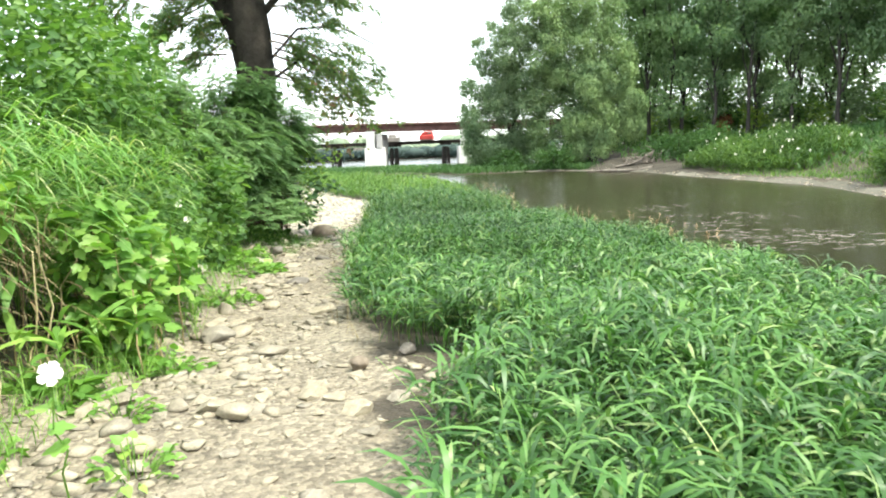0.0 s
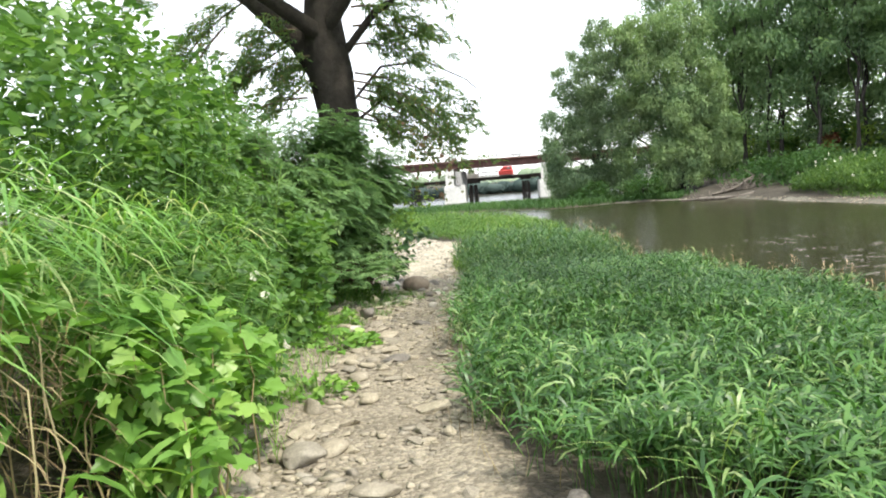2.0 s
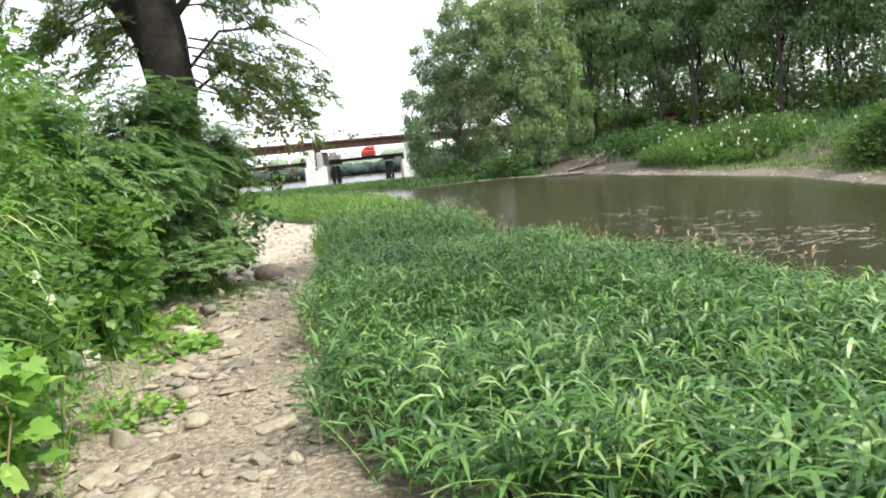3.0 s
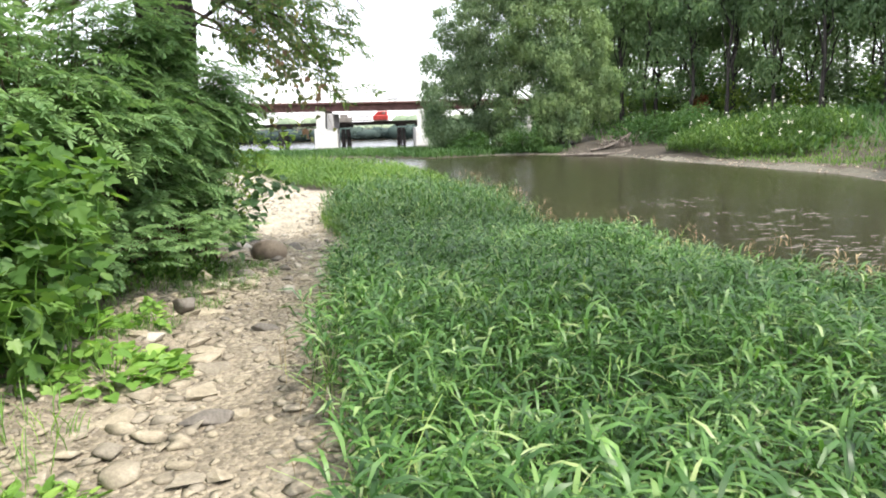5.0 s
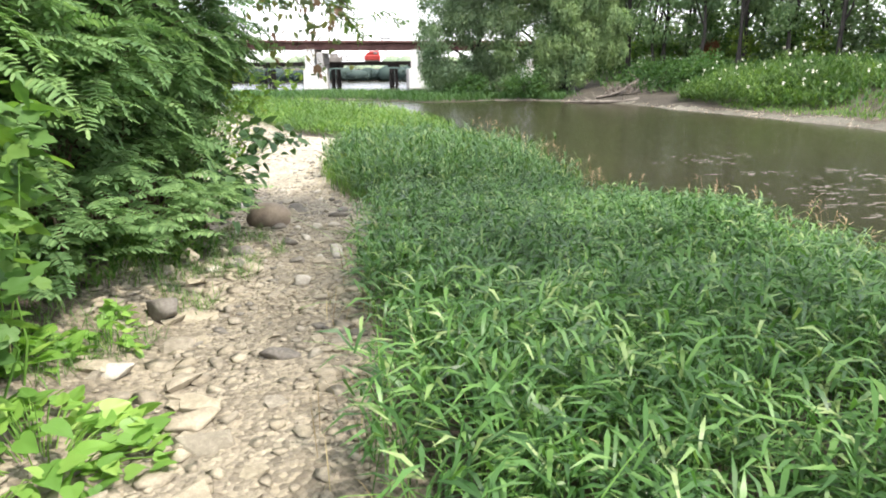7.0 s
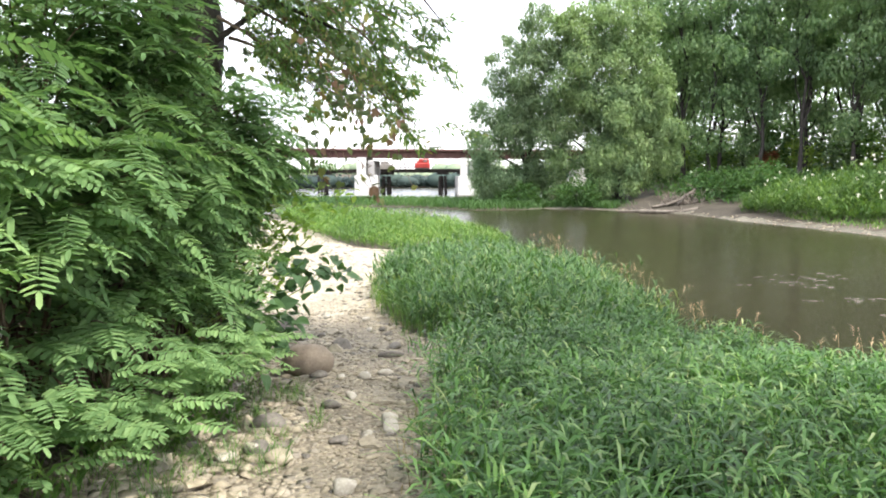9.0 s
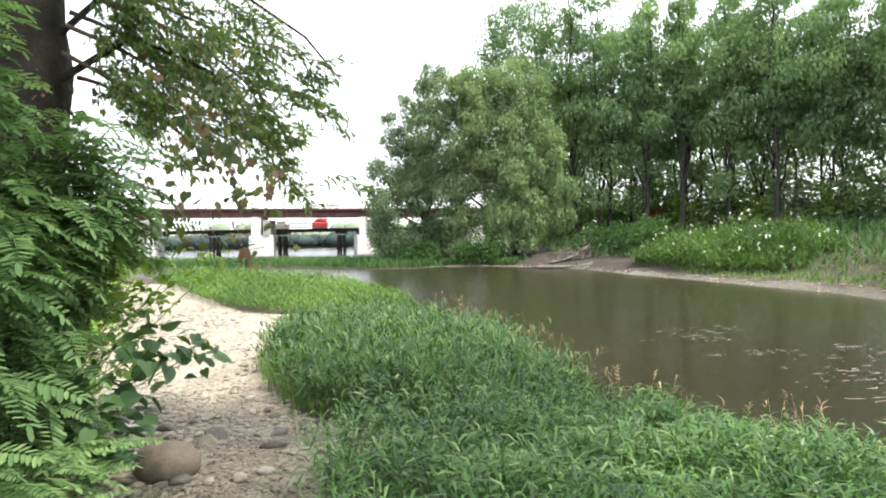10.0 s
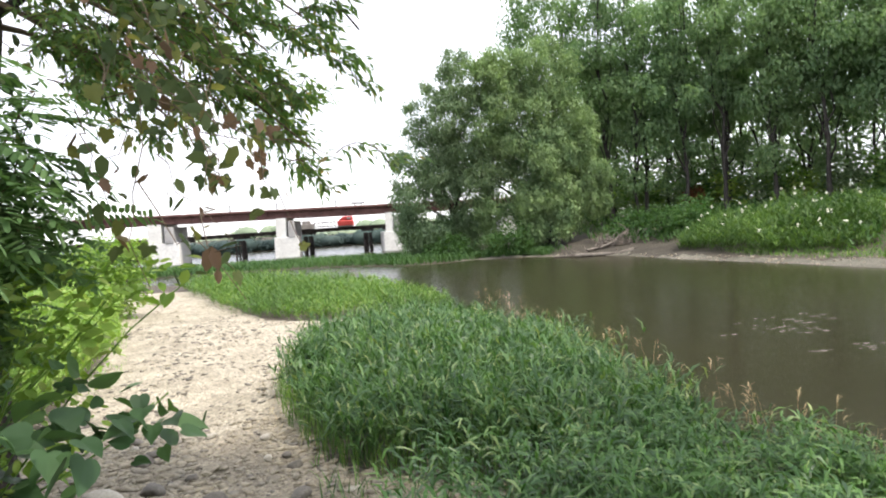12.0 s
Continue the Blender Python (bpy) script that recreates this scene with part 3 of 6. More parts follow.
def red_machine():
    z = 1.86
    m = thing("work_machine", "small bright red work machine parked on the timber trestle", "machine", at=(-8.4, BY + 7.8, z))
    bm = bmesh.new()
    box_bm(bm, (-9.95, BY + 6.9, z + 0.22), (-8.0, BY + 8.7, z + 0.95), 0.12)
    part("body", bm, M_RED, m, "bright red body")
    bm = bmesh.new()
    box_bm(bm, (-9.75, BY + 7.0, z + 0.95), (-8.1, BY + 8.5, z + 1.42), 0.1)
    for vt in bm.verts:
        if vt.co.z > z + 1.2 and vt.co.x < -9:
            vt.co.x += 0.4
    cab = part("cab", bm, M_RED, m, "red cab with sloping sides")
    bm = bmesh.new()
    box_bm(bm, (-8.75, BY + 6.97, z + 1.05), (-8.3, BY + 7.01, z + 1.3), 0.0)
    part("window", bm, M_STEEL, cab, "grey cab window")
    for y in (BY + 6.85, BY + 8.25):
        bm = bmesh.new()
        box_bm(bm, (-9.9, y, z), (-8.1, y + 0.4, z + 0.34), 0.12)
        part("track", bm, M_TIMBER, m, "black crawler track")
    bm = bmesh.new()
    box_bm(bm, (-14.6, BY + 7.2, z + 0.1), (-12.9, BY + 8.3, z + 0.75), 0.06)
    box_bm(bm, (-14.3, BY + 7.3, z + 0.75), (-13.3, BY + 8.2, z + 1.15), 0.05)
    part("engine_box", bm, M_DECK, m, "pale grey engine housing")
    bm = bmesh.new()
    for k in range(2):
        v = [(-12.9, BY + 7.5 + 0.4 * k, z + 0.75), (-10.1, BY + 7.5 + 0.4 * k, z + 0.95)]
        box_bm(bm, (v[0][0], v[0][1], v[0][2]), (v[1][0], v[0][1] + 0.12, v[0][2] + 0.14))
    for k in range(6):
        box_bm(bm, (-12.8 + 0.5 * k, BY + 7.5, z + 0.35), (-12.74 + 0.5 * k, BY + 8.0, z + 0.8))
    box_bm(bm, (-13.0, BY + 7.3, z + 0.25), (-10.1, BY + 8.2, z + 0.4))
    part("boom", bm, M_STEEL, m, "grey lattice boom")


road_bridge()
trestle()
red_machine()

# ---- trees ----


def crown(rng, lobes, count, leaf, flat=0.35, shell=0.55, droop=0.0, shape=DIAMOND, faces=DIAMOND_F, per=3, loose=1.0, hang=0.0, shingle=False):
    """Sprigs of leaves through ellipsoid lobes (cx, cy, cz, rx, ry, rz), thicker towards their skins."""
    lobes = np.asarray(lobes, float)
    area = lobes[:, 3] * lobes[:, 4] + lobes[:, 4] * lobes[:, 5] + lobes[:, 3] * lobes[:, 5]
    which = rng.choice(len(lobes), count, p=area / area.sum())
    u = rng.standard_normal((count, 3))
    u /= np.linalg.norm(u, axis=1, keepdims=True)
    r = shell + (1.06 - shell) * rng.random(count) ** 0.7
    bumpy = 1 + 0.16 * np.sin(u[:, 0] * 5 + which) * np.sin(u[:, 1] * 6 + 2 * which) + 0.12 * np.sin(u[:, 2] * 9 + which)
    L = lobes[which]
    p = L[:, :3] + u * L[:, 3:] * (r * bumpy)[:, None]
    p = np.repeat(p, per, 0) + rng.standard_normal((count * per, 3)) * leaf * 0.45
    p[:, 2] -= hang * np.tile(np.arange(per), count) * rng.uniform(0.5, 1.2, count * per)
    u = np.repeat(u, per, 0)
    az = np.arctan2(u[:, 1], u[:, 0]) + rng.normal(0, 0.9 * loose, len(p))
    lift = rng.normal(0.1, 0.45 * loose, len(p)) + flat * u[:, 2] - droop
    if shingle:
        lift = np.arcsin(np.clip(u[:, 2], -1, 1)) - 1.35 + rng.normal(0, 0.5 * loose, len(p))
    return stamps(shape, faces, p, az, rng.normal(0, 0.6 * loose, len(p)), leaf * rng.uniform(0.6, 1.25, len(p)), lift)


def knobs(rng, lobes, k=9, size=0.42):
    """Smaller lobes over the skins of larger ones, for a broken outline."""
    out = []
    for cx_, cy_, cz_, rx, ry, rz in lobes:
        for j in range(k):
            u = rng.standard_normal(3)
            u /= np.linalg.norm(u)
            s = size * rng.uniform(0.6, 1.25)
            d = rng.uniform(0.55, 0.95)
            out.append((cx_ + u[0] * rx * d, cy_ + u[1] * ry * d, cz_ + u[2] * rz * d, rx * s, ry * s, rz * s * 0.8))
    return out


def limbs_to(rng, base, top, radius, lobes, sides=8):
    """A tapered trunk and a limb to each lobe."""
    base, top = np.asarray(base, float), np.asarray(top, float)
    n = 9
    tr = curve_pts(base, top, n, 0, 0.012 * np.linalg.norm(top - base), rng)
    flare = np.array([1.5, 1.1] + [1.0] * (n - 2))
    rad = radius * np.linspace(1, 0.25, n) * flare
    pieces = [tube(tr, rad, sides, 1)]
    lobes = sorted(lobes, key=lambda q_: -q_[3])[:9]
    for cx_, cy_, cz_, *_r in lobes:
        t = np.clip((cz_ - base[2]) / max(top[2] - base[2], 0.1) - 0.28, 0.18, 0.85)
        k = t * (n - 1)
        i = int(k)
        st = tr[i] + (tr[min(i + 1, n - 1)] - tr[i]) * (k - i)
        r0 = radius * (1 - 0.75 * t) * 0.55
        pieces.append(tube(curve_pts(st, (cx_, cy_, cz_), 6, 0.05, 0.02 * abs(cz_ - st[2] + 1), rng), np.linspace(r0, r0 * 0.2, 6), max(5, sides - 2), 2))
    return pieces


def tree(name, label, base, top, radius, lobes, count, leaf, mat, bark=M_FARBARK, seed=0, group="", **kw):
    rng = np.random.default_rng(seed)
    t = thing(name, label, "tree", group, at=base)
    for k_, (v, f) in enumerate(limbs_to(rng, base, top, radius, lobes)):
        part_np("limb" if k_ else "trunk", v, f, bark, t, smooth=True)
    v, f = crown(rng, list(lobes) + knobs(rng, lobes), count, leaf, **kw)
    part_np("crown", v, f, mat, t)
    return t


def ground_at(x, y):
    return float(height(np.array([x]), np.array([y]))[0])


def round_lobes(rng, cx_, cy_, z0, z1, r, n):
    """Lobes that fill an uneven crown between two heights."""
    out = []
    for k in range(n):
        t = (k + 0.5) / n
        z = z0 + (z1 - z0) * t
        w = r * (0.55 + 0.75 * math.sin(math.pi * min(1, 0.25 + 0.75 * t)))
        a = 2.4 * k + rng.uniform(-0.4, 0.4)
        d = w * 0.5 * (0.4 + 0.6 * rng.random())
        s = w * rng.uniform(0.48, 0.68)
        out.append((cx_ + d * math.cos(a), cy_ + d * math.sin(a), z, s, s, s * rng.uniform(0.6, 0.85)))
    return out


def domes(rng, y, list_, lean=0.0):
    """Uneven lobes from (x, z, radius) triples set about one depth, the higher ones leaning out."""
    return [(x_, y + rng.uniform(-0.9, 0.9) - lean * (z_ - 6), z_, r_ * rng.uniform(1.0, 1.2), r_ * rng.uniform(0.9, 1.1), r_ * rng.uniform(0.95, 1.15)) for x_, z_, r_ in list_]


rng = np.random.default_rng(11)
# the pale trees on the point
tree("silver_maple", "tall silvery-green maple leaning over the far shore", (2.0, 61, ground_at(2.0, 61)), (2.6, 60.4, 12.4), 0.24,
     domes(rng, 59.4, [(-1.1, 3.3, 1.35), (-1.2, 6.0, 1.15), (-0.2, 8.4, 1.2), (1.1, 10.3, 1.15), (2.3, 12.2, 1.0), (3.1, 13.3, 0.6), (0.9, 4.5, 1.5), (1.9, 1.4, 1.45), (0.0, 1.1, 1.3), (1.6, 7.3, 1.45), (3.0, 10.0, 1.2),
                       (-1.8, 4.5, 0.6), (-0.7, 9.8, 0.5), (0.3, 11.2, 0.4), (2.0, 13.4, 0.4), (3.4, 4.4, 1.5), (3.3, 2.0, 1.4), (0.9, 5.6, 1.7), (1.9, 9.0, 1.5), (2.9, 6.6, 1.7), (-0.9, 0.6, 1.2), (0.6, 0.0, 1.1), (-1.2, 1.8, 1.0), (2.6, 0.0, 1.1)], 0.12), 21500, 0.21, M_MAPLE, seed=1, loose=0.75, hang=0.12, shingle=True)
tree("willow", "tall pale green willow rising behind the lower clump", (7.6, 60.6, ground_at(7.6, 60.6)), (8.6, 59.6, 12.8), 0.3,
     domes(rng, 58.8, [(9.0, 13.7, 0.8), (7.9, 12.6, 1.05), (10.3, 12.1, 1.1), (7.0, 10.7, 1.1), (4.6, 11.9, 0.95), (3.8, 10.6, 0.9), (5.4, 9.5, 1.35), (8.0, 9.1, 1.5), (9.8, 10.3, 1.15), (10.6, 8.5, 1.15), (6.0, 7.2, 1.35),
                       (3.9, 8.0, 1.25), (4.1, 5.2, 1.4), (6.6, 5.0, 1.25), (4.8, 2.5, 1.4), (6.7, 2.5, 1.1), (5.6, 11.4, 1.15), (6.5, 12.4, 0.9), (3.9, 12.1, 0.9), (5.2, 12.9, 0.7), (5.2, 6.4, 1.8), (7.4, 7.4, 1.9), (8.6, 10.8, 1.7), (5.8, 10.0, 1.6), (4.4, 0.2, 1.1)], 0.12), 23500, 0.215, M_WILLOW, seed=2, loose=0.7, hang=0.14, shingle=True)
tree("bottomland_tree", "tall dark green tree behind the pale willows", (11.6, 64, ground_at(11.6, 64)), (11.2, 63.4, 17.5), 0.26,
     domes(rng, 62.6, [(7.8, 16.4, 1.3), (8.5, 18.0, 1.5), (10.8, 16.3, 1.5), (12.6, 14.5, 1.5), (13.6, 11.9, 1.5), (14.0, 9.1, 1.4), (13.6, 6.2, 1.3), (13.4, 3.7, 1.1), (13.2, 16.9, 1.5), (7.6, 14.6, 0.9), (11.6, 11.8, 1.6),
                       (12.4, 8.6, 1.6), (12.6, 5.4, 1.5), (11.0, 19.0, 1.5), (13.0, 2.6, 1.3), (7.0, 13.2, 1.1), (9.2, 14.6, 1.5), (9.4, 11.6, 1.6)]), 10500, 0.28, M_DARKLEAF, seed=3, loose=0.8, per=2, shingle=True, group="trees along the far bank")
# the broad willow: overlapping skirts of hanging strands, each heavy at the top and ragged below
wl = np.random.default_rng(17)
skirts = []
for x_, z_, r_ in ((8.8, 7.3, 1.3), (10.6, 6.0, 1.4), (11.8, 4.7, 0.95), (9.0, 4.5, 1.5), (10.5, 3.4, 1.45), (11.7, 2.6, 0.9), (7.7, 2.7, 1.4), (9.5, 1.6, 1.15), (7.1, 1.0, 1.1), (8.4, 5.9, 1.25), (11.3, 7.0, 0.7)):
    yy = 58.2 + wl.uniform(-0.6, 0.6) - 0.12 * z_
    skirts.append((x_, yy, z_, r_ * 0.9, r_ * 0.85, r_ * 0.75))
    for j_ in range(7):
        a_ = wl.uniform(0, 6.28)
        skirts.append((x_ + 0.85 * r_ * math.cos(a_), yy - 0.4 + 0.5 * r_ * math.sin(a_), z_ + r_ * wl.uniform(-0.8, 0.5), r_ * wl.uniform(0.22, 0.4), r_ * 0.3, r_ * wl.uniform(0.35, 0.75)))
willow = thing("willow", "broad drooping willow clump, sunlit at the water's edge", "tree", at=(8.6, 58.6, ground_at(8.6, 58.6)))
for k_, (v, f) in enumerate(limbs_to(wl, (8.6, 58.6, ground_at(8.6, 58.6)), (9.2, 58.4, 6.0), 0.26, [q_[:6] for q_ in skirts[::8]])):
    part_np("limb" if k_ else "trunk", v, f, M_FARBARK, willow, smooth=True)
v, f = crown(wl, skirts, 12500, 0.23, loose=0.55, per=5, hang=0.15, shell=0.7, shingle=True)
part_np("crown", v, f, M_WILLOW, willow, "hanging strands of narrow pale leaves")

# the row of dark bottomland trees behind the weeds
row = [(13.8, 60.5), (15.4, 59.0), (16.8, 61.5), (18.2, 58.2), (19.6, 61), (20.8, 57), (22.3, 59.6), (23.6, 55.4), (25.0, 58), (26.2, 53.6), (27.6, 56.2), (28.6, 50.6),
       (30.0, 54), (30.6, 47.0), (32.4, 50), (32.6, 42.5), (34.6, 45), (34.5, 37), (36, 40), (36.5, 31), (37, 25)]
for k, (tx, ty) in enumerate(row):
    rr = np.random.default_rng(100 + k)
    gz_ = ground_at(tx, ty)
    hh = rr.uniform(17, 21)
    z0 = gz_ + rr.uniform(3.8, 7.5)
    lob = round_lobes(rr, tx, ty, z0, hh, rr.uniform(1.8, 2.6) + (0.5 if k > 8 else 0), 9)
    if k % 3 == 1:
        lob += [(tx + rr.uniform(-1, 1), ty - 0.5, gz_ + rr.uniform(2.2, 4.2), 1.2, 1.0, 0.8), (tx + rr.uniform(-1.5, 1.5), ty, gz_ + rr.uniform(3.5, 5.0), 1.0, 1.0, 0.7)]
    tree("bottomland_tree", "tall slender dark green tree with a bare lower trunk", (tx, ty, gz_), (tx + rr.uniform(-0.8, 0.8), ty, hh - 1), rr.uniform(0.10, 0.17), lob, 3500 + (1000 if k > 8 else 0), 0.315,
         M_DARKLEAF, seed=200 + k, group="trees along the far bank", loose=0.8, per=2, shingle=True)
for k in range(26):
    rr = np.random.default_rng(400 + k)
    t = k / 25
    tx, ty = 14.5 + 27 * t + rr.uniform(-1, 1), 70 - 34 * t ** 1.6 + rr.uniform(-1.5, 1.5)
    gz_ = ground_at(tx, ty)
    hh = rr.uniform(15, 20)
    lob = round_lobes(rr, tx, ty, gz_ + rr.uniform(3.8, 8.0), hh, rr.uniform(1.9, 2.6), 6)
    tree("bottomland_tree", "slender dark trunk in the rear row of far bank trees", (tx, ty, gz_), (tx + rr.uniform(-0.8, 0.8), ty, hh - 1), rr.uniform(0.08, 0.15), lob, 950, 0.38,
         M_DARKLEAF, seed=500 + k, group="trees along the far bank", loose=0.8, per=2, shingle=True)
rr = np.random.default_rng(33)
lob = []
for k in range(46):
    t = k / 45
    tx, ty = 11 + 40 * t, 80 - 30 * t ** 1.6
    for z in (1.5, 3.2, 5.0, 7.0):
        lob.append((tx + rr.uniform(-1, 1), ty + rr.uniform(-2, 2), ground_at(tx, ty) + z + rr.uniform(-1, 1), rr.uniform(1.0, 2.0), 1.5, rr.uniform(0.9, 1.7)))
v, f = crown(rr, lob, 12500, 0.62, per=2, loose=0.6, droop=0.3)
tagged(part_np("rear_woods", v, f, M_MAPLE), "hazy green woods behind the far bank trees", "woods", kind="stuff")
# low bushes between and behind the trunks
for k in range(34):
    rr = np.random.default_rng(700 + k)
    t = k / 33
    tx, ty = 13.4 + 26 * t + rr.uniform(-0.7, 0.7), 69 - 33 * t ** 1.5 + rr.uniform(-2.5, 3)
    g_ = ground_at(tx, ty)
    s = rr.uniform(0.8, 1.7)
    tree("bush", "green understorey bush among the far bank trunks", (tx, ty, g_), (tx, ty, g_ + 1.6 * s), 0.05,
         [(tx, ty, g_ + 0.8 * s, 1.4, 1.3, 0.9 * s), (tx + 0.9, ty + 0.3, g_ + 1.5 * s, 1.0, 1.0, 0.8 * s), (tx - 0.7, ty, g_ + 1.9 * s, 0.9, 0.9, 0.8 * s)], 330, 0.36,
         (M_WEED_B, M_DARKLEAF, M_YELLOW, M_DARKLEAF, M_MAPLE)[k % 5], seed=720 + k, group="understorey bushes")
# lower bushes at the foot of the pale trees, and by the gap
# the darker bar-grass green stands for shade from the overhanging trees
for k, (tx, ty, s) in enumerate([(13.2, 55.5, 1.1), (14.6, 54.0, 1.2), (5.2, 56.6, 1.2), (1.2, 58.2, 1.0), (15.8, 52.6, 1.1), (17.0, 54.2, 1.2)]):
    g_ = ground_at(tx, ty)
    tree("bush", "bush at the foot of the far bank, coloured dark for tree shade", (tx, ty, g_), (tx, ty, g_ + 1.4), 0.05,
         [(tx, ty, g_ + 0.5 * s, 1.4 * s, 1.2 * s, 0.8 * s), (tx + 0.5, ty, g_ + 1.0 * s, 1.0 * s, 1.0 * s, 0.7 * s)], 620, 0.24, M_BAR, seed=760 + k, group="bank bushes")

# withered bush among the far trunks
tx, ty = 19.6, 60.0
g_ = ground_at(tx, ty)
tree("bush", "rust-brown withered bush among the far bank trunks", (tx, ty, g_), (tx, ty, g_ + 1.4), 0.05,
     [(tx, ty, g_ + 1.0, 0.7, 0.6, 0.7), (tx + 0.4, ty, g_ + 1.7, 0.5, 0.5, 0.5)], 420, 0.22, M_RUSTLEAF, seed=791)
# sunlit bush on the near shore beyond the gravel
tx, ty = -11.3, 33.0
g_ = ground_at(tx, ty)
tree("bush", "sunlit olive-green bush beside the pale gravel", (tx, ty, g_), (tx, ty, g_ + 2.2), 0.07,
     [(tx, ty, g_ + 1.0, 1.3, 1.2, 1.0), (tx + 0.5, ty - 0.3, g_ + 1.9, 0.9, 0.9, 0.7), (tx - 1.0, ty + 0.4, g_ + 1.5, 1.1, 1.0, 0.9)], 2200, 0.16, M_YELLOW, seed=792)
# round bush at the river bend
tx, ty = 17.6, 29.0
g_ = ground_at(tx, ty)
tree("bush", "round green bush at the river bend", (tx, ty, g_), (tx, ty, g_ + 2.0), 0.06,
     [(tx, ty, g_ + 0.9, 1.5, 1.4, 1.0), (tx + 0.8, ty - 0.3, g_ + 1.8, 1.3, 1.2, 0.9), (tx + 2.0, ty - 0.8, g_ + 1.4, 1.5, 1.4, 1.3), (tx - 0.4, ty + 0.2, g_ + 1.5, 0.9, 0.9, 0.7)], 2600, 0.2, M_BANKWEED, seed=790)

# wooded shore far behind the bridges


def with_cores(leaves, lobes, scale=0.86):
    """Leaves with a rough solid body inside each lobe."""
    bm = bmesh.new()
    bmesh.ops.create_icosphere(bm, subdivisions=2, radius=scale)
    cv = np.array([tuple(v.co) for v in bm.verts])
    cf = np.array([[v.index for v in f.verts] for f in bm.faces])
    bm.free()
    lv, lf = leaves
    tri = np.concatenate([lf[:, [0, 1, 2]], lf[:, [0, 2, 3]]])
    return join([(lv, tri)] + [(np.array(q[:3]) + cv * np.array(q[3:]), cf) for q in lobes])


v_, f_ = [], []
rr = np.random.default_rng(31)
lob = []
for k in range(110):
    x = -95 + 1.75 * k
    y = float(np.interp(x, [-60, 0, 8, 40, 100], [122, 128, 135, 140, 142])) - 0.3 + rr.uniform(0, 2)
    h = rr.uniform(1.3, 2.0)
    lob.append((x, y, WATER + 0.55 + h * 0.35, rr.uniform(1.6, 2.6), 1.6, h * 0.8))
v, f = with_cores(crown(rr, lob, 9000, 0.5, per=2, loose=0.7, droop=0.3), lob)
fw = part_np("far_woods", v, f, M_SLATELEAF)
tagged(fw, "low dark wooded shore far beyond the bridges", "woods", kind="stuff")
# horizon trees; their haze is only the pale leaf colour
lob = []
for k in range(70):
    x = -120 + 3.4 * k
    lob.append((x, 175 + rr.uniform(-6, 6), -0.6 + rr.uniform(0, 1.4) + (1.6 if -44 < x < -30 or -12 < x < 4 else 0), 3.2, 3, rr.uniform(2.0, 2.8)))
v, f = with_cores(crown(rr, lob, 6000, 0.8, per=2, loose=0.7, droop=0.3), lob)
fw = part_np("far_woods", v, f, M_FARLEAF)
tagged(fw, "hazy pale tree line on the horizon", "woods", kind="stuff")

# ---- the leaning tree beside the path ----
TB = (-5.15, 16.15)
g_ = ground_at(*TB)
bank_tree = thing("bank_tree", "large dark-barked tree forking over the stony path", "tree", at=(*TB, g_))
rr = np.random.default_rng(5)
pieces = [tube([(-5.5, 16.2, g_ - 0.2), (-5.45, 16.2, g_ + 0.4), (-5.35, 16.2, 1.4), (-5.25, 16.2, 2.4), (-5.2, 16.2, 3.3), (-5.3, 16.2, 4.2), (-5.4, 16.2, 5.4), (-5.1, 16.0, 7.5), (-4.8, 15.6, 10)],
               [0.66, 0.52, 0.46, 0.455, 0.46, 0.5, 0.42, 0.3, 0.12], 18, 3)]
for pts, r0, r1 in (([(-5.3, 16.2, 4.1), (-5.9, 16.1, 5.0), (-6.9, 15.9, 6.0), (-8.2, 15.4, 7.0), (-9.6, 14.8, 7.6)], 0.34, 0.06),
                    ([(-5.1, 16.2, 4.5), (-4.2, 16.2, 5.4), (-3.0, 16.4, 6.1), (-1.6, 16.6, 6.6)], 0.09, 0.03),
                    ([(-5.0, 16.2, 3.45), (-4.2, 16.4, 4.3), (-3.3, 16.9, 4.4), (-2.5, 17.6, 4.0), (-2.1, 18.2, 3.6)], 0.035, 0.010),
                    ([(-5.0, 16.1, 3.0), (-4.1, 16.2, 3.6), (-3.4, 16.5, 3.3), (-2.9, 16.8, 2.7)], 0.04, 0.010),
                    # next three limbs: added out of view to carry the shading crown
                    ([(-5.2, 16.0, 5.2), (-3.6, 15.4, 6.8), (-1.2, 13.6, 7.7), (1.2, 11.0, 8.0), (2.8, 9.0, 8.1), (4.2, 7.8, 8.2)], 0.15, 0.04),
                    ([(-1.2, 13.6, 7.7), (-1.2, 11.6, 8.1), (-0.9, 9.6, 8.2)], 0.09, 0.03),
                    ([(-1.2, 13.6, 7.7), (1.4, 13.6, 7.9), (4.2, 13.8, 7.9)], 0.12, 0.04),
                    ([(-5.1, 16.4, 5.8), (-4.4, 17.6, 7.0), (-3.4, 18.6, 7.8)], 0.2, 0.05),
                    ([(-5.3, 16.1, 5.0), (-6.2, 14.2, 5.8), (-6.8, 11.6, 6.6)], 0.2, 0.05)):
    q = np.asarray(pts, float)
    pieces.append(tube(q, np.linspace(r0, r1, len(q)), 8, 4))
for k, (v, f) in enumerate(pieces):
    part_np("limb" if k else "trunk", v, f, M_BARK, bank_tree, "" if k else "dark furrowed trunk", smooth=True)
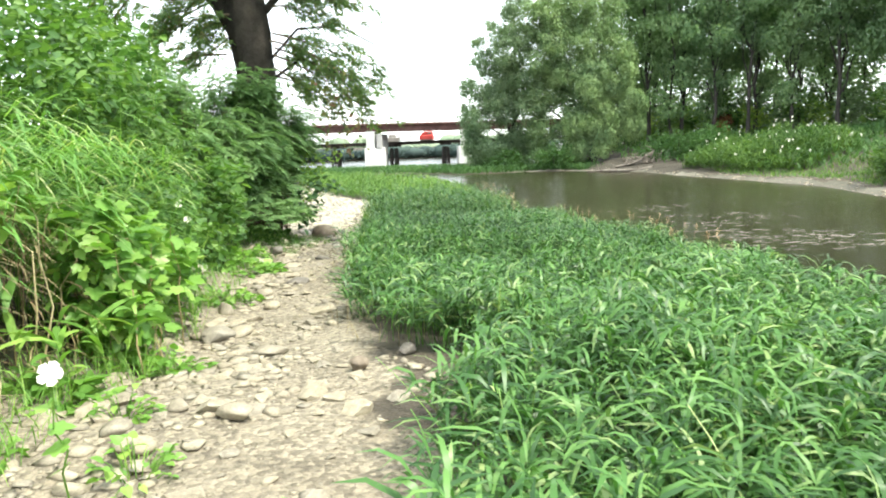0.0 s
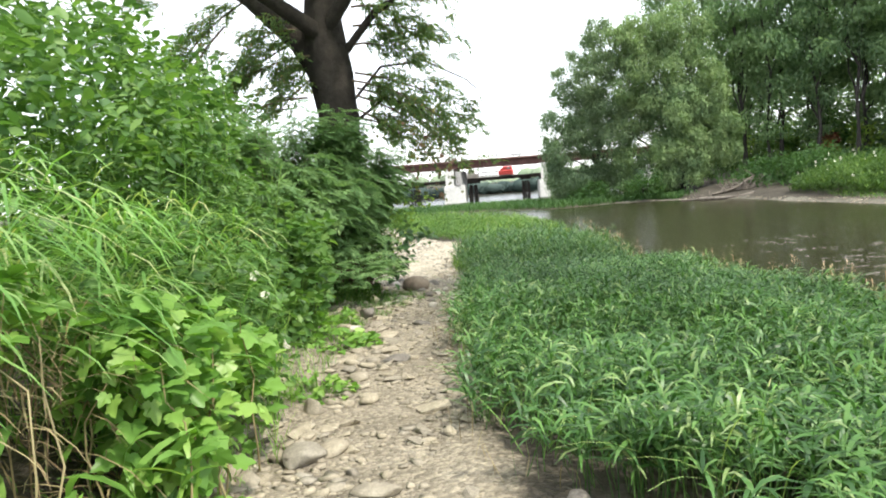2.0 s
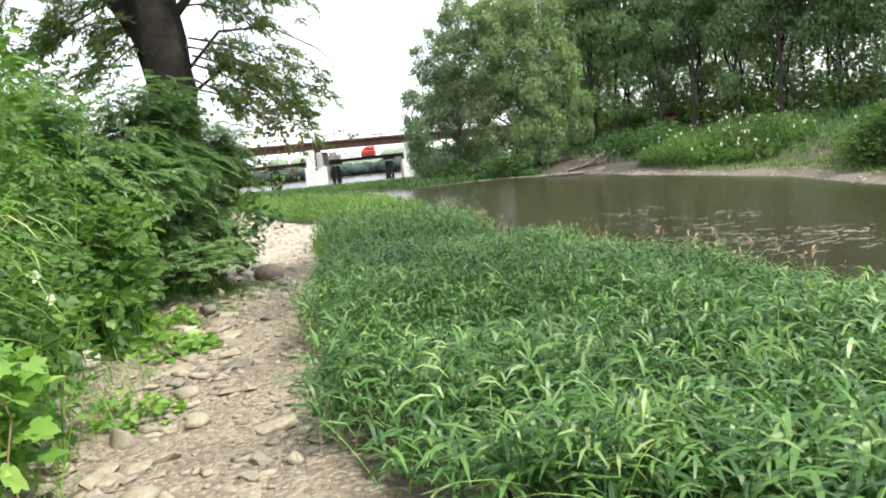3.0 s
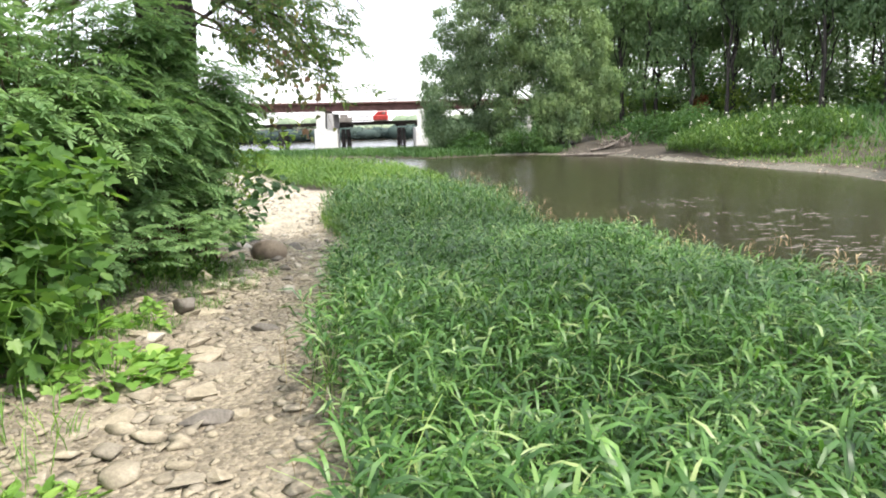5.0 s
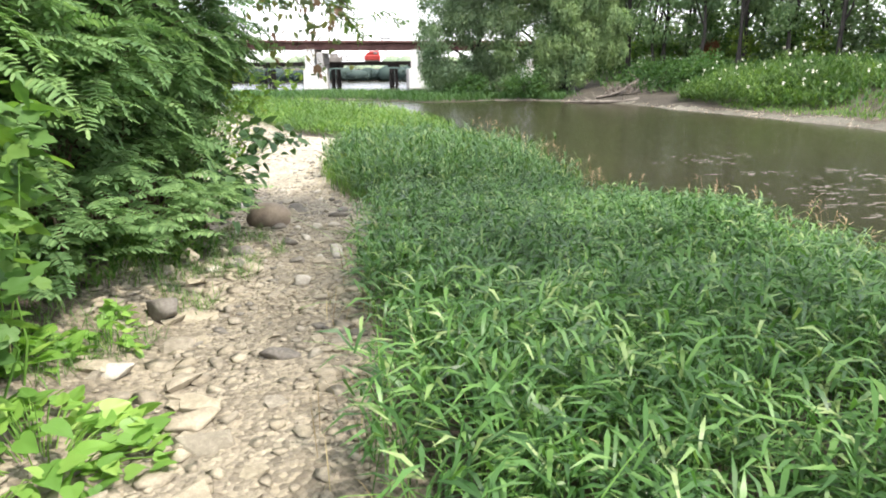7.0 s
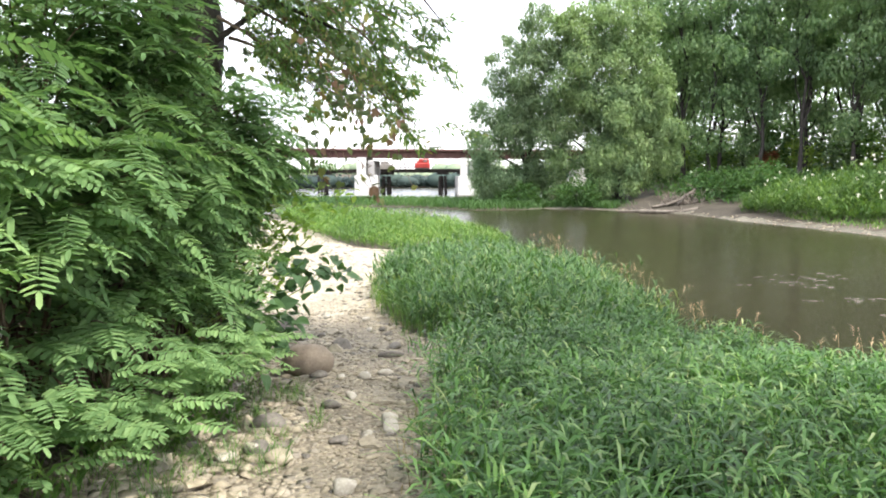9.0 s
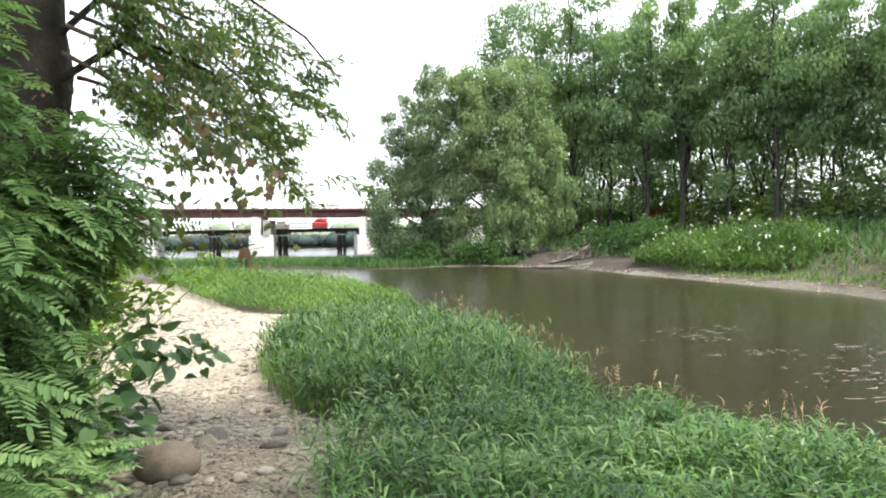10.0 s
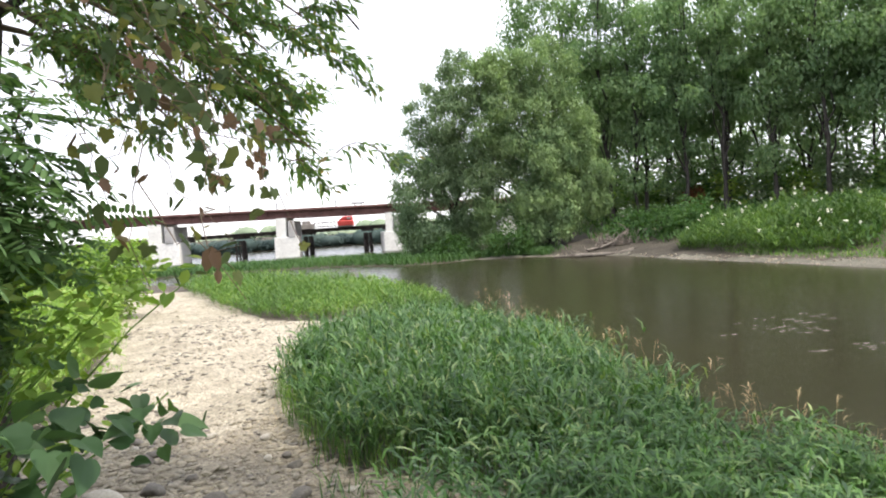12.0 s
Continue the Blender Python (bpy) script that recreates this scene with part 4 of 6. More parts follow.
# boughs that arch out from the trunk, sprays that droop from them, twigs with narrow leaves on the sprays
tw, lf_p, lf_a, lf_l = [], [], [], []
boughs = [([(-4.7, 16.2, 4.8), (-4.0, 16.3, 4.9), (-3.4, 16.4, 4.2)], 18), ([(-4.7, 16.2, 5.6), (-4.0, 16.3, 5.7), (-3.2, 16.4, 5.0)], 18), ([(-4.7, 16.3, 3.2), (-4.2, 16.4, 3.1), (-3.6, 16.5, 2.5)], 10), ([(-5.6, 16.2, 4.4), (-6.0, 16.0, 4.6), (-6.5, 15.8, 3.9)], 18),
          ([(-4.75, 16.2, 4.2), (-3.3, 16.3, 3.85), (-2.35, 16.3, 3.1)], 22), ([(-4.75, 16.2, 3.7), (-3.5, 16.4, 3.2), (-2.4, 16.4, 2.1)], 22), ([(-4.75, 16.1, 3.4), (-4.0, 16.0, 3.0), (-3.4, 15.9, 2.4)], 13),
          ([(-4.7, 16.2, 5.2), (-3.4, 16.3, 5.2), (-2.7, 16.4, 4.6)], 15), ([(-4.7, 16.2, 6.0), (-3.4, 16.4, 6.2), (-2.7, 16.5, 5.5)], 14), ([(-4.75, 16.0, 4.0), (-3.5, 15.7, 3.7), (-2.65, 15.9, 2.8)], 17),
          ([(-4.8, 16.4, 3.9), (-3.8, 16.9, 3.6), (-2.9, 17.4, 2.7)], 20),
          ([(-5.9, 16.1, 5.0), (-6.8, 15.7, 4.7), (-7.4, 15.3, 3.7)], 16), ([(-6.9, 15.9, 6.0), (-7.9, 15.4, 5.4), (-8.5, 15.0, 4.2)], 26), ([(-5.6, 16.0, 4.2), (-6.2, 15.6, 3.7), (-6.7, 15.2, 2.9)], 11),
          ([(-5.7, 15.7, 3.7), (-6.5, 15.0, 3.7), (-7.2, 14.6, 3.0)], 11), ([(-5.6, 15.8, 4.6), (-6.4, 15.2, 4.5), (-7.0, 14.8, 3.9)], 18),
          ([(-8.2, 15.4, 7.0), (-9.0, 14.9, 6.2), (-9.6, 14.6, 4.9)], 22), ([(-7.4, 15.6, 5.4), (-8.2, 15.0, 4.4), (-8.6, 14.7, 3.2)], 22), ([(-5.9, 15.9, 5.2), (-6.3, 15.4, 5.2), (-6.9, 15.0, 4.6)], 16)]
for pts_, n_spray in boughs:
    p0, p1, p2 = (np.array(p_, float) for p_ in pts_)
    u = np.linspace(0, 1, 10)[:, None]
    arc = (1 - u) ** 2 * p0 + 2 * u * (1 - u) * p1 + u ** 2 * p2
    tw.append(tube(arc, np.linspace(0.026, 0.006, 10), 6))
    n_spray = int(n_spray * 1.35)
    for k in range(n_spray):
        qb_ = 0.08 + 0.92 * (k + rr.random()) / n_spray
        i = min(int(qb_ * 9), 8)
        st = arc[i] + (arc[i + 1] - arc[i]) * (qb_ * 9 - i) + rr.normal(0, 0.14, 3) * (qb_ > 0.2)
        way = arc[i + 1] - arc[i]
        way = way / np.linalg.norm(way)
        head = math.atan2(way[1], way[0]) + (-1) ** k * rr.uniform(0.2, 1.3)
        ln = rr.uniform(0.35, 0.75) * (1.15 - 0.35 * qb_)
        e0_, e1_ = rr.normal(0.2, 0.45), rr.uniform(-1.45, -0.3)
        sp = [st]
        for j in range(6):
            e_ = e0_ + (e1_ - e0_) * j / 5
            sp.append(sp[-1] + ln / 6 * np.array([math.cos(e_) * math.cos(head), math.cos(e_) * math.sin(head), math.sin(e_)]))
        sp = np.array(sp)
        tw.append(tube(sp, np.linspace(0.006, 0.0025, 7), 4))
        for j in range(10):
            qs = 0.12 + 0.88 * j / 9
            i = min(int(qs * 6), 5)
            s_ = sp[i] + (sp[i + 1] - sp[i]) * (qs * 6 - i)
            a_ = head + (-1) ** j * rr.uniform(0.3, 1.0) * (1.1 - 0.7 * qs) + rr.normal(0, 0.2)
            te, tl = rr.normal(-0.35, 0.4), rr.uniform(0.13, 0.30)
            e_ = s_ + tl * np.array([math.cos(te) * math.cos(a_), math.cos(te) * math.sin(a_), math.sin(te)])
            pts = curve_pts(s_, e_, 4, 0.02, 0.008, rr)
            tw.append(tube(pts[::3], [0.003, 0.0015], 3))
            m = 8
            tt = np.linspace(0.25, 2.98, m)
            ii = np.minimum(tt.astype(int), 2)
            lf_p.append(pts[ii] + (pts[ii + 1] - pts[ii]) * (tt - ii)[:, None])
            lf_a.append(a_ + np.tile([-0.7, 0.7], m // 2) + rr.normal(0, 0.3, m))
            lf_l.append(te * 0.6 + rr.normal(-0.35, 0.35, m))
v, f = join([(vv, np.concatenate([ff_[:, [0, 1, 2]], ff_[:, [0, 2, 3]]])) for vv, ff_ in tw])
tagged(part_np("twig_mass", v, f, M_TWIG, bank_tree, "thin drooping twigs"), kind="stuff")
P, A, E_ = np.concatenate(lf_p), np.concatenate(lf_a), np.concatenate(lf_l)
v, f = stamps(SPRAY_LEAF, DIAMOND_F, P, A, rr.normal(0, 0.6, len(P)), rr.uniform(0.06, 0.125, len(P)), E_)
part_np("foliage", v, f, M_TREELEAF, bank_tree, "narrow hanging leaves, some yellowing")
# overhead lobes out of view, placed to shade path, shrub and grass bed
lob = [(-1.8, 15.3, 8.6, 2.4, 2.2, 1.2), (0.6, 14.2, 7.8, 2.2, 2.0, 1.0), (2.4, 11.8, 8.0, 2.0, 1.8, 0.9), (-5.6, 13.6, 7.4, 2.4, 2.2, 1.2), (-8.0, 14.9, 7.6, 2.2, 2.0, 1.2),
       (4.4, 13.8, 7.8, 2.0, 1.8, 0.9), (3.3, 9.0, 8.2, 1.8, 1.7, 0.9), (4.4, 7.6, 8.3, 2.1, 1.8, 0.9), (-1.1, 11.6, 8.3, 1.7, 1.6, 0.8), (-0.9, 9.8, 8.2, 1.0, 1.0, 0.6), (-4.9, 15.6, 10.6, 2.0, 2.0, 1.2)]
v, f = crown(rr, lob, 5800, 0.185, per=4, shell=0.15)
part_np("crown", v, f, M_TREELEAF, bank_tree, "high leafy crown added out of view for shade")

# ivy that climbs the trunk
ivy = thing("ivy", "dark broad-leaved ivy climbing the tree trunk", "ivy", at=(-5.0, 15.7, ground_at(-5.0, 15.7)))
ri = np.random.default_rng(19)
tw, P, A = [], [], []
for k in range(16):
    a0, a1, zt = ri.uniform(-2.6, 0.4), ri.uniform(-2.4, 0.3), ri.uniform(1.9, 3.0)
    u = np.linspace(0, 1, 12)
    a_, z_ = a0 + (a1 - a0) * u + 0.15 * np.sin(9 * u + k), g_ - 0.05 + (zt - g_) * u
    r_ = np.interp(z_, [g_, g_ + 0.4, 1.4, 4.0], [0.62, 0.53, 0.49, 0.5])
    c_ = np.interp(z_, [g_, 1.4, 3.3], [-5.5, -5.35, -5.2])
    pts = np.stack([c_ + r_ * np.cos(a_), 16.2 + r_ * np.sin(a_), z_], 1)
    tw.append(tube(pts, np.linspace(0.012, 0.004, 12), 4))
    i = ri.integers(4, 12, 26)
    out = np.stack([np.cos(a_[i]), np.sin(a_[i]), np.zeros(26)], 1)
    P.append(pts[i] + out * ri.uniform(0.02, 0.14, 26)[:, None] + ri.normal(0, 0.07, (26, 3)))
    A.append(a_[i] + ri.normal(0, 0.6, 26))
v, f = join(tw)
tagged(part_np("stem_mass", v, f, M_TWIG, ivy), kind="stuff")
P, A = np.concatenate(P), np.concatenate(A)
v, f = stamps(HEART, HEART_F, P, A, ri.normal(0, 0.5, len(P)), ri.uniform(0.08, 0.15, len(P)), ri.normal(-0.7, 0.4, len(P)))
part_np("leaves", v, f, M_SHADELEAF, ivy, "dark heart-shaped leaves")

# vine with withered broad leaves hanging from the tree
vine = thing("hanging_vine", "hanging vine with withered brown and green leaves on the tree", "vine", at=(-3.2, 14.8, 2.8))
tw, P, A = [], [], []
rv = np.random.default_rng(9)
for k in range(42):
    c = np.array([(-3.05, 14.8, 2.75), (-2.95, 14.6, 2.45), (-3.3, 14.9, 2.95), (-3.2, 14.6, 2.35), (-4.2, 15.8, 3.1), (-2.9, 14.3, 2.0)][k % 6])
    s = c + rv.normal(0, 1, 3) * ((0.3, 0.2, 0.4) if k % 6 == 4 else (0.15, 0.18, 0.22))
    e = s + np.array([0.2 + rv.normal(0, 0.25), -0.1 + rv.normal(0, 0.2), -rv.uniform(0.2, 0.65)])
    pts = curve_pts(s, e, 6, 0.0, 0.04, rv)
    tw.append(tube(pts, np.linspace(0.004, 0.002, 6), 4))
    m = 7
    i = rv.integers(0, 6, m)
    P.append(pts[i] + rv.normal(0, 0.05, (m, 3)))
    A.append(rv.uniform(0, 6.28, m))
v, f = join(tw)
tagged(part_np("stem_mass", v, f, M_TWIG, vine), kind="stuff")
P, A = np.concatenate(P), np.concatenate(A)
k_ = len(P) // 2
v, f = stamps(LOBED, LOBED_F, P[:k_], A[:k_], rv.normal(0, 0.9, k_), rv.uniform(0.05, 0.11, k_), rv.normal(-0.8, 0.7, k_))
part_np("leaves", v, f, M_BROWNLEAF, vine, "withered brown lobed leaves")
P, A = P[k_:], A[k_:]
v, f = stamps(DIAMOND_6, DIAMOND_6F, P, A, rv.normal(0, 0.9, len(P)), rv.uniform(0.06, 0.12, len(P)), rv.normal(-0.7, 0.7, len(P)))
part_np("leaves", v, f, M_BROWNLEAF, vine, "withered brown and yellow-green broad leaves")

# ---- grasses and weeds ----


def scatter(rng, n, x0, x1, y0, y1, keep):
    x, y = rng.uniform(x0, x1, n), rng.uniform(y0, y1, n)
    k = keep(x, y)
    return x[k], y[k]


def leafy_stems(rng, x, y, h, leaves, length, width, lean=0.25, n=3, low=0.25, up=(0.5, 1.1), down=(-0.9, 0.1), crest=0.3):
    """Upright stems with long leaves set along them."""
    N = len(x)
    z = height(x, y)
    base = np.stack([x, y, z], 1)
    az = rng.uniform(0, 2 * math.pi, N)
    el = np.pi / 2 - np.abs(rng.normal(0, lean, N))
    tip_e = el - rng.uniform(0, 0.5, N)
    out = [blades(base, az, el, tip_e, h, 0.007, 2, rng.uniform(0, 3, N), prof=[1, 0.8, 0.5])]
    t = rng.uniform(low, 1.0, (N, leaves))
    t[:, 0] = 1.0
    em = el[:, None] + (tip_e - el)[:, None] * t * 0.5
    q = base[:, None] + (h[:, None] * t)[..., None] * np.stack([np.cos(em) * np.cos(az)[:, None], np.cos(em) * np.sin(az)[:, None], np.sin(em)], -1)
    a = az[:, None] + rng.uniform(0, 2 * math.pi, (N, leaves))
    e0, e1 = rng.uniform(*up, (N, leaves)), rng.uniform(*down, (N, leaves))
    e0[:, 0] += crest
    L = rng.uniform(0.6, 1.2, (N, leaves)) * length * (0.75 + 0.5 * np.sin(np.pi * t * 0.8))
    out.append(blades(q.reshape(-1, 3), a.ravel(), e0.ravel(), e1.ravel(), L.ravel(), np.repeat(rng.uniform(0.75, 1.2, N), leaves) * width, n, rng.normal(0, 0.35, N * leaves)))
    return join(out)


def left_edge(x, y):
    return np.interp(y, EDGE_LY, EDGE_LX) - x


def right_bank(x, y):
    xr = np.interp(y, EDGE_RY, EDGE_RX)
    return x - xr - 0.28 * (lattice(8, x, y, 0.8) - 0.5)


# the broad bed of river grass
rng = np.random.default_rng(21)


def keep_bed(x, y):
    e = right_bank(x, y)
    notch = inside([(-3.0, 15.4), (-3.4, 20), (-1.3, 18.7), (0.2, 17), (0.1, 16.3), (-0.9, 16.2), (-1.7, 15.2)], x, y) < 0.15 * lattice(20, x, y, 0.5)
    tuft = np.clip(2.3 * lattice(22, x, y, 0.33) - 0.3, 0.08, 1)
    return (e > 0.05 - np.interp(y, [2.4, 3.4, 5.2, 6], [0, 0.12, 0.12, 0])) & (inside(NEAR, x, y) > 0.12) & (y < 16.6) & notch & (rng.random(len(x)) < np.clip(0.45 + e, 0, 1) * tuft)


x, y = scatter(rng, 25500, -2.6, 3.8, 0.9, 18.6, keep_bed)
e = right_bank(x, y)
h = (0.24 + 0.26 * lattice(12, x, y, 1.1) + 0.18 * rng.random(len(x))) * np.clip(0.9 + e * 0.5, 0.85, 1)
h = (h + 0.10 * lattice(22, x, y, 0.33)) * np.interp(y, [10, 14, 18], [1, 1.05, 1.15])
near = y < 7.0
v, f = join([leafy_stems(rng, x[near], y[near], h[near], 8, 0.205, 0.0205, n=3, low=0.38, up=(0.25, 1.15), down=(-1.4, -0.3), crest=0.2),
             leafy_stems(rng, x[~near], y[~near], h[~near], 8, 0.17, 0.0195, n=2, low=0.35, up=(0.1, 1.0), down=(-1.3, -0.3), crest=0.1)])
ob = part_np("river_grass", v, f, M_WEED)
tagged(ob, "dense bed of lush green broad-bladed river grass", "grass", kind="stuff")

# the darker mound beyond it
MOUND = [(-3.0, 18.8), (-2.5, 17.5), (-2.1, 17.05), (-1.5, 16.75), (-0.4, 16.5), (0.95, 16.5), (1.0, 20.5), (0.6, 24), (-0.3, 27), (-1.4, 28.2), (-2.9, 27.4), (-3.75, 24.5), (-3.55, 20.6)]
x, y = scatter(rng, 15000, -4.3, 2, 16.4, 29, lambda x, y: (inside(MOUND, x, y) + 0.25 * (lattice(9, x, y, 0.7) - 0.5) > 0) & (rng.random(len(x)) < np.clip(2.4 * lattice(36, x, y, 0.42) - 0.3, 0.1, 1)))
dm = inside(MOUND, x, y)
h = (0.26 + 0.22 * np.clip(dm / 1.2, 0, 1) ** 0.9 + 0.24 * rng.random(len(x)) ** 2 + 0.22 * (lattice(26, x, y, 0.7) - 0.5)) * np.interp(y, [16.7, 19.5, 24, 28], [1.5, 1.5, 1.1, 0.8]) * (0.62 + 0.7 * lattice(36, x, y, 0.42))
v, f = leafy_stems(rng, x, y, h, 7, 0.20, 0.026, lean=0.32, n=2)
ob = part_np("river_grass", v, f, M_MOUND)
tagged(ob, "rounded mound of dark green narrow-leaved river plants", "grass", kind="stuff")
# the bed and the bank go on behind
x, y = scatter(rng, 2600, 0, 3.6, -14, 1.0, lambda x, y: (right_bank(x, y) > 0.05) & (inside(NEAR, x, y) > 0.12))
v, f = leafy_stems(rng, x, y, rng.uniform(0.3, 0.6, len(x)), 5, 0.22, 0.03, n=1)
ob = part_np("river_grass", v, f, M_WEED)
tagged(ob, "lush green river grass along the path", "grass", kind="stuff")
x, y = scatter(rng, 16000, -26, -1.2, -14, 30, lambda x, y: (left_edge(x, y) > 0.3) & ((y < 0.9) | (left_edge(x, y) > 3)))
n = len(x)
v, f = blades(np.stack([x, y, height(x, y)], 1), rng.uniform(0, 6.28, n), rng.uniform(0.8, 1.5, n), rng.uniform(-0.3, 0.9, n), rng.uniform(0.4, 0.9, n), 0.05, 2)
ob = part_np("bank_grass", v, f, M_WEED_B)
tagged(ob, "rough green grass covering the bank", "grass", kind="stuff")
# seed stalks that stand out of the bed
x, y = scatter(rng, 1100, -4, 3.5, 0, 28, lambda x, y: (right_bank(x, y) > 0.2) & (inside(NEAR, x, y) > 0.1))
z = height(x, y)
n = len(x)
hs = rng.uniform(0.42, 0.66, n)
az = rng.uniform(0, 6.28, n)
s1 = blades(np.stack([x, y, z], 1), az, 1.45, 0.9, hs, 0.005, 2, prof=[1, 0.8, 0.6])
tipx = np.stack([x + 0.28 * hs * np.cos(az), y + 0.28 * hs * np.sin(az), z + 0.92 * hs], 1)
rep = np.repeat(tipx, 4, 0) + rng.normal(0, 0.012, (n * 4, 3))
s2 = blades(rep, np.repeat(az, 4) + rng.normal(0, 0.6, n * 4), rng.uniform(0.3, 1.2, n * 4), rng.uniform(-0.6, 0.3, n * 4), rng.uniform(0.04, 0.10, n * 4), 0.008, 2)
lx, ly = scatter(rng, 2600, -2.2, 3.2, 1, 14, lambda x, y: (right_bank(x, y) > 0.05) & (inside(NEAR, x, y) > 0.2))
m = len(lx)
s3 = blades(np.stack([lx, ly, height(lx, ly) + 0.12], 1), rng.uniform(0, 6.28, m), rng.uniform(0.7, 1.25, m), rng.uniform(-0.5, 0.5, m), rng.uniform(0.35, 0.75, m), 0.006, 5, prof=[1, 1, 1, 0.9, 0.8, 0.6])
v, f = join([s1, s2, s3])
ob = part_np("seed_stalks", v, f, M_REED)
tagged(ob, "pale seed stalks standing out of the river grass", "grass", kind="stuff")

# tan seed heads on the grass along the water
x, y = scatter(rng, 9000, -0.6, 3.9, 7.5, 26, lambda x, y: (inside(NEAR, x, y) > 0.15) & (inside(NEAR, x, y) < 0.55 + 0.5 * lattice(37, x, y, 0.8)))
x, y = x[:260], y[:260]
n = len(x)
z = height(x, y)
hs = rng.uniform(0.45, 0.85, n) * np.interp(y, [16.5, 18], [1, 1.25])
az = rng.uniform(0, 6.28, n)
s1 = blades(np.stack([x, y, z], 1), az, 1.5, 1.1, hs, 0.005, 2, prof=[1, 0.8, 0.6])
top = np.stack([x + 0.2 * hs * np.cos(az), y + 0.2 * hs * np.sin(az), z + 0.96 * hs], 1)
s2 = blades(np.repeat(top, 5, 0) - np.tile(np.array([0, 0, 0.02])[None] * np.arange(5)[:, None], (n, 1)), np.repeat(az, 5) + rng.normal(0, 0.7, n * 5), rng.uniform(0.2, 1.2, n * 5), rng.uniform(-1.0, 0.0, n * 5), rng.uniform(0.05, 0.11, n * 5), 0.010, 2)
v, f = join([s1, s2])
ob = part_np("seed_stalks", v, f, M_DEAD)
tagged(ob, "tan drooping seed heads on grass by the water", "grass", kind="stuff")

# bright grass bank beyond the gravel
CLUMP = [(-6.8, 31.6), (-5.2, 29.6), (-2.6, 28.8), (-0.2, 30.2), (-1.0, 32.8), (-3.4, 37.4), (-7, 42.2), (-11, 46), (-13, 45), (-10.5, 39.5)]
x, y = scatter(rng, 12000, -13.5, 1, 28, 47, lambda x, y: inside(CLUMP, x, y) + 0.5 * (lattice(10, x, y, 0.9) - 0.5) > 0)
n = len(x)
h = (0.34 + 0.3 * rng.random(n) + 0.2 * (lattice(33, x, y, 1.1) - 0.4) + np.interp(y, [31, 36], [0, 0.25])) * (0.6 + 0.4 * np.clip(inside(CLUMP, x, y) / 0.8, 0, 1))
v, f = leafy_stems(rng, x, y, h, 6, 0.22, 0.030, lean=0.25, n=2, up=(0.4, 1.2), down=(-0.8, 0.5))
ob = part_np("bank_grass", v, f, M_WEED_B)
tagged(ob, "bright sunlit grass bank beside the gravel", "grass", kind="stuff")

x, y = scatter(rng, 26000, -18, -5.5, 17.5, 42, lambda x, y: (left_edge(x, y) > 0.25 + 0.7 * lattice(23, x, y, 1.3)) & (left_edge(x, y) < 5))
n = len(x)
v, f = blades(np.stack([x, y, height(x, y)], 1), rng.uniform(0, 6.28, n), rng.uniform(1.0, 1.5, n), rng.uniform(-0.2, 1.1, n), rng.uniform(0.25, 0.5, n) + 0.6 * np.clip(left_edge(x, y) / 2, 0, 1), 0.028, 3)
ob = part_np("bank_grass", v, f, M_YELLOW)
tagged(ob, "tall sunlit yellow-green grass left of the gravel", "grass", kind="stuff")

# low grass on the bar in the river and on the far bank's foot
x, y = scatter(rng, 38000, -38, 5, 53.5, 69.5, lambda x, y: inside(BAR, x, y) + 0.5 * (lattice(11, x, y, 1.2) - 0.5) > 0)
n = len(x)
v, f = blades(np.stack([x, y, height(x, y)], 1), rng.uniform(0, 6.28, n), rng.uniform(0.9, 1.5, n), rng.uniform(-0.4, 0.8, n), rng.uniform(0.35, 0.8, n), 0.055, 2)
ob = part_np("bar_grass", v, f, M_BAR)
tagged(ob, "low dark grass on a bar across the river", "grass", kind="stuff")
x, y = scatter(rng, 16000, 2, 12.5, 54.5, 60, lambda x, y: (inside(FAR, x, y) > 0.3) & (x < 7.5 + rng.normal(0, 0.6, len(x))))
n = len(x)
v, f = blades(np.stack([x, y, height(x, y)], 1), rng.uniform(0, 6.28, n), rng.uniform(1.1, 1.5, n), rng.uniform(0.1, 1.1, n), rng.uniform(0.25, 0.6, n), 0.05, 2)
ob = part_np("bar_grass", v, f, M_BAR)
tagged(ob, "dark grass at the foot of the far bank", "grass", kind="stuff")

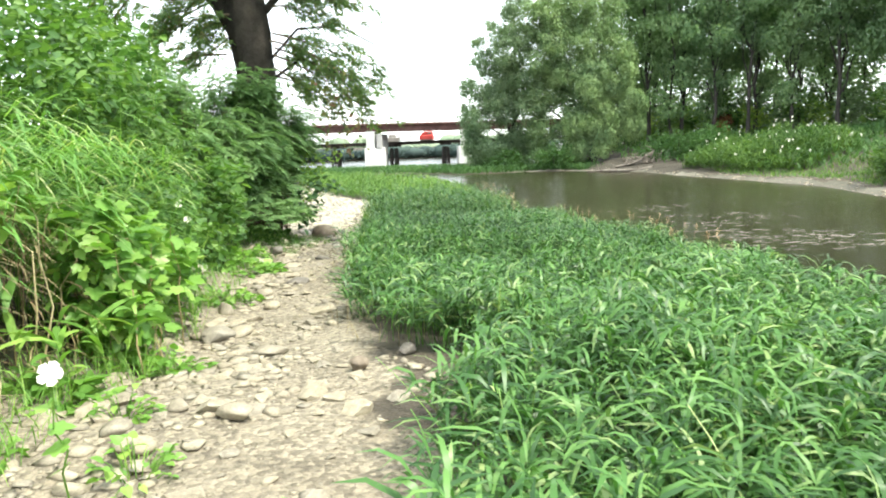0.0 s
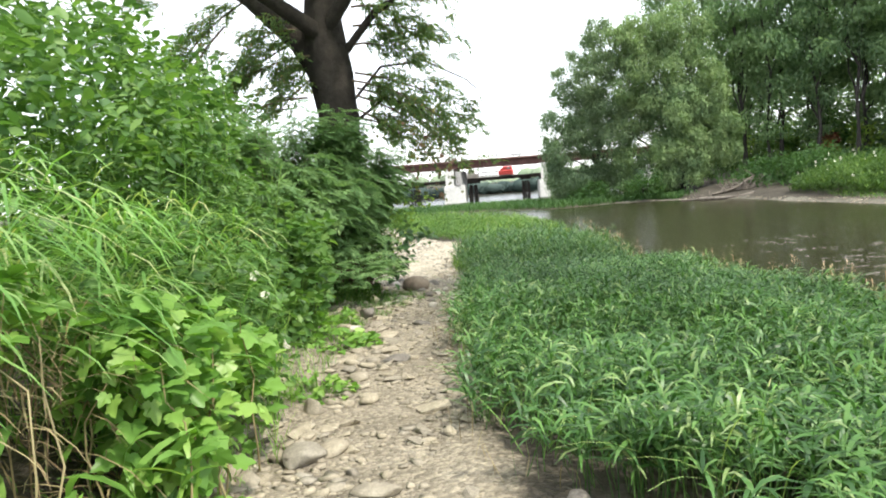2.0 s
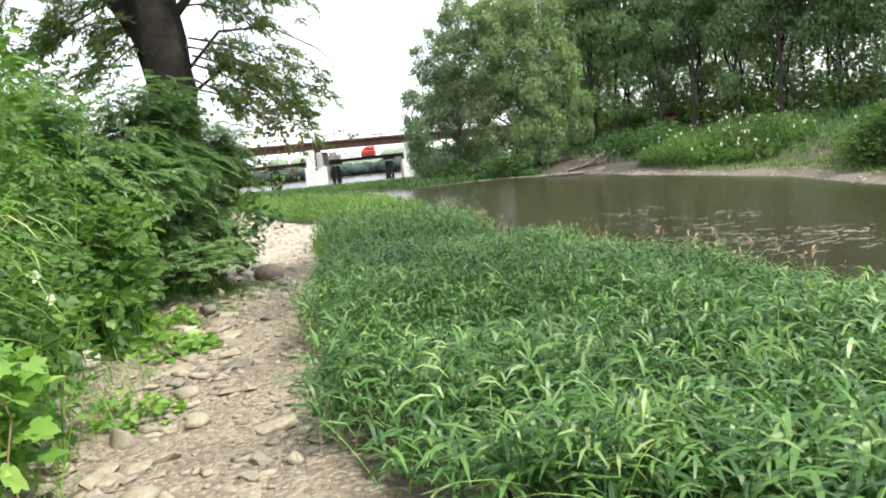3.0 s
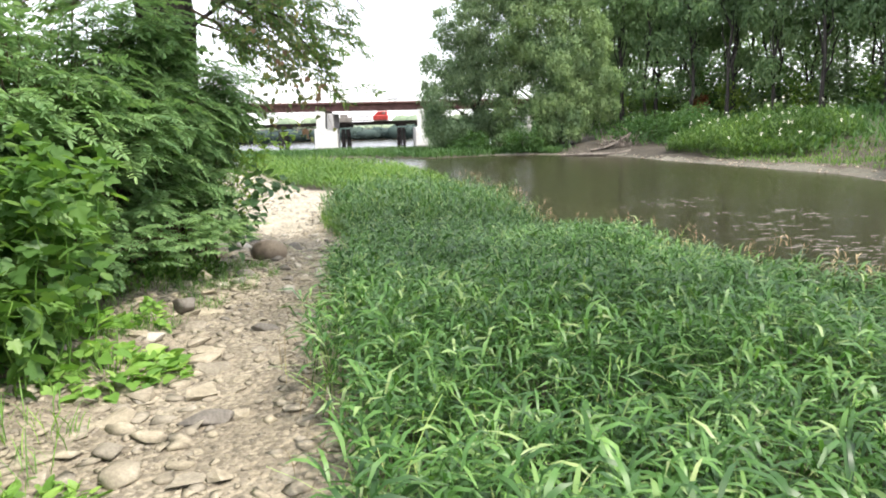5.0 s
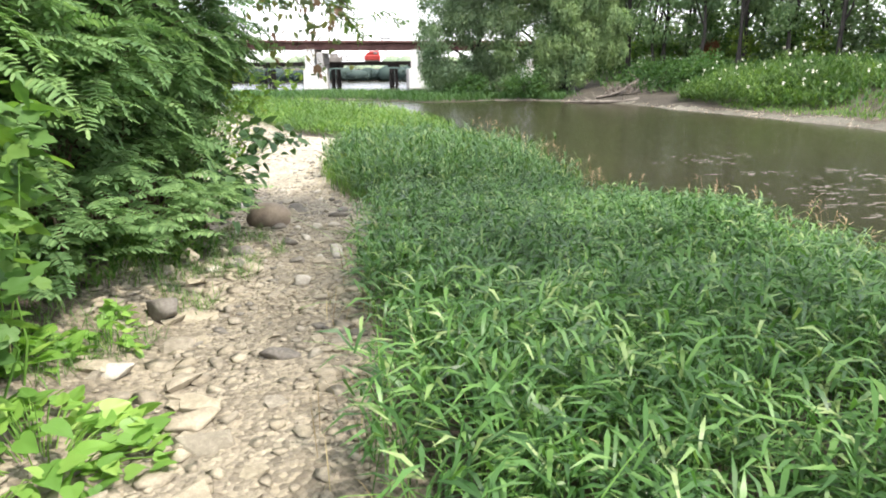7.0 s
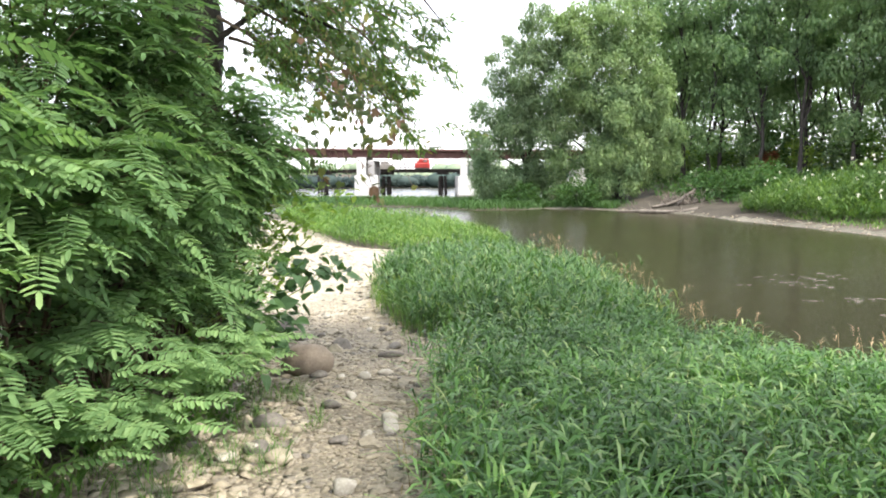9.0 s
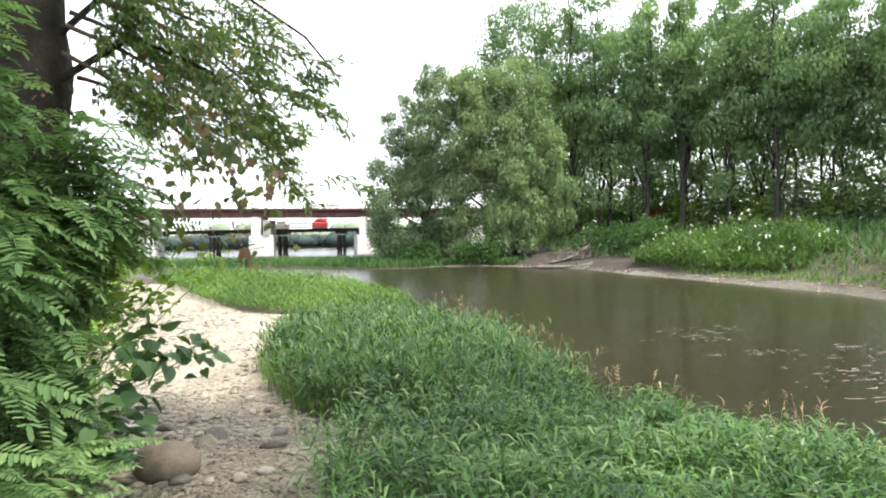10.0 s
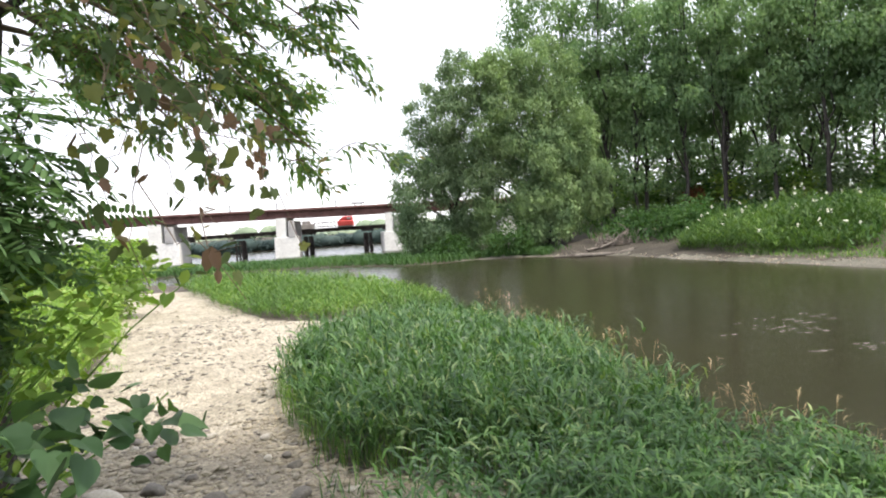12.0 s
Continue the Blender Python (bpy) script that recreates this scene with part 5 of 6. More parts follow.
# flowering weeds of the far bank
for lab, x0, x1, y0, y1, cx0, cy0, rx, ry, hh, cnt in (("mound of tall weeds dotted with white flowers", 12, 26, 36, 52, 17.4, 44.5, 4.8, 6.0, 1.35, 6000),
                                                       ("weed thicket with white flowers at the river bend", 16, 26, 22, 34, 20.0, 29.5, 3.4, 3.4, 1.7, 2600)):
    d = lambda x, y: 1 - np.hypot((x - cx0) / rx, (y - cy0) / ry) + 0.3 * (lattice(14, x, y, 1.6) - 0.5)
    x, y = scatter(rng, cnt, x0, x1, y0, y1, lambda x, y: (d(x, y) > 0) & (inside(FAR, x, y) > 1.5))
    n = len(x)
    h = hh * (0.5 + 0.5 * np.clip(d(x, y) / 0.35, 0, 1)) * rng.uniform(0.6, 1.25, n) * (0.65 + 0.6 * lattice(24, x, y, 1.4))
    wt = thing("flowering_weeds", lab, "weeds", kind="stuff", at=(cx0, cy0, ground_at(cx0, cy0)))
    v, f = leafy_stems(rng, x, y, h, 9, 0.33, 0.05, lean=0.2, n=2, low=0.15, down=(-0.8, 0.5))
    part_np("weed_leaves", v, f, M_BANKWEED, wt)
    pick = (rng.random(n) < 0.024) & (lattice(25, x, y, 1.8) > 0.35)
    fx, fy, fz = x[pick], y[pick], height(x, y)[pick] + h[pick] * rng.uniform(0.9, 1.05, pick.sum()) + 0.5
    m = len(fx)
    ctr = np.repeat(np.stack([fx, fy, fz], 1), 8, 0)
    v, f = stamps(DIAMOND_6, DIAMOND_6F, ctr, np.tile(np.arange(8) * 0.785, m), 0, 0.12, rng.normal(0.2, 0.8, m * 8))
    part_np("flowers", v, f, M_FLOWER, wt, "white five-petalled flowers")
# low weeds along the far bank
x, y = scatter(rng, 5200, 10.5, 36, 22, 64, lambda x, y: (inside(FAR, x, y) > 3.0 + 1.5 * (lattice(15, x, y, 2.0) - 0.5)))
n = len(x)
v, f = leafy_stems(rng, x, y, rng.uniform(0.25, 0.7, n), 3, 0.45, 0.11, lean=0.3, n=1)
ob = part_np("bank_weeds", v, f, M_BAR)
tagged(ob, "low green weeds covering the far bank", "weeds", kind="stuff")
x, y = scatter(rng, 14000, 14, 30, 20, 44, lambda x, y: (inside(FAR, x, y) > 0.9) & (inside(FAR, x, y) < 6))
n = len(x)
v, f = blades(np.stack([x, y, height(x, y)], 1), rng.uniform(0, 6.28, n), rng.uniform(0.8, 1.4, n), rng.uniform(0, 1.0, n), rng.uniform(0.12, 0.35, n), 0.04, 2)
ob = part_np("shore_grass", v, f, M_WEED_B)
tagged(ob, "short yellow-green grass behind the far shore", "grass", kind="stuff")

# ---- weeds, vines and reeds of the near left bank ----


def left_bank(x, y):
    return np.interp(y, EDGE_LY, EDGE_LX) - x


rl = np.random.default_rng(41)
# arching reed grass above
x, y = scatter(rl, 5200, -6.5, -1.2, 0.6, 5.6, lambda x, y: (left_bank(x, y) > 0.55 + 0.3 * (lattice(16, x, y, 0.7) - 0.5)) & (left_bank(x, y) < 4))
bare = (y < 5.0) & (x > -3.9) & (y > 1.7)
x, y = x[~bare][:1900], y[~bare][:1900]
h = rl.uniform(0.8, 1.5, len(x)) * np.interp(y, [1.5, 2.5, 4.2, 5.6], [1, 1.25, 1.15, 0.6])
n = 820
hang = np.stack([rl.uniform(-3.6, -2.3, n), rl.uniform(2.2, 5.0, n), rl.uniform(0.95, 1.75, n)], 1)
hang[:, 0] -= 0.25 * (hang[:, 1] - 2) / 3.6
hang[:, 2] += 0.25 * (-2.3 - hang[:, 0])
m = 520
far_hang = np.stack([rl.uniform(-3.6, -2.7, m), rl.uniform(4.8, 6.8, m), rl.uniform(0.75, 1.45, m)], 1)
far_hang[:, 2] += 0.25 * (-2.7 - far_hang[:, 0])
v, f = join([leafy_stems(rl, x, y, h, 7, 0.42, 0.016, lean=0.3, n=4, low=0.35, up=(0.5, 1.2), down=(-1.2, -0.1)),
             blades(hang, rl.normal(-0.3, 0.8, n), rl.uniform(0.0, 0.7, n), rl.uniform(-1.5, -0.7, n), rl.uniform(0.35, 0.75, n), 0.015, 4),
             blades(far_hang, rl.normal(-0.3, 0.8, m), rl.uniform(0.2, 0.9, m), rl.uniform(-1.4, -0.5, m), rl.uniform(0.35, 0.7, m), 0.015, 4)])
ob = part_np("reed_grass", v, f, M_REED)
tagged(ob, "tall arching reed grass spilling off the bank", "grass", kind="stuff")
# dead stems beneath
n = 620
x, y = rl.uniform(-3.5, -2.5, n), np.concatenate([rl.uniform(2.8, 5.0, 140), rl.uniform(3.2, 5.0, 480)])
z = height(x, y) + np.concatenate([rl.uniform(0.0, 0.3, 140), rl.uniform(0.5, 1.1, 480)])
v, f = blades(np.stack([x, y, z], 1), rl.uniform(-1.4, 0.8, n), rl.uniform(-0.6, 0.9, n), rl.uniform(-1.5, -0.6, n), rl.uniform(0.2, 0.55, n), 0.010, 3)
ob = part_np("dead_stems", v, f, M_DEAD)
tagged(ob, "tangle of dry brown stems under the weeds", "dead stems", kind="stuff")


def vine_mass(label, seed, pts, count, leaf, mat, shape=HEART, faces=HEART_F, stems=14, root=None, stem_mat=M_VINE):
    """Broad leaves over a few soft mounds (x, y, z, rx, ry, rz)."""
    r = np.random.default_rng(seed)
    ob = thing("vine_thicket", label, "vines", kind="stuff", at=(pts[0][0], pts[0][1], ground_at(pts[0][0], pts[0][1])))
    v, f = crown(r, pts, count, leaf, per=2, shell=0.45, shape=shape, faces=faces, droop=0.35, flat=0.2)
    part_np("vine_leaves", v, f, mat, ob)
    tw = []
    for cx_, cy_, cz_, rx, ry, rz in pts:
        for k in range(stems):
            a = r.uniform(0, 6.28)
            e = (cx_ + rx * 0.9 * math.cos(a), cy_ + ry * 0.9 * math.sin(a), cz_ + rz * r.uniform(-0.3, 0.9))
            sx, sy = (cx_ + 0.3 * math.cos(a), cy_ + 0.3 * math.sin(a)) if root is None else (root[0] + 0.12 * math.cos(a), root[1] + 0.12 * math.sin(a))
            tw.append(tube(curve_pts((sx, sy, ground_at(sx, sy) - 0.05), e, 6, 0.1, 0.04, r), np.linspace(0.008, 0.003, 6), 4))
    if not tw:
        return ob
    v, f = join(tw)
    tagged(part_np("vine_stems", v, f, stem_mat, ob), kind="stuff")
    return ob


vine_mass("bright broad-leaved vines tumbling down the bank", 51, [(-2.6, 3.3, 1.05, 0.3, 0.35, 0.2), (-2.42, 4.85, 0.4, 0.25, 0.35, 0.3), (-2.6, 5.0, 0.75, 0.35, 0.5, 0.35), (-2.75, 2.5, 1.3, 0.4, 0.5, 0.25), 
          (-2.65, 5.6, 0.5, 0.35, 0.5, 0.4), (-3.0, 2.6, 1.45, 0.6, 0.7, 0.35), (-2.65, 3.9, 1.25, 0.25, 0.3, 0.15), (-2.45, 4.65, 0.85, 0.22, 0.3, 0.3)], 1350, 0.125, M_VINE, LOBED, LOBED_F, stems=5, stem_mat=M_DEAD)
vine_mass("leafy green vines on the bank above the path", 52, [(-2.9, 6.3, 0.5, 0.5, 0.8, 0.6), (-3.4, 5.2, 1.1, 0.7, 0.9, 0.6), (-3.4, 7.4, 0.6, 0.5, 0.7, 0.6), (-3.9, 6.8, 1.1, 0.7, 0.9, 0.6)], 1500, 0.095, M_SHRUB, DIAMOND_6, DIAMOND_6F)
vine_mass("dense dark green shrub on the bank beside the path", 57, [(-3.75, 7.6, 0.9, 0.65, 0.8, 0.7), (-4.0, 8.5, 1.2, 0.75, 0.8, 0.8), (-4.3, 7.8, 1.8, 0.8, 1.0, 0.7), (-4.3, 6.6, 1.5, 0.7, 0.8, 0.7), (-3.5, 6.9, 0.5, 0.5, 0.6, 0.5)], 3400, 0.11, M_SHRUB, LANCE, LANCE_F)
vine_mass("maple-leaved bush in front of the locust shrub", 53, [(-3.55, 9.0, 0.75, 0.5, 0.55, 0.55), (-3.5, 8.6, 0.3, 0.4, 0.4, 0.35), (-3.75, 9.6, 0.9, 0.5, 0.5, 0.5)], 620, 0.125, M_SHRUB, LOBED, LOBED_F)
vine_mass("leafy green bush in front of the tree", 54, [(-5.0, 8.6, 2.0, 1.1, 1.2, 0.9), (-4.8, 7.0, 1.7, 0.9, 1.0, 0.8), (-6.0, 9.5, 2.3, 1.3, 1.4, 0.8), (-6.2, 6.6, 2.4, 1.3, 1.2, 0.8), (-4.8, 5.4, 1.9, 0.9, 1.0, 0.7)],
          3600, 0.12, M_SHRUB, DIAMOND_6, DIAMOND_6F)
vine_mass("airy young tree foliage arching above the bank weeds", 58, [(-4.9, 7.6, 2.9, 0.9, 0.9, 0.6), (-5.7, 8.4, 3.3, 1.1, 1.0, 0.7), (-4.5, 8.6, 2.7, 0.7, 0.8, 0.5), (-5.3, 6.6, 3.2, 0.9, 0.9, 0.7), (-4.5, 6.0, 2.7, 0.8, 0.8, 0.55),
          (-6.4, 9.2, 4.0, 1.1, 1.0, 0.7), (-5.2, 9.4, 3.2, 0.7, 0.7, 0.4), (-6.6, 7.6, 4.0, 1.2, 1.1, 0.7), (-3.9, 7.0, 2.3, 0.5, 0.6, 0.4)], 2600, 0.135, M_SHRUB, DIAMOND_6, DIAMOND_6F, stems=4)
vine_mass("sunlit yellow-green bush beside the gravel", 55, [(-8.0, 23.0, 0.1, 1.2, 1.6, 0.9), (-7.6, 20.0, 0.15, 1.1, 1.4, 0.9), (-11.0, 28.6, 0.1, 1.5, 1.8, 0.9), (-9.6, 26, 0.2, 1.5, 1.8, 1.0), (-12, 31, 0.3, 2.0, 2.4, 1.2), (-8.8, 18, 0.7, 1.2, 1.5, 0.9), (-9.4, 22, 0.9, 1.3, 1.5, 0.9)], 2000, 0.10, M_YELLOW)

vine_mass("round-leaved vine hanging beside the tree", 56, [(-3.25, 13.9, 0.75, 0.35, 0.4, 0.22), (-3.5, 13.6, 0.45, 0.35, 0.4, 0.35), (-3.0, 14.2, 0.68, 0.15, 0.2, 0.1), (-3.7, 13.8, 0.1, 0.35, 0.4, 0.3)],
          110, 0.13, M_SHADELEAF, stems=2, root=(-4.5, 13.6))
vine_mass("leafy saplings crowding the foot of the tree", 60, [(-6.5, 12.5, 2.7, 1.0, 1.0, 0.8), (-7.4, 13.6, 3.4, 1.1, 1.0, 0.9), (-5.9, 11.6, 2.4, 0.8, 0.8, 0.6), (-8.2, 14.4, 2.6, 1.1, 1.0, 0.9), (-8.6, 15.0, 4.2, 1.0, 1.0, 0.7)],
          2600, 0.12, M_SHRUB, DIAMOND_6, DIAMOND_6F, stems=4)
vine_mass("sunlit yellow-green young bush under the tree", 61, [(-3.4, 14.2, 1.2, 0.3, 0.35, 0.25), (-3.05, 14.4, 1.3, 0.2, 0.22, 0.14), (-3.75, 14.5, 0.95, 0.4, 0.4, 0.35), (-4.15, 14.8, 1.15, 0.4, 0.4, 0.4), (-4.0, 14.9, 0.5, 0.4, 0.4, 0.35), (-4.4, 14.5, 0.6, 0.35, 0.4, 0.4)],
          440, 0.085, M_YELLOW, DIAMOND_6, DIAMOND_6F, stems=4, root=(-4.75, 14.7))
# pinnate-leaved locust shrub reaching over the path
locust = thing("locust_shrub", "feathery dark green locust shrub leaning over the path", "shrub", at=(-4.2, 11.4, ground_at(-4.2, 11.4)))
rs = np.random.default_rng(61)
LEAFLET_F = [(0, 3, 2, 1), (0, 5, 4, 3)]
LEAFLET = [(0, 0, 0), (0.2, 0.15, 0.03), (0.8, 0.14, 0.01), (1.0, 0, -0.06), (0.8, -0.14, 0.01), (0.2, -0.15, 0.03)]


def fronds(rng, base, az, e0, e1, RL, pairs=12, wide=0.2, shape=LEAFLET, faces=LEAFLET_F):
    """Feather-shaped compound leaves: a bent midrib with paired leaflets and one at the tip."""
    nf = len(base)
    t = np.linspace(0.16, 0.97, pairs)
    pos, el = np.zeros((nf, pairs, 3)), np.zeros((nf, pairs))
    for j, tj in enumerate(t):
        ks = np.linspace(0, tj, 6)
        em = e0[:, None] + (e1 - e0)[:, None] * (ks[:-1] + ks[1:])[None] / 2
        pos[:, j] = base + (RL * tj / 5)[:, None] * np.stack([(np.cos(em) * np.cos(az)[:, None]).sum(1), (np.cos(em) * np.sin(az)[:, None]).sum(1), np.sin(em).sum(1)], 1)
        el[:, j] = e0 + (e1 - e0) * tj
    out = [blades(base, az, e0, e1, RL, 0.005, 4, prof=[1, 0.9, 0.8, 0.6, 0.4])]
    tilt = np.repeat(rng.normal(0, 0.22, nf), pairs)
    for side in (-1, 1):
        a = (az[:, None] + side * rng.uniform(1.1, 1.35, (nf, pairs))).ravel()
        L = (RL[:, None] * wide * (0.7 + 0.45 * np.sin(np.pi * np.clip(t, 0.05, 0.95)))[None] * rng.uniform(0.85, 1.15, (nf, pairs))).ravel()
        out.append(stamps(shape, faces, pos.reshape(-1, 3), a, -side * 0.35 * el.ravel(), L, side * tilt + rng.normal(-0.12, 0.12, nf * pairs) + 0.15 * el.ravel()))
    out.append(stamps(shape, faces, pos[:, -1], az, 0.0, RL * wide, el[:, -1]))
    return out


# each limb rises from the root, arches out over the bank and carries fronds in two ranks
stems_, B_, A_, E0_, E1_, L_ = [], [], [], [], [], []
SHRUB_Y = [9.3, 10.2, 11.2, 12.2, 13.2, 14.0]
SHRUB_X = [-3.95, -3.62, -3.45, -3.36, -3.30, -3.75]
for k in range(430):
    ty = rs.uniform(9.5, 14.1)
    back = rs.random() ** 1.3
    tx = np.interp(ty, SHRUB_Y, SHRUB_X) - 0.15 - 2.6 * back
    low_z = 0.45 + 0.5 * back
    tz = low_z + (1.85 + 0.85 * min(back * 2.5, 1) - low_z) * rs.random() ** 0.65
    if k % 4 == 0:
        tz += 0.4 * min(back * 4, 1)
    if k >= 340:
        tx, ty, tz = rs.uniform(-5.3, -4.15), rs.uniform(11.6, 14.0), rs.uniform(2.3, 3.15)
    if 350 <= k < 385:
        tx, ty, tz = rs.uniform(-4.3, -3.72), rs.uniform(12.1, 13.0), rs.uniform(2.4, 2.95)
    if k >= 385:
        tx, ty, tz = rs.uniform(-4.1, -3.35), rs.uniform(13.4, 14.5), rs.uniform(1.5, 2.45)
    root = np.array([-4.75 + rs.normal(0, 0.25), ty + rs.normal(0.5, 0.35), 0])
    root[2] = ground_at(root[0], root[1]) - 0.05
    tip = np.array([tx, ty, tz])
    n = 12
    u = np.linspace(0, 1, n)[:, None]
    knee = root * 0.45 + tip * 0.55 + (-0.1, 0.1, 0.28 + 0.25 * tz)
    pts = (1 - u) ** 2 * root + 2 * u * (1 - u) * knee + u ** 2 * tip
    stems_.append(tube(pts, np.linspace(rs.uniform(0.010, 0.02), 0.003, n), 5))
    way = pts[-1] - pts[-4]
    head = math.atan2(way[1], way[0])
    m = int(rs.integers(10, 15))
    for j in range(m):
        q = 0.42 + 0.58 * (j + 0.5) / m
        i = min(int(q * (n - 1)), n - 2)
        B_.append(pts[i] + (pts[i + 1] - pts[i]) * (q * (n - 1) - i))
        A_.append(head + (-1) ** j * rs.uniform(0.55, 1.15) * (1.15 - 0.55 * q) + rs.normal(0, 0.15))
        e = rs.normal(0.16, 0.17)
        E0_.append(e)
        E1_.append(e - rs.uniform(0.45, 1.15) * (1 if q < 0.9 else 1.2))
        L_.append(rs.uniform(0.28, 0.48))
# low fronds that lie out over the stones
for k in range(170):
    fy = rs.uniform(10.2, 14.0)
    B_.append(np.array([np.interp(fy, SHRUB_Y, SHRUB_X) - 0.25 + rs.normal(0, 0.14), fy, 0.12 + rs.random() * (0.25 if fy > 12.6 else 0.45)]))
    A_.append(rs.normal(-0.5, 0.5))
    E0_.append(rs.uniform(0.1, 0.5))
    E1_.append(rs.uniform(-0.6, 0.0))
    L_.append(rs.uniform(0.24, 0.36))
B_, A_, E0_, E1_, L_ = (np.array(q_) for q_ in (B_, A_, E0_, E1_, L_))
deep = (B_[:, 0] < np.interp(B_[:, 1], SHRUB_Y, SHRUB_X) - 0.75) & (B_[:, 2] < 2.3)
v, f = join(fronds(rs, B_[~deep], A_[~deep], E0_[~deep], E1_[~deep], L_[~deep]) +
            fronds(rs, B_[deep], A_[deep], E0_[deep], E1_[deep], L_[deep], 8, 0.22, [(0, 0, 0), (0.5, 0.24, 0.03), (1.0, 0, -0.06), (0.5, -0.24, 0.03)], DIAMOND_F))
part_np("fronds", v, f, M_LOCUST, locust, "feathery compound leaves")
v, f = join(stems_)
tagged(part_np("stem_mass", v, f, M_TWIG, locust, "thin brown branches"), kind="stuff")

# dim undergrowth beneath the shrub and thin grass along its foot
x, y = scatter(rs, 1500, -4.9, -3.3, 8.6, 14.2, lambda x, y: (x < np.interp(y, SHRUB_Y, SHRUB_X) - 0.3) & (lattice(31, x, y, 0.5) > 0.25))
v, f = leafy_stems(rs, x, y, rs.uniform(0.1, 0.3, len(x)), 5, 0.10, 0.03, lean=0.4, n=2)
ob = part_np("undergrowth", v, f, M_SHRUB)
tagged(ob, "low dark undergrowth beneath the locust shrub", "weeds", kind="stuff")
x, y = scatter(rs, 5200, -3.9, -2.7, 9.2, 14.6, lambda x, y: (x < np.interp(y, SHRUB_Y, SHRUB_X) + 0.45) & (lattice(32, x, y, 0.45) > 0.45))
n = len(x)
v, f = blades(np.stack([x, y, height(x, y)], 1), rs.uniform(0, 6.28, n), rs.uniform(0.6, 1.4, n), rs.uniform(-0.4, 0.9, n), rs.uniform(0.06, 0.24, n), 0.005, 3)
ob = part_np("path_edge_grass", v, f, M_SHRUB)
tagged(ob, "thin wispy grass on the shaded bank foot", "grass", kind="stuff")

# low leafy plants at the path's edge


def low_plant(label, seed, cx_, cy_, r, n, leaf, mat=M_VINE):
    q = np.random.default_rng(seed)
    ob = thing("leafy_plant", label, "plant", at=(cx_, cy_, ground_at(cx_, cy_)))
    a, d = q.uniform(0, 6.28, n), r * np.sqrt(q.random(n))
    x, y = cx_ + d * np.cos(a), cy_ + d * np.sin(a)
    z = height(x, y) + q.uniform(0.03, 0.22, n) * (1.15 - d / r)
    P = np.stack([x, y, z], 1)
    v, f = stamps(HEART, HEART_F, P, a + q.normal(0, 0.7, n), q.normal(0, 0.4, n), leaf * q.uniform(0.6, 1.2, n), q.normal(0.05, 0.4, n))
    part_np("leaves", v, f, mat, ob)
    foot = np.stack([cx_ + 0.5 * d * np.cos(a), cy_ + 0.5 * d * np.sin(a), height(cx_ + 0.5 * d * np.cos(a), cy_ + 0.5 * d * np.sin(a)) - 0.01], 1)
    v, f = join([tube(np.stack([s, (s + e) / 2 + (0, 0, 0.02), e]), [0.004, 0.003, 0.002], 4) for s, e in zip(foot, P)])
    tagged(part_np("stalk_mass", v, f, M_VINE, ob), kind="stuff")


low_plant("bright green leafy plant on the stony path edge", 71, -3.05, 9.05, 0.5, 190, 0.11)
low_plant("pale green broad-leaved weed at the bank foot", 77, -3.7, 9.9, 0.35, 90, 0.12)
low_plant("pale green broad-leaved weed at the bank foot", 78, -2.4, 4.75, 0.25, 60, 0.12)
low_plant("small leafy weed beside the path", 72, -3.35, 10.35, 0.2, 40, 0.07)
low_plant("low leafy weed among the stones", 73, -2.3, 3.85, 0.3, 80, 0.12)
low_plant("low leafy weed among the stones", 74, -2.2, 2.9, 0.3, 60, 0.08)
low_plant("low leafy weed among the stones", 75, -2.6, 7.3, 0.35, 110, 0.07)
low_plant("low leafy weed among the stones", 76, -2.0, 4.7, 0.25, 60, 0.07)
low_plant("low leafy weed among the stones", 79, -1.75, 3.6, 0.2, 40, 0.055)
low_plant("low leafy weed among the stones", 82, -1.3, 2.9, 0.22, 40, 0.055)
low_plant("small upright green weed by the dark rock", 83, -3.45, 10.7, 0.12, 45, 0.06)


def blade_plant(label, seed, spots, height_, length, width):
    q = np.random.default_rng(seed)
    x, y = np.array(spots).T
    ob = thing("leafy_plant", label, "plant", at=(x[0], y[0], ground_at(x[0], y[0])))
    v, f = leafy_stems(q, x, y, q.uniform(*height_, len(x)), 7, length, width, lean=0.15, n=4, low=0.3, up=(0.4, 1.0), down=(-0.8, 0.0))
    part_np("leaves", v, f, M_VINE, ob, "long bright green blades")


blade_plant("tall bright green plant with long broad blades", 85, [(-2.32, 3.92), (-2.25, 3.8), (-2.3, 4.4), (-2.2, 4.35), (-2.42, 3.75)], (0.35, 0.65), 0.30, 0.048)
blade_plant("clump of bright broad-bladed grass by the path", 86, [(-2.35, 3.3), (-2.5, 3.1), (-2.6, 3.4), (-2.45, 2.9)], (0.4, 0.65), 0.28, 0.035)
# ragged grass along the path's left edge
x, y = scatter(rl, 9000, -9, -1, -1, 34, lambda x, y: (left_bank(x, y) > -0.1 + 0.5 * lattice(17, x, y, 0.6)) & (left_bank(x, y) < 2.4) & (lattice(18, x, y, 0.9) > 0.42) & ~((y > 13) & (y < 18) & (left_bank(x, y) < 0.9)))
n = len(x)
v, f = blades(np.stack([x, y, height(x, y)], 1), rl.uniform(0, 6.28, n), rl.uniform(0.7, 1.5, n), rl.uniform(-0.5, 0.9, n), rl.uniform(0.08, 0.30, n), 0.009, 3)
ob = part_np("path_edge_grass", v, f, M_REED)
tagged(ob, "ragged thin grass along the path edge", "grass", kind="stuff")
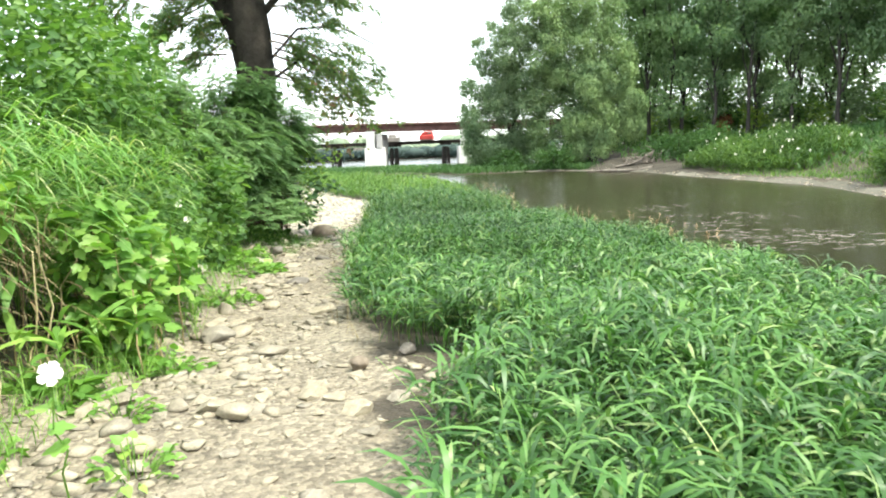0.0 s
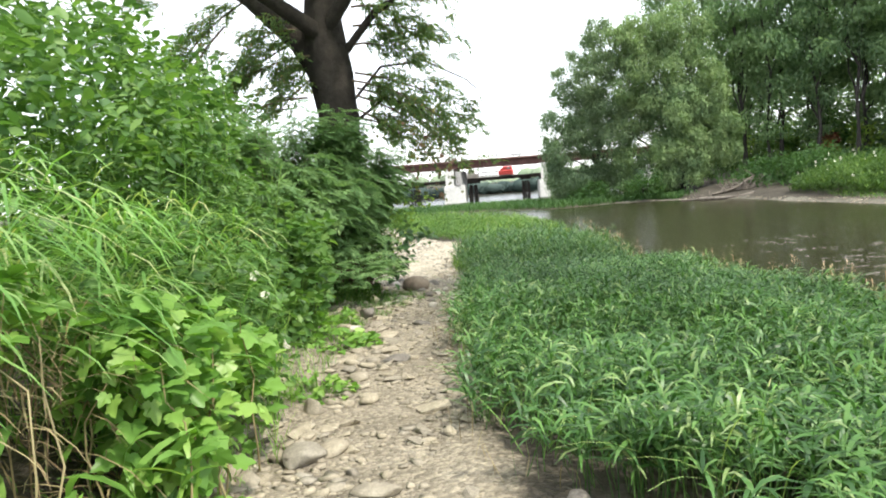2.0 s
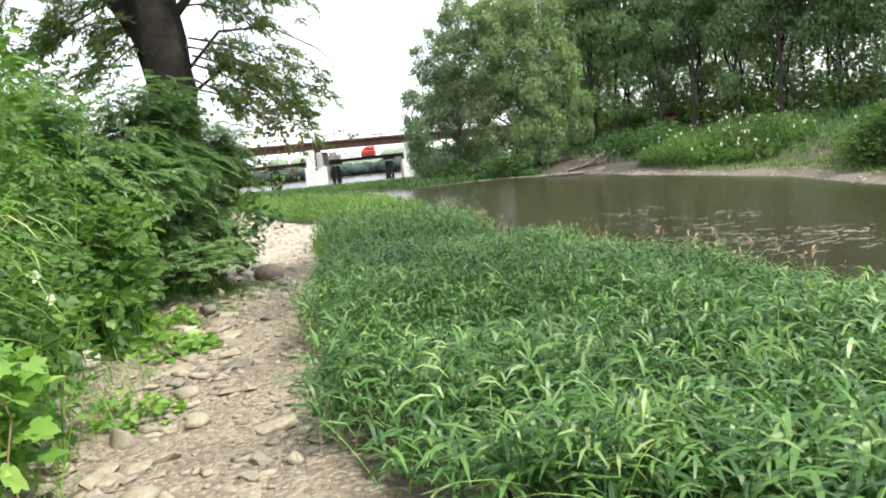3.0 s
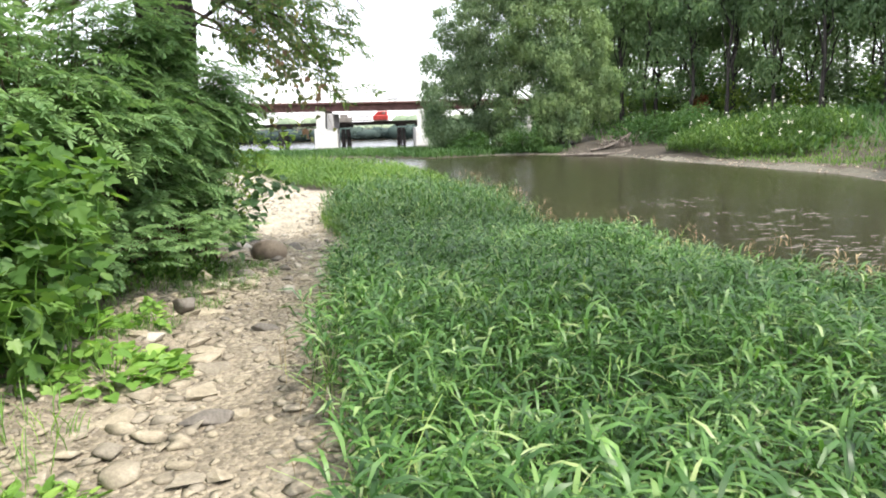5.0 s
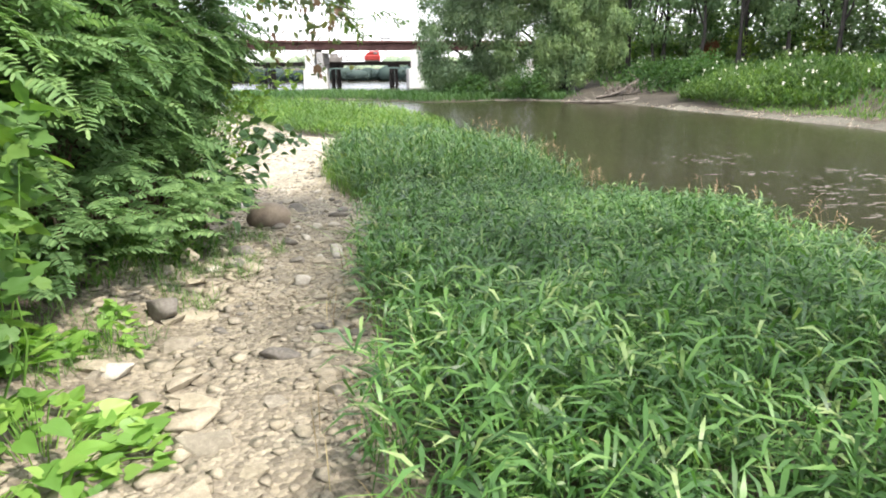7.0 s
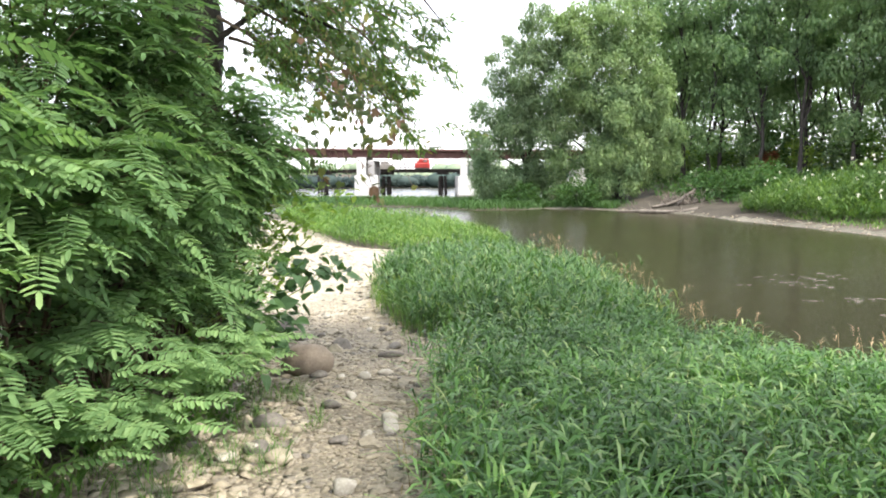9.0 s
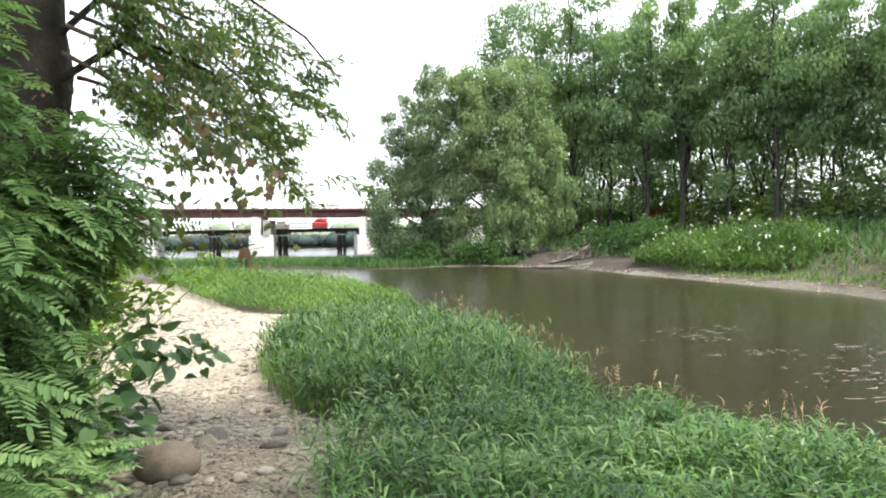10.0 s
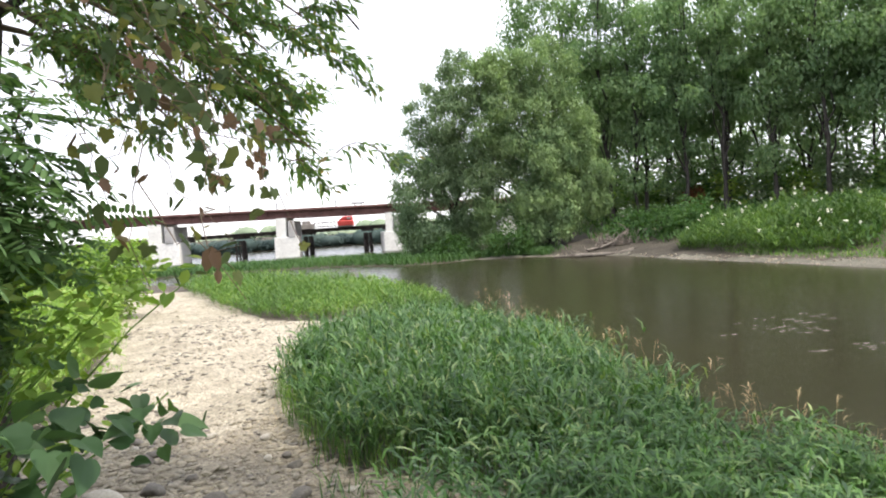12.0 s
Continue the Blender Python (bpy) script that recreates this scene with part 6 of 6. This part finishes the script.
x, y = scatter(rl, 2600, -3.2, -1.4, 2.6, 8.2, lambda x, y: (left_bank(x, y) > -0.3 + 0.35 * lattice(34, x, y, 0.5)) & (left_bank(x, y) < 0.7))
n = len(x)
v, f = blades(np.stack([x, y, height(x, y)], 1), rl.uniform(0, 6.28, n), rl.uniform(0.9, 1.5, n), rl.uniform(-0.3, 0.9, n), rl.uniform(0.12, 0.36, n), 0.007, 3)
ob = part_np("path_edge_grass", v, f, M_VINE)
tagged(ob, "fresh green grass tufts at the bank foot", "grass", kind="stuff")
x, y = scatter(rl, 5000, -4.4, -1.2, 16.6, 26, lambda x, y: (inside(MOUND, x, y) > -0.22) & (inside(MOUND, x, y) < 0.2) & (x < -1.3))
x, y = x[:900], y[:900]
n = len(x)
v, f = blades(np.stack([x, y, height(x, y)], 1), rl.uniform(0, 6.28, n), rl.uniform(1.2, 1.55, n), rl.uniform(0.4, 1.4, n), rl.uniform(0.2, 0.55, n), 0.010, 3)
ob = part_np("path_edge_grass", v, f, M_WEED_B)
tagged(ob, "thin upright grass fringing the plant mound", "grass", kind="stuff")
WEDGE = [(-2.4, 15.4), (-2.9, 18.0), (-2.2, 17.2), (-1.5, 16.9), (-0.9, 16.6), (-1.7, 15.4)]
x, y = scatter(rl, 900, -3.3, -0.5, 15.2, 18.2, lambda x, y: (inside(WEDGE, x, y) > 0) & (lattice(27, x, y, 0.5) > 0.5))
x, y = x[:170], y[:170]
n = len(x)
v, f = blades(np.stack([x, y, height(x, y)], 1), rl.uniform(0, 6.28, n), rl.uniform(0.9, 1.5, n), rl.uniform(-0.2, 0.9, n), rl.uniform(0.1, 0.3, n), 0.010, 3)
ob = part_np("path_edge_grass", v, f, M_WEED)
tagged(ob, "sparse young grass on the damp soil", "grass", kind="stuff")
# thin withered stalks where the bed meets the path
x, y = scatter(rl, 5000, -4.5, 0.6, 1, 29, lambda x, y: (right_bank(x, y) > -0.16) & (right_bank(x, y) < 0.12))
x, y = x[:520], y[:520]
n = len(x)
v, f = blades(np.stack([x, y, height(x, y)], 1), rl.uniform(0, 6.28, n), rl.uniform(1.0, 1.55, n), rl.uniform(0.2, 1.3, n), rl.uniform(0.12, 0.34, n), 0.006, 3)
ob = part_np("withered_stalks", v, f, M_DEAD)
tagged(ob, "thin withered stalks along the grass edge", "dead stems", kind="stuff")

# ---- rocks and stones ----


def hull_mesh(name, seed, mat, n=12, smooth=False, blunt=0.75):
    """An angular stone about 1 across and 0.5 high."""
    q = np.random.default_rng(seed)
    bm = bmesh.new()
    for k in range(n):
        u = q.standard_normal(3)
        u /= np.linalg.norm(u)
        u = np.sign(u) * np.abs(u) ** blunt
        bm.verts.new((0.5 * u[0] * q.uniform(0.8, 1), 0.38 * u[1] * q.uniform(0.8, 1), 0.26 * u[2] * q.uniform(0.8, 1)))
    r = bmesh.ops.convex_hull(bm, input=bm.verts)
    bmesh.ops.delete(bm, geom=[g for g in r["geom_interior"] if isinstance(g, bmesh.types.BMVert)], context='VERTS')
    bmesh.ops.triangulate(bm, faces=bm.faces)
    bmesh.ops.recalc_face_normals(bm, faces=bm.faces)
    me = bpy.data.meshes.new(name)
    bm.to_mesh(me)
    bm.free()
    me.materials.append(mat)
    return me


def big_rock(name, label, mat, x, y, size, turn, seed, round_=0.0, sink=0.25, fine=3):
    q = np.random.default_rng(seed)
    bm = bmesh.new()
    bmesh.ops.create_icosphere(bm, subdivisions=fine, radius=1.0)
    cuts = [(Vector(q.standard_normal(3)).normalized(), q.uniform(0.62, 0.88) - (0.0 if round_ > 0.25 else 0.14)) for k in range(11)]
    for vt in bm.verts:
        c = vt.co.normalized()
        for nrm, d in cuts:
            over = vt.co.dot(nrm) - d
            if over > 0:
                vt.co -= nrm * over * (0.9 - round_)
        vt.co += c * 0.05 * noise.noise(c * 2.3 + Vector((seed, 0, 0))) + c * 0.02 * noise.noise(c * 7 + Vector((seed, 3, 0)))
        vt.co = Vector((vt.co.x * size[0] / 2, vt.co.y * size[1] / 2, vt.co.z * size[2] / 2))
    ob = part(name, bm, mat, smooth=True)
    ob.matrix_basis = pose(x, y, ground_at(x, y) + size[2] * (0.5 - sink), 0, 0, turn)
    return tagged(ob, label, "rock")


big_rock("boulder", "rounded brown boulder on the stony path", M_BOULDER, -3.46, 14.85, (0.56, 0.46, 0.40), 10, 3, 0.55, 0.2)
big_rock("rock", "flat pale rock half sunk in the path", M_STONE, -2.12, 5.72, (0.40, 0.30, 0.20), 20, 4)
big_rock("rock", "flat pale rock lying on the path", M_STONE, -1.09, 3.6, (0.26, 0.20, 0.12), 5, 5)
big_rock("rock", "long flat grey rock across the path", M_STONE, -1.43, 5.2, (0.36, 0.18, 0.13), -8, 6)
big_rock("rock", "small grey rock beside the grass bed", M_DARKROCK, -0.3, 4.95, (0.16, 0.14, 0.13), 30, 7)
big_rock("rock", "small brown rock on the path", M_BOULDER, -0.58, 4.55, (0.17, 0.14, 0.14), 60, 8)
big_rock("rock", "dark jagged rock standing in the path", M_DARKROCK, -3.42, 16.35, (0.26, 0.20, 0.24), 15, 9, 0, 0.3)
big_rock("rock", "dark grey rock at the foot of the shrub", M_DARKROCK, -3.27, 10.95, (0.34, 0.26, 0.24), -20, 10)
big_rock("rock", "pale flat slab at the path edge", M_SLAB, -3.17, 9.98, (0.30, 0.22, 0.10), 0, 11)
big_rock("rock", "pale broad stone set in the path", M_STONE, -2.53, 9.4, (0.34, 0.26, 0.10), 35, 12, 0, 0.4)
big_rock("rock", "dark flat rock in the path", M_DARKROCK, -2.3, 10.2, (0.30, 0.16, 0.12), -10, 13, 0, 0.35)
big_rock("rock", "pale rock near the shrub", M_STONE, -2.98, 12.25, (0.22, 0.18, 0.14), 40, 14)
big_rock("rock", "pale angular rock on the bank", M_STONE, -2.45, 6.8, (0.24, 0.2, 0.18), 0, 15)
big_rock("rock", "tan rock at the bank foot", M_SLAB, -4.45, 16.7, (0.46, 0.32, 0.24), 25, 16, 0.2)
big_rock("rock", "grey rock at the bank foot", M_STONE, -4.7, 16.2, (0.38, 0.3, 0.24), 70, 17)
big_rock("rock", "grey rock at the bank foot", M_STONE, -4.3, 15.6, (0.34, 0.28, 0.22), 0, 18)
big_rock("rock", "brown rock at the bank foot", M_BOULDER, -4.5, 15.1, (0.3, 0.26, 0.22), 10, 19)
big_rock("rock", "dark flat rock in the path", M_DARKROCK, -2.72, 15.9, (0.34, 0.14, 0.12), 0, 20, 0, 0.35)
big_rock("rock", "dark flat rock in the path", M_DARKROCK, -2.15, 8.35, (0.36, 0.18, 0.12), 5, 21, 0, 0.35)
big_rock("rock", "grey rock beside the shrub", M_STONE, -3.75, 12.6, (0.36, 0.26, 0.22), 15, 22)
big_rock("rock", "yellowish rock at the bank foot", M_SLAB, -3.35, 8.15, (0.28, 0.22, 0.2), 15, 23, 0.3)

qr = np.random.default_rng(44)
for k in range(34):
    ry_ = qr.uniform(11.5, 19)
    rx_ = qr.uniform(np.interp(ry_, EDGE_LY, EDGE_LX) + 0.1, np.interp(ry_, EDGE_RY, EDGE_RX) - 0.2)
    sz = qr.uniform(0.10, 0.2) * (1.35 if k % 6 == 0 else 1)
    tagged(big_rock("rock", ("dark angular loose rock on the path", "tan angular loose rock on the path")[k % 2], (M_DARKROCK, M_SLAB)[k % 2], rx_, ry_, (sz * 1.3, sz, sz * 0.7), qr.uniform(0, 180), 300 + k, 0, 0.3, 2), group="loose rocks on the path")
for k in range(16):
    ry_ = qr.uniform(2.2, 8)
    rx_ = np.interp(ry_, EDGE_LY, EDGE_LX) + qr.uniform(-0.2, 0.75)
    sz = qr.uniform(0.13, 0.24)
    tagged(big_rock("rock", "pale angular limestone rock along the path edge", M_STONE, rx_, ry_, (sz * 1.3, sz, sz * 0.6), qr.uniform(0, 180), 400 + k, 0, 0.3, 2), group="loose rocks on the path")

# white mallow flowers among the left weeds


def mallow(label, spots, foot):
    ob = thing("mallow", label, "flower", at=(*foot, ground_at(*foot)))
    g = ground_at(*foot)
    q = np.random.default_rng(int(abs(foot[0] * 100)))
    P, L = [], []
    for sx, sy, sz, r in spots:
        stem = curve_pts((foot[0], foot[1], g - 0.03), (sx, sy, sz - 0.02), 7, 0.04, 0.012, q)
        v, f = tube(stem, np.linspace(0.005, 0.003, 7), 5)
        part_np("stem", v, f, M_VINE, ob)
        P.append(stem[2:6] + q.normal(0, 0.02, (4, 3)))
        petal = [(0, 0, 0), (0.35, 0.34, 0.05), (0.8, 0.40, 0.10), (1.0, 0.0, 0.06), (0.8, -0.40, 0.10), (0.35, -0.34, 0.05)]
        v, f = stamps(petal, [(0, 1, 2, 3), (0, 3, 4, 5)], np.zeros((5, 3)), np.arange(5) * 1.2566, 0.12, r, 0.25)
        turn = pose(sx, sy, sz, 62, 0, 12)
        v = v @ np.array(turn.to_3x3()).T + np.array((sx, sy, sz))
        part_np("blossom", v, f, M_FLOWER, ob, "white five-petalled blossom")
    P = np.concatenate(P)
    v, f = stamps(LOBED, LOBED_F, P, q.uniform(0, 6.28, len(P)), q.normal(0, 0.3, len(P)), q.uniform(0.06, 0.1, len(P)), q.normal(0, 0.3, len(P)))
    tagged(part_np("leaf_mass", v, f, M_VINE, ob), kind="stuff")


mallow("wild mallow with one open white flower", [(-1.16, 2.24, 0.74, 0.05)], (-1.35, 2.5))
mallow("wild mallow with small white flowers among the shrubs", [(-2.95, 7.0, 0.95, 0.05), (-2.9, 7.05, 0.78, 0.045), (-2.6, 5.6, 0.7, 0.04)], (-3.1, 7.2))

# driftwood on the far shore


def log(label, pts, r0, r1, seed):
    q = np.random.default_rng(seed)
    ob = thing("driftwood_log", label, "log", at=pts[0])
    P = np.asarray(pts, float)
    v, f = tube(P, np.linspace(r0, r1, len(P)), 9, seed)
    part_np("stem", v, f, M_DRIFT, ob, smooth=True)
    for k in range(4):
        s = P[q.integers(1, len(P))]
        v, f = tube(curve_pts(s, s + q.normal(0, 1, 3) * (0.7, 0.4, 0.35) + (0, 0, 0.35), 5, 0, 0.04, q), np.linspace(r1 * 0.8, 0.015, 5), 6)
        part_np("branch", v, f, M_DRIFT, ob, smooth=True)


log("bleached driftwood log lying at the far water line", [(8.4, 51.2, -0.92), (9.8, 51.1, -0.95), (11.0, 50.9, -0.92), (11.9, 50.7, -0.78)], 0.10, 0.14, 1)
log("fallen grey trunk sloping down the far bank", [(10.2, 53.0, -0.8), (11.2, 53.4, -0.45), (12.2, 53.9, 0.05), (12.8, 54.2, 0.35)], 0.10, 0.06, 2)
log("fallen grey branch on the far bank", [(9.6, 52.8, -0.75), (10.6, 53.0, -0.6), (11.7, 53.2, -0.25)], 0.09, 0.05, 3)
log("bleached branch lying in the shallows", [(7.4, 52.4, -0.99), (8.6, 52.3, -0.98), (9.4, 52.0, -0.97)], 0.06, 0.05, 4)

brush = thing("brush_pile", "tangled pile of grey dead branches on the far bank", "brush pile", at=(11.6, 53.6, ground_at(11.6, 53.6)))
qb = np.random.default_rng(78)
sticks = []
for k in range(60):
    s = np.array([11.7 + qb.normal(0, 0.7), 53.6 + qb.normal(0, 0.4), 0])
    s[2] = ground_at(s[0], s[1]) + qb.uniform(0, 0.15)
    e = s + np.array([qb.normal(0.2, 0.8), qb.normal(0, 0.4), qb.uniform(0.05, 0.9)])
    sticks.append(tube(curve_pts(s, e, 5, 0.05, 0.05, qb), np.linspace(qb.uniform(0.02, 0.06), 0.01, 5), 5))
v, f = join(sticks)
tagged(part_np("branch_mass", v, f, M_DRIFT, brush), kind="stuff")

# floating foam and litter on the river
q = np.random.default_rng(81)
vs, fs = [], []
drifts = [(4.9 + 3.9 * q.random(), q.uniform(15, 25)) for k in range(19)]
for k in range(430):
    cx0, cy0 = drifts[k % 19]
    x, y = cx0 + q.normal(0, 0.6), cy0 + q.normal(0, 0.3)
    if inside(FAR, np.array([x]), np.array([y]))[0] > -0.6:
        continue
    m = 7
    ang = np.linspace(0, 6.283, m, endpoint=False)
    L, W = 0.16 * q.random() ** 2.4 + 0.02, q.uniform(0.003, 0.006)
    ox, oy = L * np.cos(ang) * q.uniform(0.7, 1.1, m), W * np.sin(ang) * q.uniform(0.7, 1.1, m)
    c_, s_ = math.cos(0.12 * q.normal()), math.sin(0.12 * q.normal())
    top = np.stack([x + ox * c_ - oy * s_, y + ox * s_ + oy * c_, np.full(m, WATER + 0.004)], 1)
    low_ = top + (0, 0, -0.03)
    vs.append(np.concatenate([top, low_, [[x, y, WATER + 0.006]]]))
    fs.append([(i, (i + 1) % m, 2 * m, 2 * m) for i in range(m)] + [(i, i + m, (i + 1) % m + m, (i + 1) % m) for i in range(m)])
V, n0, T = [], 0, []
for v_, f_ in zip(vs, fs):
    for a, b, c, d in f_:
        T.append((a + n0, b + n0, c + n0))
        if c != d:
            T.append((a + n0, c + n0, d + n0))
    V.append(v_)
    n0 += len(v_)
ob = part_np("river_foam", np.concatenate(V), np.array(T), M_FLOAT)
tagged(ob, "drifting flecks of pale foam on the river", "foam", kind="stuff")

# dry pebbles joined, then the stones of the path one by one
q = np.random.default_rng(91)
HULLS = [hull_mesh("stone", 900 + k, M_STONE, 13, blunt=0.8) for k in range(14)]


def hull_arrays(me):
    v = np.empty(len(me.vertices) * 3)
    me.vertices.foreach_get("co", v)
    f = np.empty(len(me.polygons) * 3, np.int32)
    me.polygons.foreach_get("vertices", f)
    return v.reshape(-1, 3), f.reshape(-1, 3)


ARR = [hull_arrays(m) for m in HULLS]


def on_stones(x, y, spill=0.35):
    return (inside(WEDGE, x, y) > 0) & (lattice(28, x, y, 0.4) > 0.55) | (x > np.interp(y, EDGE_LY, EDGE_LX) - spill) & (x < np.interp(y, EDGE_RY, EDGE_RX) + 0.15 - np.interp(y, [2.2, 2.8, 5.4, 6.4], [0.1, 0.5, 0.75, 0.1]))


def trodden(x, y):
    """Distance from the line that feet have worn smooth."""
    return x - np.interp(y, EDGE_LY, EDGE_LX) * 0.38 - np.interp(y, EDGE_RY, EDGE_RX) * 0.62 + 0.12 * np.sin(y * 1.3)


def pebbles(n, x0, x1, y0, y1, s0, s1, spill, dens=None):
    x, y = scatter(q, n, x0, x1, y0, y1, lambda x, y: on_stones(x, y, spill) & (True if dens is None else lattice(19, x, y, 1.1) > dens))
    out = []
    worn = np.clip(1.25 - np.abs(trodden(x, y)) / 0.42, 0, 1)
    keep = q.random(len(x)) > np.interp(y, [4, 7], [0.88, 0.4]) * worn
    x, y, worn = x[keep], y[keep], worn[keep]
    size = (s0 + (s1 - s0) * q.random(len(x)) ** 2.8) * (1 - 0.35 * worn)
    z = height(x, y)
    kind_ = q.integers(0, len(ARR), len(x))
    for k, (hv, hf) in enumerate(ARR):
        i = np.where(kind_ == k)[0]
        a = q.uniform(0, 6.28, len(i))
        til = q.normal(0, 0.1, len(i))
        sv = hv[None] * size[i, None, None]
        vx = sv[..., 0] * np.cos(a)[:, None] - sv[..., 1] * np.sin(a)[:, None]
        vy = sv[..., 0] * np.sin(a)[:, None] + sv[..., 1] * np.cos(a)[:, None]
        vz = sv[..., 2] * 0.48 + vx * til[:, None]
        vv = np.stack([vx + x[i, None], vy + y[i, None], vz + z[i, None] + size[i, None] * 0.05], -1)
        out.append((vv.reshape(-1, 3), (hf[None] + (np.arange(len(i)) * len(hv))[:, None, None]).reshape(-1, 3)))
    return join(out)


v, f = join([pebbles(9000, -5.5, 0.9, 0.8, 20, 0.03, 0.11, 0.45), pebbles(9000, -5.5, -1, 11, 19.5, 0.06, 0.20, 0.6), pebbles(5000, -16, -2, 18, 42, 0.06, 0.17, 1.2, 0.3), pebbles(6200, -4, 0.6, 1.2, 12, 0.04, 0.24, 0.6, 0.22), pebbles(1800, -2.8, 0.5, 1.2, 6.5, 0.04, 0.20, 0.5)])
ob = part_np("pebbles", v, f, M_STONE)
tagged(ob, "loose pale limestone pebbles covering the footpath", "pebbles", kind="stuff")
v, f = pebbles(5200, -9.5, -1.5, 10.5, 32, 0.04, 0.17, 0.3, 0.25)
ob = part_np("pebbles", v, f, M_DARKROCK)
tagged(ob, "dark brown stones scattered over the gravel", "pebbles", kind="stuff")
x, y = scatter(q, 4000, -5.2, 0.4, 2.0, 17.5, lambda x, y: on_stones(x, y, 0.3))
for k in range(300):
    st = new("stone", HULLS[k % len(HULLS)])
    s = (0.11 + 0.22 * q.random() ** 2) * (0.75 if abs(trodden(x[k], y[k])) < 0.3 else 1.1)
    st.parent = ground
    st.matrix_basis = pose(x[k], y[k], ground_at(x[k], y[k]) + 0.05 * s, q.normal(0, 7), q.normal(0, 7), q.uniform(0, 360)) @ Matrix.Diagonal((s, s, s * q.uniform(0.5, 0.9), 1))
# stones of the far shore
qx, qy = scatter(q, 5000, 4, 17, 20, 57, lambda x, y: (inside(FAR, x, y) > -0.1) & (inside(FAR, x, y) < np.interp(y, [40, 46], [1.5, 0.5])))
out = []
for k in range(min(1500, len(qx))):
    hv, hf = ARR[k % len(ARR)]
    s = 0.05 + 0.2 * q.random() ** 3
    out.append((hv * s + (qx[k], qy[k], ground_at(qx[k], qy[k]) + 0.05 * s), hf))
v, f = join(out)
ob = part_np("shore_stones", v, f, M_STONE)
tagged(ob, "pale stones strewn along the far shore", "pebbles", kind="stuff")
